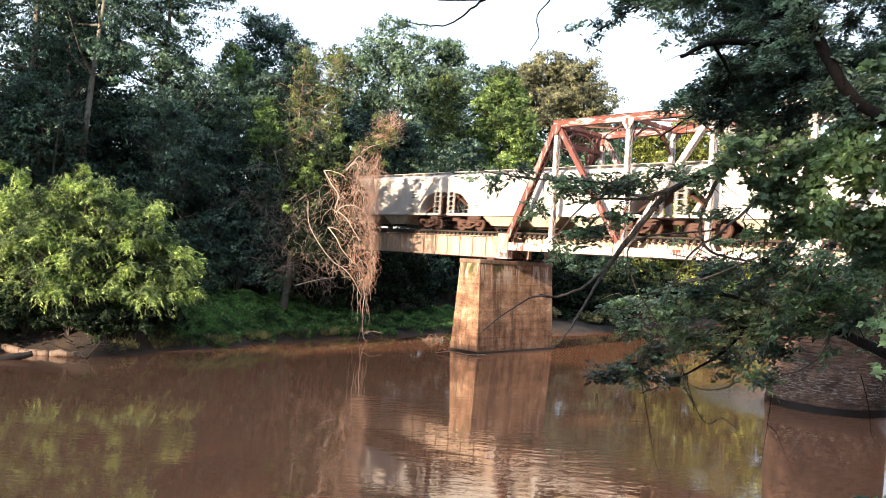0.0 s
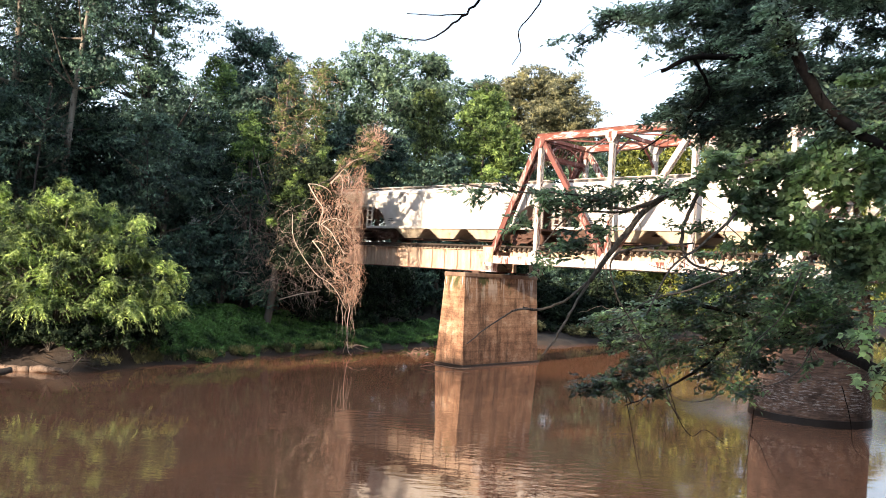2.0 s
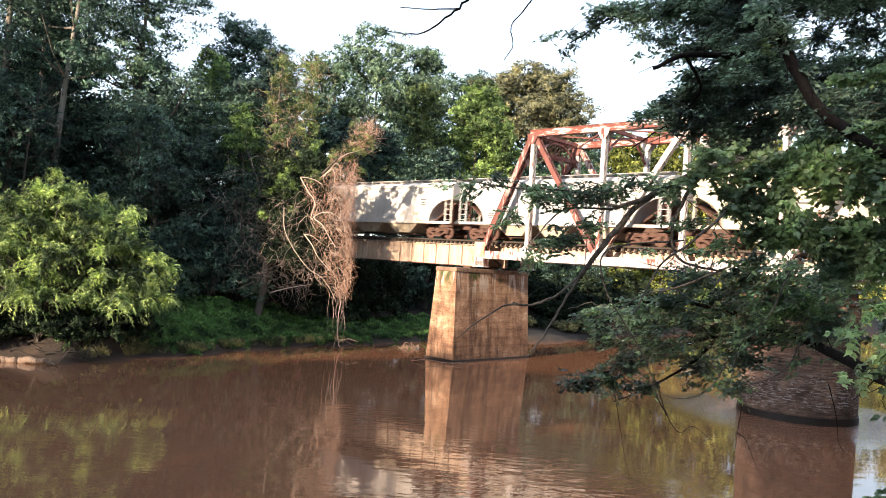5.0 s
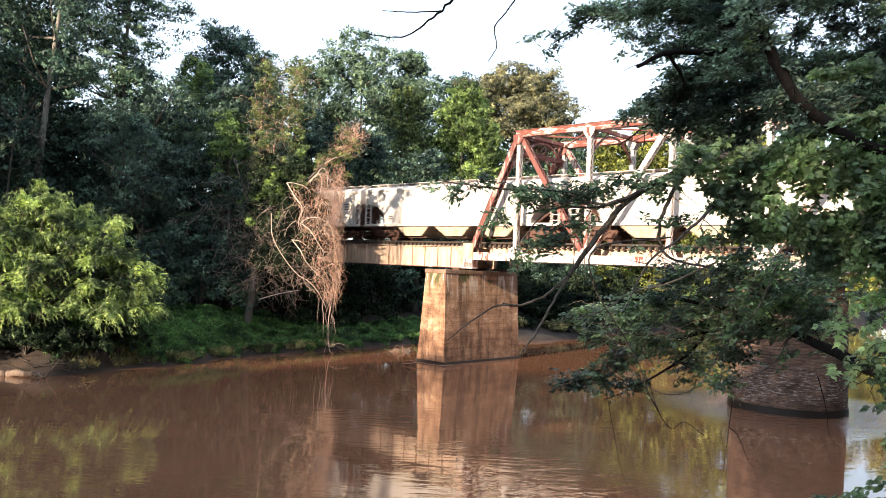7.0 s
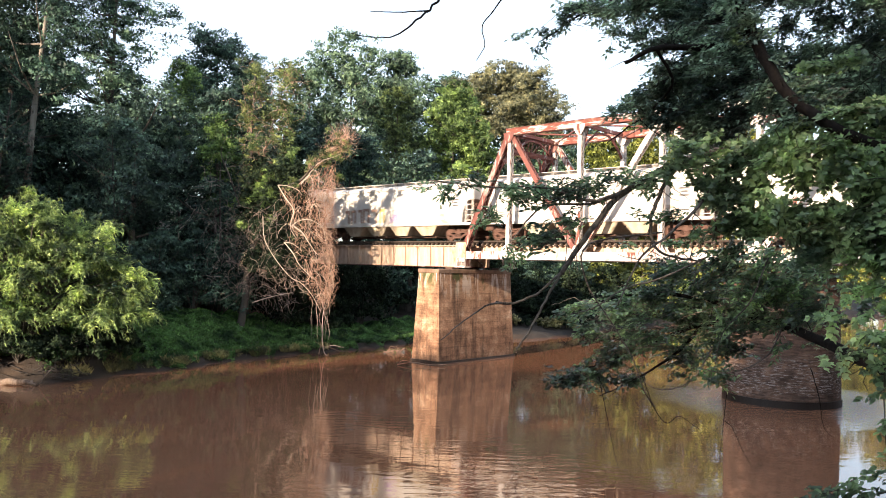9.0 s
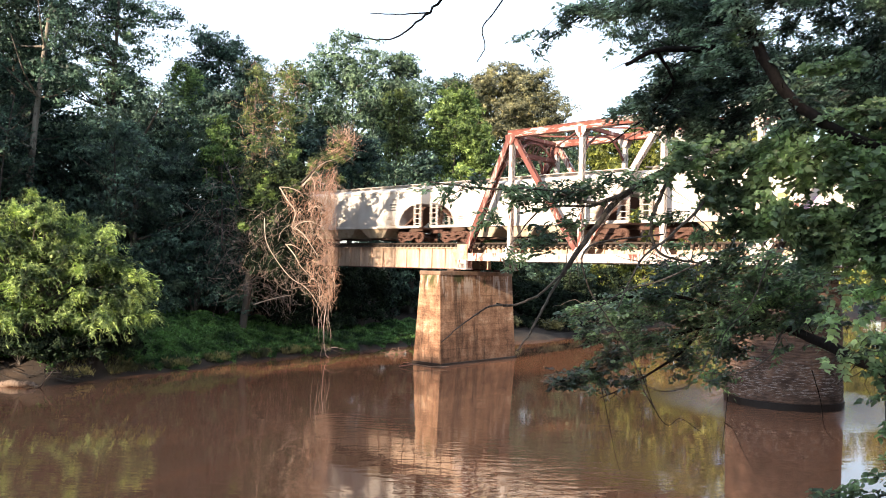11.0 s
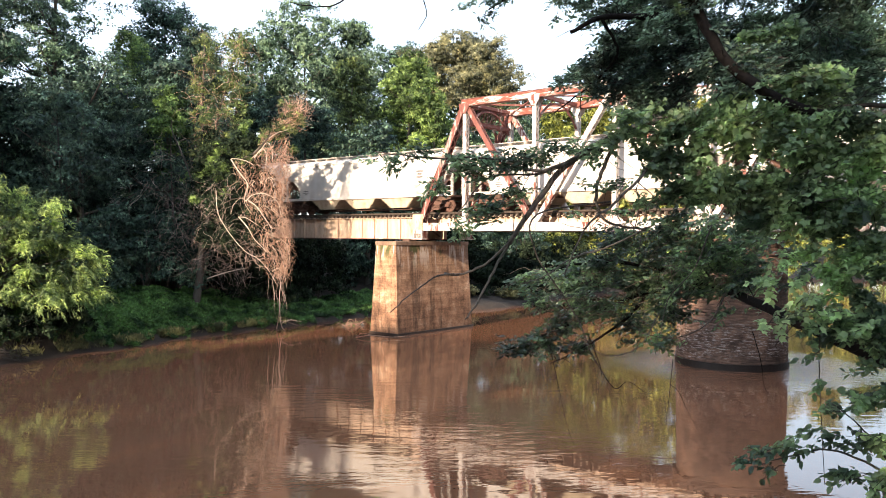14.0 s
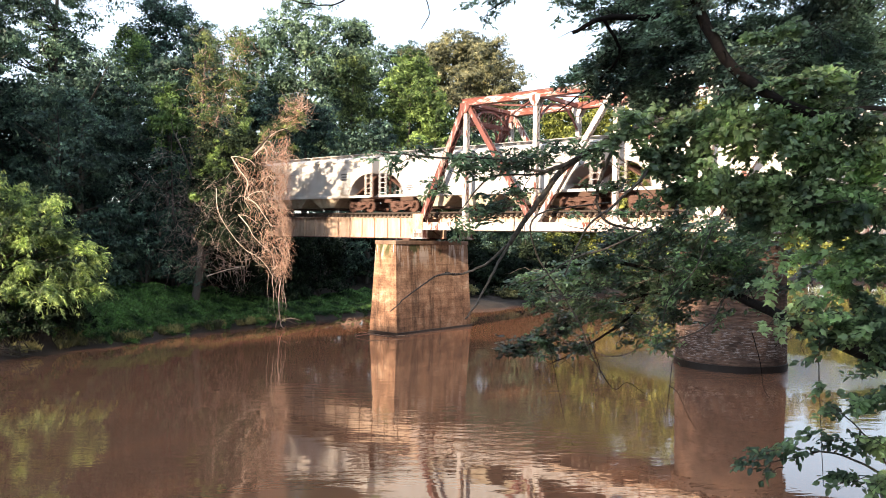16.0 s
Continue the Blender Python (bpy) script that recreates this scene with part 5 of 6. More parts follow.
def vine_tree():
    """A dead tree draped in dry hanging vines, with green creeper up its stems."""
    rng = np.random.default_rng(9)
    bx, by = -12.4, 56.5
    bz = float(land(np.array(bx), np.array(by)))
    top = thing("vine_tree", pose(bx, by, bz), "dead leaning tree draped with dry tan hanging vines", "tree")

    def w(x, z, y=0.0):
        return Vector((x - bx, y, z - bz))
    left = smooth_line((w(-13.1, bz - 0.4), w(-12.7, 3.9), w(-12.6, 5.8), w(-12.0, 9.0, 0.2), w(-12.4, 11.9, 0.3), w(-12.7, 14.8, 0.3), w(-12.6, 17.7, 0.2), w(-12.5, 20.8, 0.2)), 5)
    mid = smooth_line((w(-12.0, 9.0, 0.2), w(-11.8, 10.8, 0.3), w(-11.7, 14.6, 0.4), w(-10.8, 17.8, 0.3), w(-10.1, 20.9, 0.2)), 6)
    lean = smooth_line((w(-11.8, 10.2, 0.3), w(-9.6, 11.6, -2.4), w(-8.5, 12.0, -3.3), w(-7.4, 13.1, -3.7), w(-6.5, 13.8, -3.8), w(-5.8, 14.3, -3.8), w(-5.5, 14.9, -3.8)), 6)
    st = Sticks()
    st.limb(left, 0.30, 0.03, 8)
    st.limb(mid, 0.15, 0.02, 7)
    st.limb(lean, 0.10, 0.04, 7)
    st.limb(smooth_line((w(-12.6, 8.0), w(-13.0, 9.2, 0.1), w(-13.8, 11.7, 0.1), w(-14.7, 13.8, 0.1), w(-14.8, 14.7, 0.1)), 4), 0.09, 0.02, 6)
    t = new("trunk", st.mesh("trunk", BARK))
    t.parent = top
    vines, pale, bleached = Sticks(), Sticks(), Sticks()

    def wander(into, p, d, n, stride, r, sag, wild, pull=None):
        """A curling stem: keeps its heading with some whim, sags, and is drawn towards a line."""
        pts = [p]
        for s in range(n):
            d = d + Vector(rng.normal(size=3)) * wild * Vector((1, 0.7, 1)).length / 1.7 + Vector((0, 0, -sag))
            if pull is not None:
                d += Vector(((pull - pts[-1].x) * 0.10, (out_y - pts[-1].y) * 0.08, 0))
            d.normalize()
            pts.append(pts[-1] + d * stride)
        into.limb(pts, r, 0.005, 3)

    out_y = -3.8  # the curtain hangs out over the water
    goal = -6.8 - bx
    levels = (2.9, 3.8, 5.0, 6.3, 7.5, 8.8, 10.1, 11.9, 12.7, 13.6)
    left_x, right_x = (-6.95, -7.2, -7.65, -8.0, -8.25, -8.75, -8.45, -8.2, -7.9, -6.9), (-6.4, -6.25, -6.05, -6.0, -6.1, -6.5, -6.3, -6.15, -6.1, -5.9)

    def drape(z, g):
        """Where a strand of the curtain hangs at height z; g runs from its left hem to its right."""
        a, b = np.interp(z, levels, left_x), np.interp(z, levels, right_x)
        return a + (b - a) * g
    lanes = rng.uniform(0, 1, 8) ** 0.8  # the strands gather in uneven skeins
    for k in range(400):
        loose = k % 4 == 0
        g = rng.uniform(-0.05, 1.05) if loose else min(1.05, max(-0.05, lanes[k % 8] + rng.normal() * 0.055))
        z = 3.0 + 10.2 * (1 - rng.uniform(0, 0.95) ** 1.3)
        z = min(z, 11.9 + 1.5 * g)
        deep, x_off, pts = out_y + rng.normal() * 0.4, 0.0, []
        for q in range(int(rng.uniform(6, 20))):
            pts.append(Vector((drape(z, g) + x_off - bx, deep, z - bz)))
            x_off = x_off * 0.93 + rng.normal() * (0.17 if loose else 0.12)
            deep += rng.normal() * 0.06
            z -= rng.uniform(0.04, 0.30)
            if z < 2.6 + 1.2 * abs(g - 0.6) + rng.uniform(0, 1.2):
                break
        if len(pts) > 3:
            vines.limb(pts, rng.uniform(0.007, 0.014), 0.004, 3)
    for k in range(260):  # loose curls between the skeins, some standing out from the hem
        g, z = rng.uniform(-0.1, 1.1), 3.5 + 9.0 * rng.uniform() ** 0.9
        wander(vines, Vector((drape(z, g) - bx, out_y + rng.normal() * 0.5, z - bz)), Vector((rng.normal(), rng.normal() * 0.4, rng.normal() * 0.6)), int(rng.uniform(4, 11)), 0.16, 0.009, 0.12, 0.55)
    for k in range(150):  # dry stems bound along the leaning limb up to its head
        f = rng.uniform(0.42, 0.95)
        c, e = lean[int(f * (len(lean) - 1))], lean[min(len(lean) - 1, int(f * (len(lean) - 1)) + 3)]
        wander(vines, c + Vector((rng.normal() * 0.2, rng.normal() * 0.25 - 0.1, rng.normal() * 0.28 - 0.1)), (e - c).normalized() + Vector((0.2, 0, 0.2)), int(rng.uniform(5, 10)), 0.2, 0.010, 0.03, 0.35)
    skein = ((-9.57, 11.48), (-9.08, 10.67), (-8.64, 9.93), (-8.73, 9.29), (-8.79, 8.64))
    for k in range(46):  # a thinner skein beside it
        f = rng.uniform(0, 0.8)
        c = smooth_line([w(x, z, out_y) for x, z in skein], 6)[int(f * 24)]
        wander(vines, c + Vector(rng.normal(size=3)) * 0.14, Vector((0.35 + rng.normal() * 0.3, 0, -0.8)), int(rng.uniform(6, 13)), 0.17, 0.010, 0.1, 0.4)
    arcs = (((-8.7, 8.78), (-8.34, 9.12), (-7.71, 9.28), (-7.05, 9.06), (-6.6, 8.6), (-6.45, 7.9)), ((-8.57, 8.78), (-8.04, 8.43), (-7.62, 7.82), (-7.12, 7.08), (-6.96, 6.3)), ((-9.71, 11.53), (-9.13, 11.5), (-8.47, 11.29), (-8.1, 10.9)),
            ((-9.71, 11.5), (-9.2, 10.7), (-8.64, 9.93), (-8.73, 9.29), (-8.79, 8.64), (-8.39, 7.96)), ((-10.66, 9.43), (-10.5, 7.9), (-9.71, 6.54), (-8.75, 5.45), (-7.95, 4.99), (-7.27, 4.27), (-6.7, 3.28)),
            ((-9.21, 7.72), (-8.59, 6.99), (-8.16, 6.25), (-7.2, 5.29)), ((-9.21, 7.72), (-8.63, 7.63), (-7.96, 7.16)), ((-11.19, 3.65), (-10.31, 3.96), (-9.43, 4.2), (-8.55, 4.38)),
            ((-7.9, 11.9), (-7.45, 12.6), (-7.1, 12.3), (-7.0, 11.5)), ((-8.2, 11.6), (-7.7, 12.2), (-7.4, 11.8), (-7.45, 10.8)), ((-7.28, 12.9), (-6.67, 13.3), (-6.04, 13.5), (-5.6, 13.75)))
    for k, line in enumerate(arcs):  # bleached arching stems
        bleached.limb(smooth_line([w(x, z, out_y - 0.95 + 0.06 * (k % 3)) for x, z in line], 5), 0.028 + 0.012 * (k % 2), 0.012, 5)
    for k in range(14):
        z, g = rng.uniform(4, 11), rng.uniform(0, 0.9)
        p = Vector((drape(z, g) - bx, out_y - 0.45 + rng.normal() * 0.2, z - bz))
        q, dn = rng.choice((-1, 1)) * rng.uniform(0.4, 0.9), rng.uniform(0.6, 1.6)
        bleached.limb(smooth_line((p, p + Vector((q * 0.45, -0.1, 0.25)), p + Vector((q, -0.1, -0.2)), p + Vector((q * 1.2, 0, -dn))), 5), rng.uniform(0.014, 0.022), 0.008, 4)
    pale.limb(smooth_line((w(-6.5, 3.4, out_y), w(-6.6, 2.8, out_y), w(-6.62, 1.7, out_y), w(-6.48, 0.45, out_y), w(-6.2, 0.1, out_y)), 4), 0.035, 0.02, 5)
    pale.limb(smooth_line((w(-6.5, 0.6, out_y), w(-5.9, 0.85, out_y), w(-5.1, 0.7, out_y)), 4), 0.025, 0.01, 4)
    for k in range(9):  # a few long ends reach the water's edge
        p = Vector((goal + rng.normal() * 0.3, out_y + rng.normal() * 0.3, 3.9 - bz))
        wander(pale, p, Vector((0, 0, -1)), 14, 0.2, 0.014, 0.25, 0.22)
    for k in range(120):  # brush of fine upright shoots at the leaning head
        f = rng.uniform(0.8, 1)
        c = lean[int(f * (len(lean) - 1))]
        p = c + Vector((rng.normal() * 0.28, rng.normal() * 0.3, rng.normal() * 0.3))
        wander(vines, p, Vector((rng.normal() * 0.6 + 0.15, rng.normal() * 0.5, 0.9)), 6, 0.2, 0.010, -0.02, 0.3)
    for line, count in ((left, 150), (mid, 150)):  # dry stems up the two columns
        for k in range(count):
            c = line[int(rng.uniform(0.3, 1) * (len(line) - 1))]
            wander(vines, c + Vector((rng.normal() * 0.5, rng.normal() * 0.4 - 0.3, rng.normal() * 0.4)), Vector((rng.normal(), rng.normal() * 0.5, rng.normal() * 0.9)), 9, 0.2, 0.010, 0.03, 0.5)
    v = tagged(new("vines", vines.mesh("vines", DRY_VINE)), kind="stuff")
    v.parent = top
    for k in range(300):  # grey leafless tangle low at the left
        p = Vector((rng.uniform(-2.2, 3.8), rng.normal() * 0.7, rng.uniform(2.6, 8.6)))
        wander(pale, p, Vector((rng.normal(), rng.normal() * 0.4, rng.normal() * 0.8)), int(rng.uniform(6, 15)), 0.2, rng.uniform(0.010, 0.022), 0.06, 0.28)
    for k in range(14):
        p = Vector((rng.uniform(0.2, 2.2), -0.4, rng.uniform(4.5, 8.5)))
        wander(pale, p, Vector((1.0 if k % 3 else -1.0, 0, -0.5 + rng.normal() * 0.3)), 14, 0.2, 0.026, 0.05, 0.16)
    for k in range(120):  # see-through tangle between the columns and the curtain
        p = w(rng.uniform(-12.0, -8.3), rng.uniform(3.6, 10.5), rng.uniform(-3.8, -2.6))
        wander(pale, p, Vector((rng.normal(), rng.normal() * 0.4, rng.normal() * 0.7 - 0.2)), int(rng.uniform(6, 14)), 0.2, rng.uniform(0.006, 0.012), 0.08, 0.3)
    for k in range(60):  # and bare brush to the left of the columns
        p = w(rng.uniform(-17.0, -13.2), rng.uniform(4.5, 13.5), rng.uniform(-1.5, 0.5))
        wander(pale, p, Vector((rng.normal(), rng.normal() * 0.4, rng.normal() * 0.7)), int(rng.uniform(6, 13)), 0.2, rng.uniform(0.010, 0.018), 0.05, 0.3)
    g = tagged(new("bare_twigs", pale.mesh("bare_twigs", VINE_TWIG)), kind="stuff")
    b = tagged(new("arching_stems", bleached.mesh("arching_stems", BLEACHED)), kind="stuff")
    b.parent = top
    g.parent = top

    def clumps(line, lo, hi, n, wide):
        return [tuple(line[int(rng.uniform(lo, hi) * (len(line) - 1))] + Vector((rng.normal() * wide, rng.normal() * 0.4 - 0.3, rng.normal() * 0.5))) for _ in range(n)]
    cs = clumps(left, 0.50, 1.0, 50, 0.42) + clumps(mid, 0.30, 1.0, 60, 0.48) + clumps(lean, 0.30, 0.95, 22, 0.3)
    c = new("creeper", leaf_cloud(rng, np.array(cs), 0.45, 60, 0.17, "creeper", LEAF_YELLOW))
    c.parent = top
    cs = [tuple(w(-11.2 + rng.normal() * 0.6, 11.4 + rng.normal() * 0.6, -2.0 + rng.normal() * 0.3)) for _ in range(36)]
    cs += [tuple(w(-9.3 + rng.normal() * 0.10, rng.uniform(11.8, 15.0), -2.0)) for _ in range(10)]
    for x, z, n in ((-9.4, 12.1, 8), (-8.6, 12.6, 8), (-7.7, 13.4, 8), (-6.6, 14.0, 8), (-5.9, 14.4, 6), (-6.05, 12.4, 7), (-11.7, 14.9, 6), (-12.4, 9.0, 5), (-10.6, 9.4, 4)):
        cs += [tuple(w(x + rng.normal() * 0.28, z + rng.normal() * 0.22, -2.3 + rng.normal() * 0.2)) for _ in range(n)]
    c = new("creeper", leaf_cloud(rng, np.array(cs), 0.34, 62, 0.16, "creeper", LEAF_BRIGHT))
    c.parent = top
    # leaf masses added behind the vines to block the sun and darken the backdrop
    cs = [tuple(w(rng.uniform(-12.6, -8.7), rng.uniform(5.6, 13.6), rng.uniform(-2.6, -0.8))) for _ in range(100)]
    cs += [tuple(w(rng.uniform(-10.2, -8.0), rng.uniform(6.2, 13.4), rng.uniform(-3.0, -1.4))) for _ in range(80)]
    c = new("creeper", leaf_cloud(rng, np.array(cs), 0.7, 75, 0.26, "creeper", LEAF_SHADED))
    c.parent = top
    # more darkened leaves, added behind the stems to shade the girder
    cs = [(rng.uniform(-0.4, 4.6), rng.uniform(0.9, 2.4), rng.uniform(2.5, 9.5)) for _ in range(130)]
    c = new("creeper", leaf_cloud(rng, np.array(cs), 0.8, 75, 0.26, "creeper", LEAF_SHADED))
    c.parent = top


def dead_tree(seed, x, y, tall, lean):
    """A bare grey stem with forking dead branches, standing before the dark woods."""
    rng = np.random.default_rng(seed)
    z = float(land(np.array(x), np.array(y)))
    top = thing("dead_tree", pose(x, y, z), "bare grey dead tree with forking branches", "tree", "trees of the far bank")
    stem = smooth_line(((0, 0, -0.4), (lean * 0.2, 0.1, tall * 0.4), (lean * 0.55, -0.1, tall * 0.7), (lean, 0, tall)), 5)
    t = new("trunk", Sticks().limb(stem, 0.11, 0.03, 7).mesh("trunk", DARK_BARK))
    t.parent = top
    for k in range(9):
        p = stem[int(rng.uniform(0.45, 0.95) * (len(stem) - 1))]
        d = Vector((rng.choice((-1, 1)) * rng.uniform(0.5, 1), rng.normal() * 0.4, rng.uniform(0.2, 1))).normalized()
        ln = rng.uniform(1.2, 2.8)
        q = p + d * ln * 0.5 + Vector((0, 0, -0.15))
        e = q + (d + Vector((0, 0, 0.5))).normalized() * ln * 0.5
        st = Sticks().limb(smooth_line((p, q, e), 4), 0.04, 0.008, 5)
        for j in range(3):
            f = q + (e - q) * rng.uniform(0, 0.7)
            st.limb((f, f + Vector(rng.normal(size=3)) * 0.35 + d * 0.4, f + Vector(rng.normal(size=3)) * 0.4 + d * 0.9), 0.016, 0.004, 4)
        b = new("branch", st.mesh("branch", DARK_BARK))
        b.parent = top


def bank_cover():
    """Low leafy ground cover on the bank, and tufts of paler grass along the water's edge."""
    rng = np.random.default_rng(3)
    n = 320000
    v, u = rng.uniform(-33, 17, n), rng.uniform(9.5, 23, n)
    d = u - far_shore(v)
    patch = np.sin(v * 1.3 + u) * np.sin(u * 1.7 - v * 0.6) * 0.35
    keep = (d > 0.15 + 0.2 * np.sin(v * 1.7) + 0.2 * np.sin(v * 4.1) + 0.7 * step(-17.5, -19.5, v)) & (rng.uniform(0, 1, n) < 0.97 - 0.35 * step(-7, 3, v) + patch * 0.3)
    v, u = v[keep], u[keep]
    x, y = place(v, u)
    lump = 0.26 + 0.20 * np.sin(x * 1.1 + 0.5 * y) * np.sin(y * 0.9) + 0.12 * np.sin(2.7 * x + y)
    z = land(x, y) + lump * rng.uniform(0, 1, len(x)) ** 0.6
    at = np.stack([x, y, z], 1)
    nrm = scatter(rng, len(x)) * 0.6 + (0, 0, 1)
    along = scatter(rng, len(x)) + (0, 0, 0.3)
    ln = rng.uniform(0.08, 0.20, len(x))
    ob = new("ground_cover", leaf_mesh("ground_cover", at, along, nrm, ln, ln * 0.8, LEAF_GRASS, points=3))
    tagged(ob, "low bright green leafy ground cover on the bank", "ground cover", kind="stuff")
    # straw-toned tufts; the yellow also paints the sunlit strip and soil of the shore
    n = 15000
    v = np.where(rng.uniform(0, 1, n) < 0.85, rng.uniform(-22.5, -3, n), rng.uniform(9, 15, n)) + rng.normal(size=n) * 0.2
    u = far_shore(v) + 0.12 + np.abs(rng.normal(size=n)) * 0.35
    keep = np.sin(v * 1.9) + np.sin(v * 5.3 + 1) * 0.6 + rng.normal(size=n) * 0.3 > -0.1
    v, u = v[keep], u[keep]
    x, y = place(v, u)
    at = np.stack([x, y, land(x, y) + rng.uniform(0, 0.12, len(x))], 1)
    along = scatter(rng, len(x)) * (0.6, 0.6, 0.2) + (0.1, -0.3, 0.7)
    ln = rng.uniform(0.14, 0.40, len(x))
    ob = new("edge_grass", leaf_mesh("edge_grass", at, along, scatter(rng, len(x)), ln, ln * 0.17, LEAF_STRAW))
    tagged(ob, "yellow grass tufts along the water's edge, tinted as if sunlit", "grass", kind="stuff")


# ---- foliage close to the camera ----
OAK_LIMBS = (((6.2, 7.2, 8.0), (4.38, 7.8, 7.52), (3.75, 7.8, 7.65), (3.08, 7.7, 7.67), (2.51, 7.6, 7.49), (1.95, 7.6, 7.15), (1.61, 7.6, 6.71), (1.38, 7.6, 6.37), 0.046, 0.024), ((1.38, 7.6, 6.37), (1.14, 7.6, 6.16), (0.9, 7.6, 6.06), (0.74, 7.6, 6.07), 0.014, 0.009), ((0.9, 7.6, 6.06), (0.67, 7.5, 6.05), (0.56, 7.5, 5.98), (0.38, 7.5, 5.85), (0.21, 7.5, 5.69), 0.011, 0.005), ((1.38, 7.6, 6.37), (1.22, 7.55, 6.09), (1.07, 7.5, 5.81), (0.94, 7.5, 5.62), 0.015, 0.009))
OAK_LIMBS += (((2.27, 7.6, 7.37), (1.68, 7.4, 7.08), (1.12, 7.3, 7.18), (0.58, 7.2, 7.16), (0.05, 7.2, 7.21), 0.018, 0.006), ((1.95, 7.6, 7.15), (1.6, 7.5, 7.05), (1.15, 7.4, 7), (0.83, 7.3, 6.65), 0.014, 0.006), ((2.51, 7.6, 7.49), (2.28, 7.5, 7.08), (2.23, 7.5, 6.8), (2.35, 7.5, 6.59), (2.78, 7.5, 6.51), 0.022, 0.01), ((2.93, 7.3, 7.5), (2.59, 7.2, 7.03), (2.29, 7.2, 6.74), (2.04, 7.2, 6.52), (1.85, 7.2, 6.08), 0.018, 0.007))
OAK_UPPER_LIMBS = (((2.67, 7.4, 9.8), (3.06, 7.3, 8.84), (3.22, 7.12, 8.32), (3.42, 6.94, 7.96), (3.87, 6.68, 7.6), (5.0, 6.8, 7.45), (6.7, 7.0, 7.6), 0.055, 0.05), ((3.51, 8.2, 8.96), (2.94, 8.1, 8.81), (2.4, 8, 8.75), (2.08, 8, 8.58), 0.045, 0.02), ((3.44, 8.2, 9.14), (2.83, 8.4, 9.41), (2.06, 8.8, 9.5), (1.34, 9, 9.08), 0.03, 0.006), ((2.4, 8, 8.75), (2.64, 8.2, 8.42), (2.35, 8.4, 8.08), (2.02, 8.5, 7.82), 0.02, 0.006))
OAK_UPPER_LIMBS += (((3.0, 8.3, 10.2), (1.8, 7.2, 10.4), (0.6, 6.2, 9.2), (0.25, 6, 8.66), (0.1, 6, 8.5), (-0.09, 6, 8.32), (-0.3, 6, 8.18), (-0.6, 6, 8.2), 0.02, 0.003), ((0.01, 6, 8.4), (-0.22, 6, 8.38), (-0.45, 6, 8.38), 0.006, 0.003), ((0.6, 6.2, 9.2), (0.6, 6, 8.62), (0.53, 6, 8.44), (0.43, 6, 8.3), (0.45, 6, 8.14), (0.39, 6, 8.02), 0.007, 0.003))
LEANER_LIMBS = (((6.4, 6.2, 4.6), (4.67, 7.2, 5.43), (4.36, 7.6, 5.6), (4.26, 8.4, 5.75), (4.19, 9.2, 5.84), (3.61, 9.8, 5.75), (2.88, 10.2, 5.37), (1.82, 10.4, 4.9), 0.085, 0.008), ((4.19, 9.2, 5.84), (3.66, 9.6, 6.05), (2.93, 10, 6.13), (2.12, 10.3, 5.91), 0.04, 0.01), ((3.61, 9.8, 5.75), (3.3, 9.9, 5.36), (2.84, 10, 5.03), (2.35, 10, 4.78), 0.025, 0.006), ((2.37, 10.2, 5.04), (2.47, 10.1, 4.53), (2.59, 10.1, 4.0), (2.71, 10.1, 3.66), 0.006, 0.002))
LEANER_LIMBS += (((2.86, 10.0, 5.14), (3.01, 10.0, 4.77), (3.04, 10.0, 4.6), 0.007, 0.003), ((3.81, 9.5, 4.91), (3.77, 9.5, 4.48), (3.69, 9.4, 4.08), 0.005, 0.002), ((3.77, 9.5, 4.6), (3.89, 9.5, 4.5), (4.0, 9.5, 4.27), (4.15, 9.5, 4.01), 0.005, 0.002), ((2.9, 10.0, 4.9), (3.2, 10.0, 4.46), (3.39, 10.0, 4.54), (3.59, 10.0, 4.42), (3.66, 10.0, 4.38), 0.006, 0.003), ((4.45, 8.7, 5.36), (4.55, 8.7, 5.03), (4.61, 8.7, 4.7), (4.72, 8.7, 4.57), 0.006, 0.002))
LEANER_TWIGS = (((3.0, 9.6, 6.9), (1.86, 8.6, 6.69), (1.88, 8.7, 6.25), (2.14, 8.8, 5.88), (2.42, 8.8, 5.45), (2.57, 8.8, 5.07), (2.71, 8.8, 4.86), 0.011, 0.006), ((3.3, 8.8, 6.6), (2.75, 8.7, 6.35), (2.3, 8.7, 6.2), (1.95, 8.7, 5.98), (1.7, 8.7, 5.9), 0.012, 0.005), ((3.5, 9.2, 5.5), (3.2, 9.0, 5.15), (2.8, 8.9, 5.05), (2.5, 8.9, 5.2), 0.009, 0.004), ((4.2, 8.8, 5.9), (3.9, 8.6, 5.5), (3.5, 8.6, 5.3), (3.1, 8.6, 5.35), 0.010, 0.004), ((3.9, 8.6, 6.6), (3.7, 8.6, 6.1), (3.4, 8.6, 5.75), (3.3, 8.6, 5.3), 0.009, 0.004))
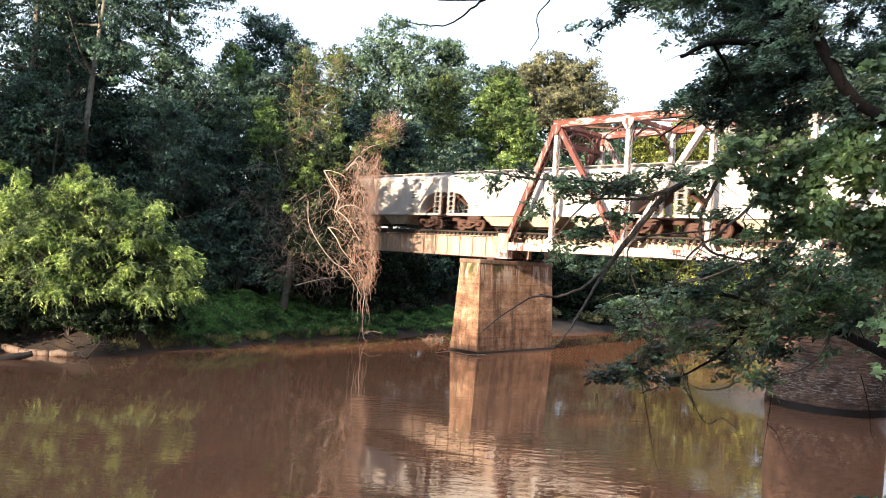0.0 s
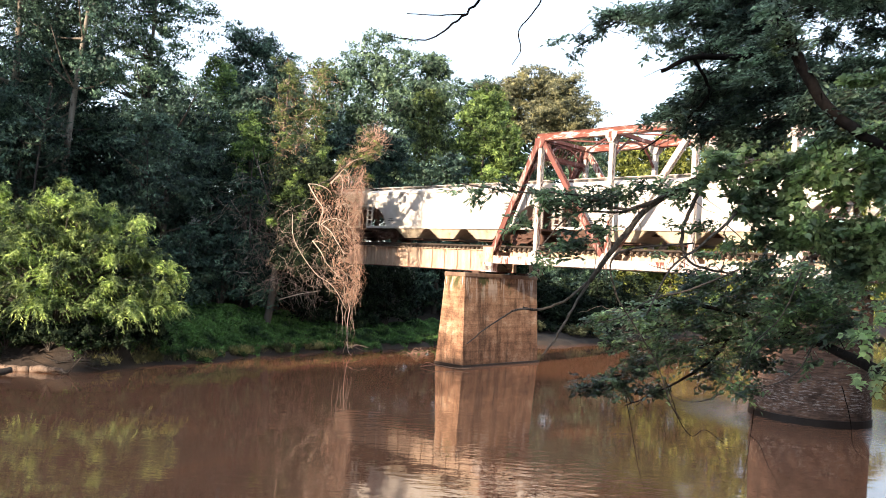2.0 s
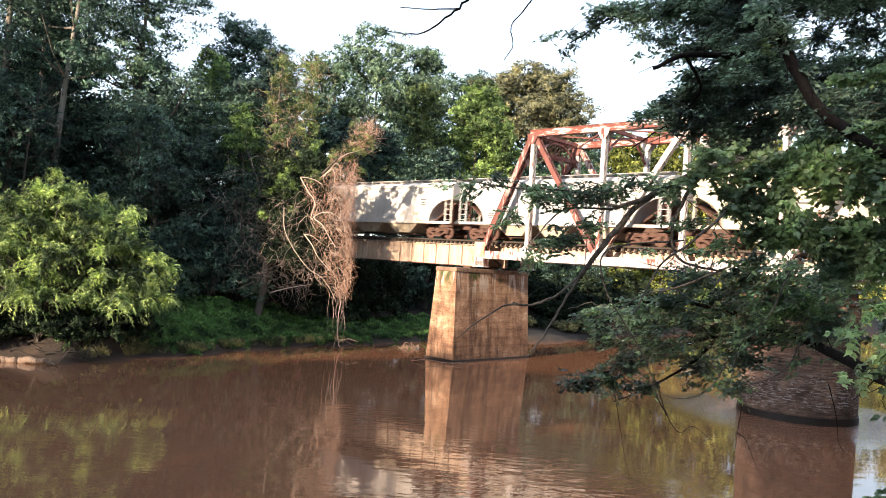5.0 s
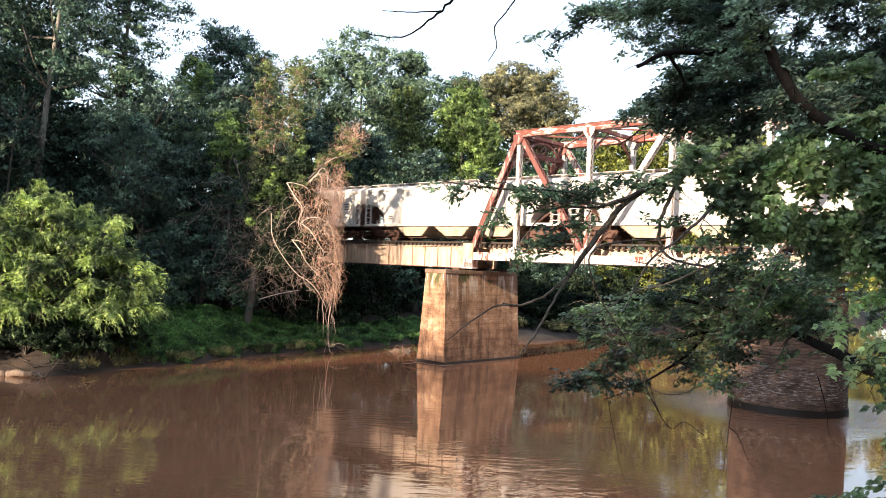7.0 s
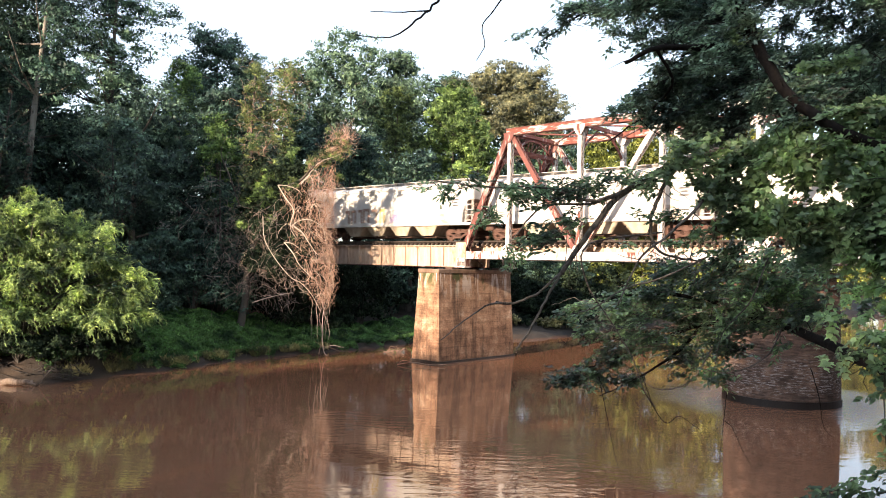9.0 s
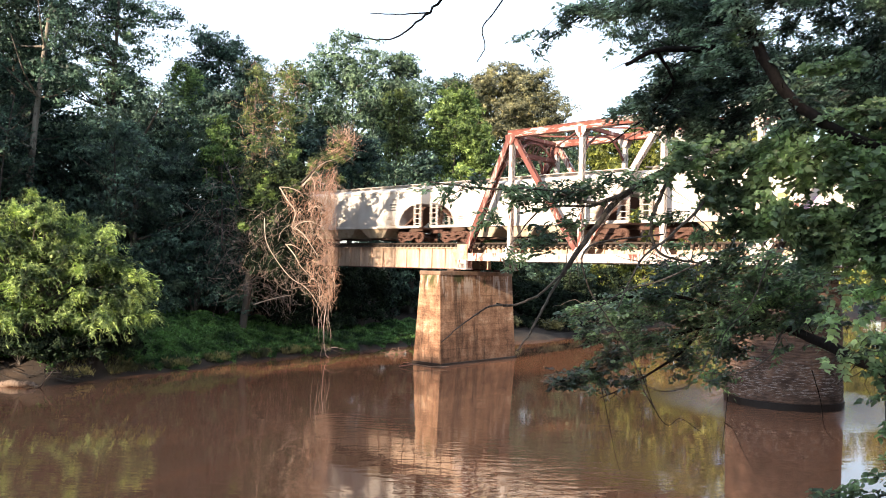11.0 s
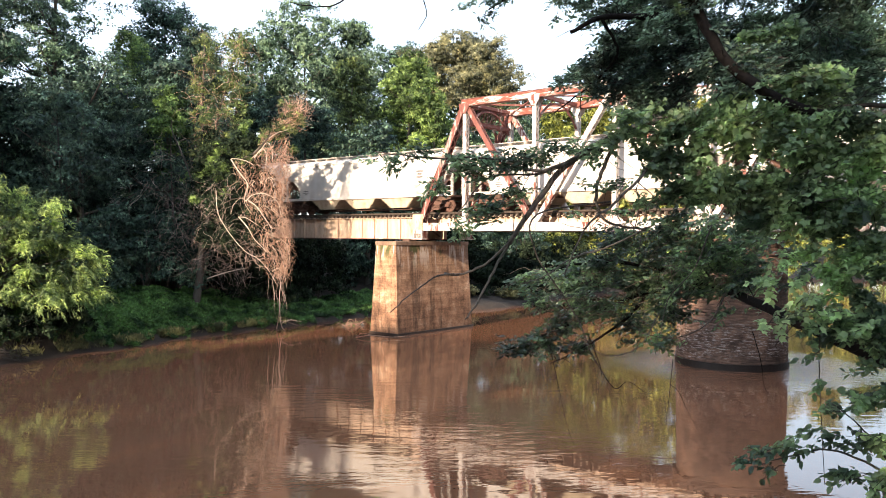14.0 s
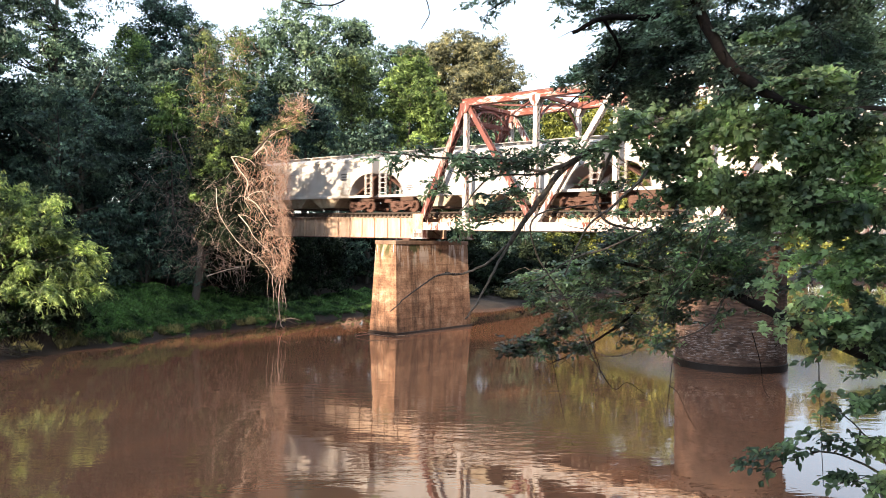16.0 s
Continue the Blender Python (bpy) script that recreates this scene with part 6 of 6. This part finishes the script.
SAPLING_LIMBS = (((5.01, 6, 4.23), (4.51, 6.2, 4.41), (4.01, 6.3, 4.63), (3.61, 6.3, 4.59), (3.26, 6.3, 4.5), 0.014, 0.004), ((4.51, 6.2, 4.41), (4.32, 6.3, 4.73), (4.12, 6.4, 4.95), (3.86, 6.4, 5.1), 0.009, 0.003), ((4.03, 6.6, 5.76), (3.96, 6.5, 5.38), (3.93, 6.4, 4.9), (3.91, 6.3, 4.34), 0.006, 0.003), ((6.27, 7.6, 7.02), (5.41, 7.8, 7.14), (4.77, 8, 7.4), (3.98, 8.2, 7.53), (3.3, 8.4, 7.64), 0.035, 0.008), ((6.26, 7.6, 7.79), (5.4, 7.8, 7.86), (4.71, 8, 7.88), (4.04, 8.2, 8.09), 0.035, 0.008))
SAPLING_LIMBS += (((5.41, 7.8, 7.14), (4.72, 8, 6.91), (3.99, 8.2, 6.97), (3.39, 8.3, 6.97), 0.025, 0.006),)
# foliage masses: x, y, z, radius
# the crown goes on above and beside the view
OVERHEAD = ((6.0, 7.2, 10.6, 0.9), (7.2, 7.0, 11.0, 1.0), (6.6, 7.6, 12.4, 0.9), (7.4, 8.4, 9.8, 0.9))
UPPER = ((1.03, 9.0, 9.13, 0.05), (1.18, 9.0, 9.18, 0.06), (1.34, 9.0, 9.20, 0.06), (1.41, 9.0, 9.05, 0.06), (1.30, 9.0, 8.97, 0.05), (1.45, 9.0, 9.20, 0.08), (1.58, 8.9, 9.32, 0.13),
    (1.71, 8.8, 9.44, 0.16), (1.89, 8.7, 9.40, 0.18), (2.09, 8.6, 9.35, 0.19), (2.09, 8.5, 9.10, 0.12), (2.26, 8.4, 8.97, 0.11), (2.31, 8.3, 8.82, 0.09), (2.38, 8.4, 9.09, 0.12),
    (2.43, 8.6, 9.42, 0.24), (2.75, 8.5, 9.34, 0.30), (2.57, 8.3, 8.90, 0.15), (2.78, 8.3, 9.00, 0.22), (2.04, 8.6, 8.88, 0.03), (2.32, 8.2, 8.69, 0.07), (2.55, 8.3, 8.64, 0.11))
UPPER += ((2.68, 8.4, 8.51, 0.24), (2.49, 8.5, 8.37, 0.22), (2.28, 8.5, 8.24, 0.17), (2.10, 8.5, 8.17, 0.10), (2.41, 8.4, 8.12, 0.15), (2.74, 8.4, 8.18, 0.29), (2.93, 8.3, 8.51, 0.31),
    (3.00, 8.3, 8.19, 0.25), (2.66, 8.4, 7.98, 0.11), (3.07, 8.5, 9.29, 0.37), (3.35, 8.4, 9.24, 0.31), (3.02, 8.2, 8.79, 0.32), (3.37, 8.3, 8.78, 0.32), (3.21, 8.2, 8.42, 0.30),
    (3.53, 8.2, 8.51, 0.29), (3.49, 8.3, 8.19, 0.25), (3.88, 8.4, 8.32, 0.25), (3.17, 8.3, 8.04, 0.24), (3.62, 8.5, 9.09, 0.16), (3.69, 8.3, 8.79, 0.21), (4.12, 8.6, 8.76, 0.22), (3.19, 8.6, 9.68, 0.40))
UPPER += ((2.71, 8.7, 9.73, 0.43), (3.71, 8.6, 9.74, 0.34), (4.10, 8.4, 9.50, 0.22), (4.45, 8.4, 9.57, 0.22), (4.89, 8.4, 9.47, 0.20), (4.29, 8.5, 8.96, 0.15), (4.94, 8.4, 8.74, 0.34),
    (4.65, 8.5, 8.53, 0.34), (4.34, 8.5, 8.46, 0.32), (5.19, 8.3, 9.17, 0.38), (5.14, 8.2, 8.52, 0.45), (5.40, 8.2, 8.10, 0.45), (5.07, 8.5, 9.80, 0.34), (4.30, 8.5, 9.79, 0.30),
    (4.10, 8.4, 8.14, 0.18), (4.77, 8.5, 9.21, 0.09), (4.41, 8.5, 9.32, 0.08), (3.42, 8.4, 7.96, 0.18), (3.11, 8.4, 7.84, 0.16), (2.89, 8.4, 7.79, 0.12))
UPPER += ((5.35, 8.3, 8.9, 0.35), (5.6, 8.3, 8.55, 0.4), (5.5, 8.3, 9.3, 0.3), (5.0, 8.4, 8.4, 0.3), (4.05, 8.6, 9.25, 0.16), (4.55, 8.6, 9.30, 0.20), (4.75, 8.5, 9.0, 0.20), (4.45, 8.6, 8.95, 0.18), (4.95, 8.5, 9.05, 0.20), (4.2, 8.5, 9.75, 0.30), (4.7, 8.5, 9.85, 0.30),
    (3.85, 8.6, 9.6, 0.20), (4.3, 8.6, 9.15, 0.10), (4.85, 8.5, 9.3, 0.12), (5.3, 8.5, 9.5, 0.3), (3.95, 8.6, 8.95, 0.14), (2.95, 8.4, 8.0, 0.16), (2.75, 8.4, 8.6, 0.2))
UPPER += ((2.88, 7.3, 9.03, 0.16), (3.06, 7.2, 8.85, 0.13), (3.09, 7.2, 8.66, 0.09), (3.29, 7.1, 8.40, 0.08), (3.21, 7.2, 8.18, 0.13), (3.41, 7.0, 8.04, 0.10), (3.32, 7.0, 7.80, 0.13), (2.93, 7.4, 8.79, 0.14), (2.77, 7.4, 8.40, 0.13), (3.55, 6.9, 7.84, 0.11), (3.57, 7.1, 8.25, 0.11), (3.73, 7.0, 8.08, 0.11))
SPRAY = ((0.0, 7.2, 7.17, 0.08), (0.21, 7.2, 7.13, 0.13), (0.47, 7.2, 7.18, 0.12), (0.63, 7.3, 6.91, 0.13), (0.79, 7.2, 7.13, 0.15), (1.05, 7.3, 7.07, 0.18),
    (1.35, 7.4, 7.15, 0.21), (1.64, 7.5, 7.23, 0.2), (1.15, 7.3, 6.7, 0.19), (1.43, 7.4, 6.86, 0.16), (0.9, 7.4, 6.5, 0.13), (1.99, 7.6, 7.35, 0.14),
    (2.22, 7.6, 7.31, 0.17), (1.78, 7.4, 7.31, 0.1), (2.11, 7.4, 7.25, 0.1), (2.39, 7.4, 6.97, 0.13), (2.68, 7.4, 6.77, 0.15), (2.95, 7.4, 6.63, 0.15),
    (2.46, 7.4, 6.68, 0.1))
SPRAY += ((1.46, 7.4, 7.18, 0.09), (1.22, 7.4, 6.73, 0.1), (0.89, 7.4, 7.15, 0.09), (1.13, 7.4, 7.19, 0.12), (1.98, 7.4, 6.67, 0.08), (2.76, 7.4, 7.29, 0.1),
    (3.25, 7.4, 7.24, 0.13), (2.12, 7.4, 6.96, 0.08))
RIGHT = ((2.65, 7.3, 7.47, 0.12), (2.84, 7.3, 7.44, 0.14), (3.04, 7.2, 7.51, 0.16), (3.24, 7.1, 7.58, 0.21), (3.45, 7.0, 7.75, 0.15), (3.68, 6.9, 7.87, 0.16), (3.91, 6.8, 7.88, 0.17),
    (4.19, 6.8, 7.90, 0.21), (3.38, 6.9, 7.50, 0.19), (3.61, 6.8, 7.60, 0.21), (3.91, 6.8, 7.61, 0.22), (4.19, 6.7, 7.53, 0.24), (3.59, 6.8, 7.37, 0.19), (3.81, 6.7, 7.29, 0.21),
    (4.09, 6.7, 7.18, 0.23), (3.49, 7.0, 7.29, 0.12), (3.80, 7.4, 8.44, 0.13), (4.05, 7.3, 8.51, 0.14), (2.97, 7.3, 8.71, 0.09), (3.24, 7.3, 8.75, 0.05), (3.65, 7.4, 8.30, 0.06))
RIGHT += ((2.69, 7.2, 7.10, 0.11), (2.88, 7.2, 7.20, 0.14), (3.03, 7.1, 7.20, 0.15), (2.95, 7.1, 6.95, 0.15), (3.10, 7.1, 6.85, 0.12), (3.19, 7.0, 7.04, 0.16), (3.34, 7.0, 6.92, 0.14),
    (3.52, 6.9, 6.99, 0.20), (3.75, 6.8, 6.95, 0.22), (3.97, 6.7, 6.87, 0.25), (4.25, 6.7, 6.79, 0.29), (3.42, 6.9, 6.79, 0.16), (3.60, 6.8, 6.71, 0.16), (3.80, 6.7, 6.67, 0.18),
    (4.08, 6.7, 6.58, 0.22), (3.46, 6.8, 6.56, 0.09), (2.83, 7.2, 7.33, 0.09), (2.46, 7.3, 7.44, 0.09), (2.60, 7.3, 7.28, 0.06))
RIGHT += ((3.54, 6.6, 6.07, 0.08), (3.71, 6.6, 6.22, 0.06), (3.86, 6.6, 6.08, 0.06), (3.95, 6.6, 6.33, 0.10), (4.20, 6.6, 6.15, 0.17), (3.61, 6.5, 5.75, 0.06), (3.86, 6.5, 5.66, 0.08),
    (4.12, 6.5, 5.76, 0.13), (3.45, 6.5, 5.70, 0.03), (3.76, 6.5, 5.90, 0.05), (4.40, 6.6, 6.35, 0.22), (4.45, 6.7, 7.24, 0.24), (4.48, 6.7, 6.79, 0.24), (4.39, 6.5, 5.68, 0.19))
RIGHT += ((2.31, 7.3, 7.38, 0.10), (2.50, 7.3, 7.58, 0.13), (2.66, 7.3, 7.25, 0.10), (2.86, 7.3, 7.15, 0.11), (3.20, 7.3, 7.40, 0.16), (2.96, 7.3, 7.60, 0.13), (3.37, 7.3, 7.02, 0.15), (2.91, 7.3, 6.88, 0.10),
    (3.22, 7.3, 6.90, 0.13), (2.72, 7.3, 7.70, 0.10), (3.4, 7.3, 7.70, 0.10), (3.65, 7.3, 7.64, 0.11))
RIGHT += ((4.45, 6.6, 7.42, 0.15), (4.57, 6.6, 7.32, 0.15), (4.39, 6.6, 7.52, 0.12), (4.48, 6.6, 7.09, 0.13), (4.52, 6.6, 6.69, 0.13), (4.50, 6.6, 6.43, 0.12), (4.58, 6.6, 6.18, 0.12), (4.27, 6.6, 6.00, 0.10), (4.01, 6.6, 5.90, 0.09), (4.44, 6.6, 5.93, 0.12), (4.61, 6.6, 5.78, 0.12), (3.86, 6.6, 5.77, 0.08), (4.17, 6.6, 5.77, 0.09), (4.39, 6.6, 5.70, 0.08))
LOWER = ((1.98, 10.4, 4.91, 0.24), (2.33, 10.3, 5.02, 0.27), (2.59, 10.2, 5.28, 0.28), (2.29, 10.3, 5.62, 0.24), (2.12, 10.3, 5.91, 0.23), (2.58, 10, 5.88, 0.36),
    (3.08, 10, 6.1, 0.4), (2.96, 10, 5.54, 0.36), (3.46, 9.8, 5.88, 0.43), (3.65, 9.8, 6.25, 0.36), (3.9, 9.5, 6, 0.42), (4.17, 9.2, 6.21, 0.37),
    (3.81, 9.4, 5.53, 0.31), (3.45, 9.9, 5.3, 0.29), (3.46, 8.8, 5.26, 0.18), (4.41, 9, 6.14, 0.36), (2.8, 10.1, 5.01, 0.22), (4.15, 9.2, 6.51, 0.34),
    (4.39, 8.6, 6.47, 0.28))
LOWER += ((3.21, 9.8, 6.44, 0.29), (4.41, 8.6, 5.97, 0.25), (3.8, 9.5, 6.55, 0.35), (3.81, 9.0, 6.16, 0.25), (4.22, 9.0, 6.3, 0.25), (4.64, 9.0, 6.38, 0.18),
    (5.07, 9.0, 6.31, 0.15), (4.02, 9.0, 5.83, 0.2), (4.44, 9.0, 5.9, 0.22), (4.93, 9.0, 5.9, 0.13), (5.28, 9.0, 6.04, 0.14), (4.65, 9.0, 5.63, 0.12),
    (3.6, 9.0, 5.76, 0.18), (4.23, 9.0, 5.56, 0.12), (5.36, 9.0, 5.7, 0.15))
LOW = ((3.19, 6.3, 4.58, 0.08), (3.36, 6.3, 4.62, 0.09), (3.41, 6.3, 4.48, 0.07), (3.58, 6.3, 4.69, 0.1), (3.76, 6.3, 4.83, 0.09), (3.74, 6.3, 4.64, 0.07),
    (4.02, 6.4, 5, 0.11), (4.21, 6.3, 5.07, 0.14), (4.47, 6.3, 5.11, 0.16), (4.01, 6.3, 4.73, 0.11), (4.27, 6.3, 4.73, 0.16), (4.45, 6.2, 4.7, 0.18),
    (4.12, 6.3, 4.44, 0.14), (4.35, 6.2, 4.42, 0.18), (4.13, 6.6, 5.56, 0.13), (4.33, 6.5, 5.62, 0.14), (4.6, 6.5, 5.52, 0.16), (3.92, 6.5, 5.43, 0.08),
    (3.91, 6.4, 5.15, 0.06))
LOW += ((4.58, 6.1, 4.44, 0.22), (4.68, 6.1, 4.96, 0.22), (4.38, 6.4, 5.34, 0.11))


def foliage(rng, st, masses, density, leaf, reach, droop, bare, face=(0, -0.25, 1.0)):
    """Twigs through each mass, set with leaves on both sides; a share of them bare. Returns the leaves' feet, directions, facings and lengths."""
    A, D, N, L = [], [], [], []
    for x, y, z, r in masses:
        count = max(3, int(density * (r / 0.3) ** 2))
        c = np.array((x, y, z))
        way = scatter(rng, 1)[0] * (1, 0.6, 0.3) + (-0.8, 0, -droop)  # the sprays of one mass lean one way
        for k in range(count):
            q = c + scatter(rng, 1)[0] * r * rng.uniform(0.05, 1.0) * (1.1, 1.1, 0.8)
            d = scatter(rng, 1)[0] * (1, 1, 0.5) * 0.8 + way
            d /= np.linalg.norm(d)
            ln = reach * rng.uniform(0.5, 1.25) * min(1.0, 0.35 + r / 0.35)
            naked = rng.uniform() < bare
            if naked:
                ln *= 1.5
            q = q - d * ln * 0.5
            n = max(4, int(ln / (leaf * 0.40)))
            t = np.linspace(0, 1, n)[:, None]
            line = q + d * t * ln - np.array((0, 0, 1)) * t ** 2 * ln * droop * 0.6 + np.cumsum(rng.normal(size=(n, 3)), 0) * (0.014 if naked else 0.005)
            if naked or k % 2 == 0:
                st.limb([tuple(p) for p in line[:: max(1, n // (6 if naked else 3))]] + [tuple(line[-1])], 0.005, 0.0016, 3)
            if naked:
                continue
            side = np.cross(d, (0, 0, 1.0))
            side /= max(1e-6, np.linalg.norm(side))
            sgn = np.where(np.arange(n) % 2 == 0, 1, -1)[:, None]
            for rep in range(2):
                jit = rng.normal(size=(n, 3)) * 0.4
                A.append(line + rng.normal(size=(n, 3)) * 0.012)
                D.append(side * sgn * (1 if rep == 0 else -0.7) + d * 0.8 + jit - np.array((0, 0, 0.25)))
                N.append(np.array(face) + rng.normal(size=(n, 3)) * 0.65)
                L.append(leaf * rng.uniform(0.55, 1.25, n))
    return [np.concatenate(q) for q in (A, D, N, L)]


def near_tree(name, seed, at, label, limb_sets, trunk_line, trunk_r, masses, bark, face=(0, -0.25, 1.0)):
    rng = np.random.default_rng(seed)
    top = thing(name, pose(*at), label, "tree")
    o = Vector(at)
    st = Sticks()
    st.limb([q - o for q in smooth_line(trunk_line, 6)], *trunk_r, 10)
    t = new("trunk", st.mesh("trunk", bark))
    t.parent = top
    for group, skin in limb_sets:
        for *pts, r0, r1 in group:
            line = smooth_line(pts, 6)
            line = [q + Vector(rng.normal(size=3)) * min(0.004, r0 * 0.2) - o for q in line]
            sk = Sticks().limb(line, r0, r1, 7)
            for k in range(int(len(line) * (0.5 if r0 > 0.016 and r1 > 0.0045 else 0.0))):  # bare side twigs
                p = line[rng.integers(2, len(line) - 1)]
                d = Vector(rng.normal(size=3) * (1, 0.6, 0.8) + (-0.5, 0, -0.3)).normalized()
                ln = rng.uniform(0.12, 0.45)
                q = p + d * ln * 0.5 + Vector(rng.normal(size=3)) * 0.03
                sk.limb((p, q, q + (d + Vector(rng.normal(size=3)) * 0.4).normalized() * ln * 0.5), 0.006, 0.0018, 4)
            b = new("branch", sk.mesh("branch", skin))
            b.parent = top
    for kind, density, leaf, reach, droop, slim, material, points, bare in masses:
        tw = Sticks()
        moved = [(x - at[0], y - at[1], z - at[2], r) for x, y, z, r in kind]
        A, D, N, L = foliage(rng, tw, moved, density, leaf, reach, droop, bare, face)
        g = tagged(new("twigs", tw.mesh("twigs", TWIG if bare > 0.1 else DARK_BARK)), kind="stuff")
        g.parent = top
        c = new("foliage", leaf_mesh("foliage", A, D, N, L, L * slim, material, 0.15, points))
        c.parent = top


far_trees()
down_river()
undergrowth()
near_woods()
willow()
vine_tree()
dead_tree(31, -28.6, 52.0, 13.5, 1.1)
dead_tree(32, -21.12, 54.0, 12.0, -0.5)
bank_cover()
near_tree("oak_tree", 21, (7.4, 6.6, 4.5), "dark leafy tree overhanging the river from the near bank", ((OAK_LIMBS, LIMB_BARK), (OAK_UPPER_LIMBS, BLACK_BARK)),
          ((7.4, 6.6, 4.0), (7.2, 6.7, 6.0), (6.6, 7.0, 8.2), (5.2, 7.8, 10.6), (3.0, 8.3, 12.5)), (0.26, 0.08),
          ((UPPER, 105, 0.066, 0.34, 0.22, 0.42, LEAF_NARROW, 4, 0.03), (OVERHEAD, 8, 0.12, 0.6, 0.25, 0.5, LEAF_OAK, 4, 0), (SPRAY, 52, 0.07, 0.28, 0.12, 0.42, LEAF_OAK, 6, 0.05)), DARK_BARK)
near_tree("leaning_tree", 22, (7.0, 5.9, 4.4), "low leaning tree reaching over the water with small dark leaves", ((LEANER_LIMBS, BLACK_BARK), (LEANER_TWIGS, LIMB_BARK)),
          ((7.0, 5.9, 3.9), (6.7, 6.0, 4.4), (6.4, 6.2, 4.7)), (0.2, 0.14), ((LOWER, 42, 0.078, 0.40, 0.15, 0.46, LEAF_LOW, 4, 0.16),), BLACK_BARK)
near_tree("sapling", 23, (6.6, 5.2, 4.4), "young tree with fresh green lobed leaves on the near bank", ((SAPLING_LIMBS, DARK_BARK),),
          ((6.6, 5.2, 3.9), (6.3, 5.8, 6.0), (5.9, 6.6, 8.6)), (0.09, 0.04), ((RIGHT, 76, 0.082, 0.34, 0.25, 0.72, LEAF_ELM, 8, 0.05), (LOW, 48, 0.072, 0.26, 0.2, 0.6, LEAF_ELM, 6, 0.08)), DARK_BARK, (-0.3, -0.6, 0.85))


# ---- driftwood and snags ----


def driftwood():
    rng = np.random.default_rng(12)

    def piece(name, at, label, lines, group="driftwood at the water's edge", mat=None):
        st = Sticks()
        for pts, r0, r1 in lines:
            st.limb([q + Vector(rng.normal(size=3)) * r0 * 0.10 for q in smooth_line(pts, 5)], r0, r1, 8)
        ob = new(name, st.mesh(name, mat or GREY_WOOD))
        ob.matrix_basis = pose(*at)
        tagged(ob, label, "driftwood", group)
    piece("drift_log", (-22.2, 38.9, 0.12), "long weathered log lying at the waterline", ((((-1.7, 0.1, 0.12), (-0.8, 0, 0.10), (0.4, -0.12, 0.0), (1.5, -0.05, -0.03)), 0.24, 0.17),))
    piece("drift_log", (-19.7, 38.8, 0.12), "weathered fallen log with a forked end", ((((-0.9, 0.05, 0.0), (-0.1, -0.05, 0.06), (0.7, 0, 0.04)), 0.19, 0.12), (((0.6, 0, 0.03), (1.0, -0.05, -0.06), (1.25, -0.05, 0.3), (1.6, 0, 0.75)), 0.06, 0.025)))
    piece("drift_log", (-21.3, 36.6, -0.02), "dark half-sunken log in the shallows", ((((-1.6, -0.6, -0.1), (-0.3, 0.2, 0.1), (0.5, 0.9, 0.32)), 0.26, 0.14),), mat=DARK_BARK)
    roots = []
    for k in range(70):
        p = Vector((rng.uniform(-2.6, 3.0), rng.uniform(-0.3, 0.3), rng.uniform(0.0, 0.5)))
        d = Vector((rng.normal(), rng.normal() * 0.4, rng.uniform(-0.1, 0.9))).normalized()
        roots.append(((p, p + d * 0.4 + Vector((rng.normal() * 0.15, 0, 0)), p + d * rng.uniform(0.6, 1.2) + Vector((rng.normal() * 0.3, 0, -0.2))), 0.03, 0.008))
    piece("exposed_roots", (-20.3, 40.0, 0.15), "tangle of exposed roots and branches under the willow", roots, mat=DARK_BARK)
    snag = []
    for k in range(14):
        p = Vector((rng.uniform(-0.6, 0.6), rng.normal() * 0.3, 0))
        d = Vector((rng.normal(), rng.normal() * 0.4, rng.uniform(0.2, 1))).normalized()
        snag.append(((p, p + d * 0.4, p + d * 0.8 + Vector((rng.normal() * 0.2, 0, -0.25))), 0.03, 0.01))
    piece("snag", (-1.9, 57.0, 0.02), "bleached branch snag standing out of the water", snag)
    piece("drift_branch", (0.2, 49.6, 0.05), "pale branch caught against the foot of the pier", ((((-1.6, 0, 0), (-0.6, -0.1, 0.16), (0.6, -0.2, 0.05), (1.6, -0.1, 0.1)), 0.03, 0.012), (((-0.6, -0.1, 0.16), (-1.2, -0.2, 0.3), (-1.6, -0.1, 0.05)), 0.02, 0.008)), mat=TWIG)
    piece("snag", (-6.9, 54.2, 0.0), "thin bleached branch hanging to the water's edge", ((((-0.1, 0, 0.05), (0.0, 0, 0.6), (0.1, 0, 1.4), (0.3, 0.1, 2.6)), 0.03, 0.015), (((0.0, 0, 0.6), (0.6, 0, 0.55), (1.3, 0, 0.3)), 0.025, 0.01)))


driftwood()


# ---- what moves: the train rolls over the bridge ----


def motions():
    seconds = [float(k) for k in range(17)]
    step_turn = math.degrees(SPEED / WHEEL_R) / FPS
    for car, middle, length in train:
        walk(car, [(t, BR @ pose(MID_V, middle - SPEED * t, RAIL_TOP)) for t in seconds])
        for w in car.children_recursive:
            if w.name.startswith("wheelset"):
                at = w.location.copy()
                walk(w, [(k / FPS, pose(*at, step_turn * k)) for k in range(16 * FPS + 1)])


motions()
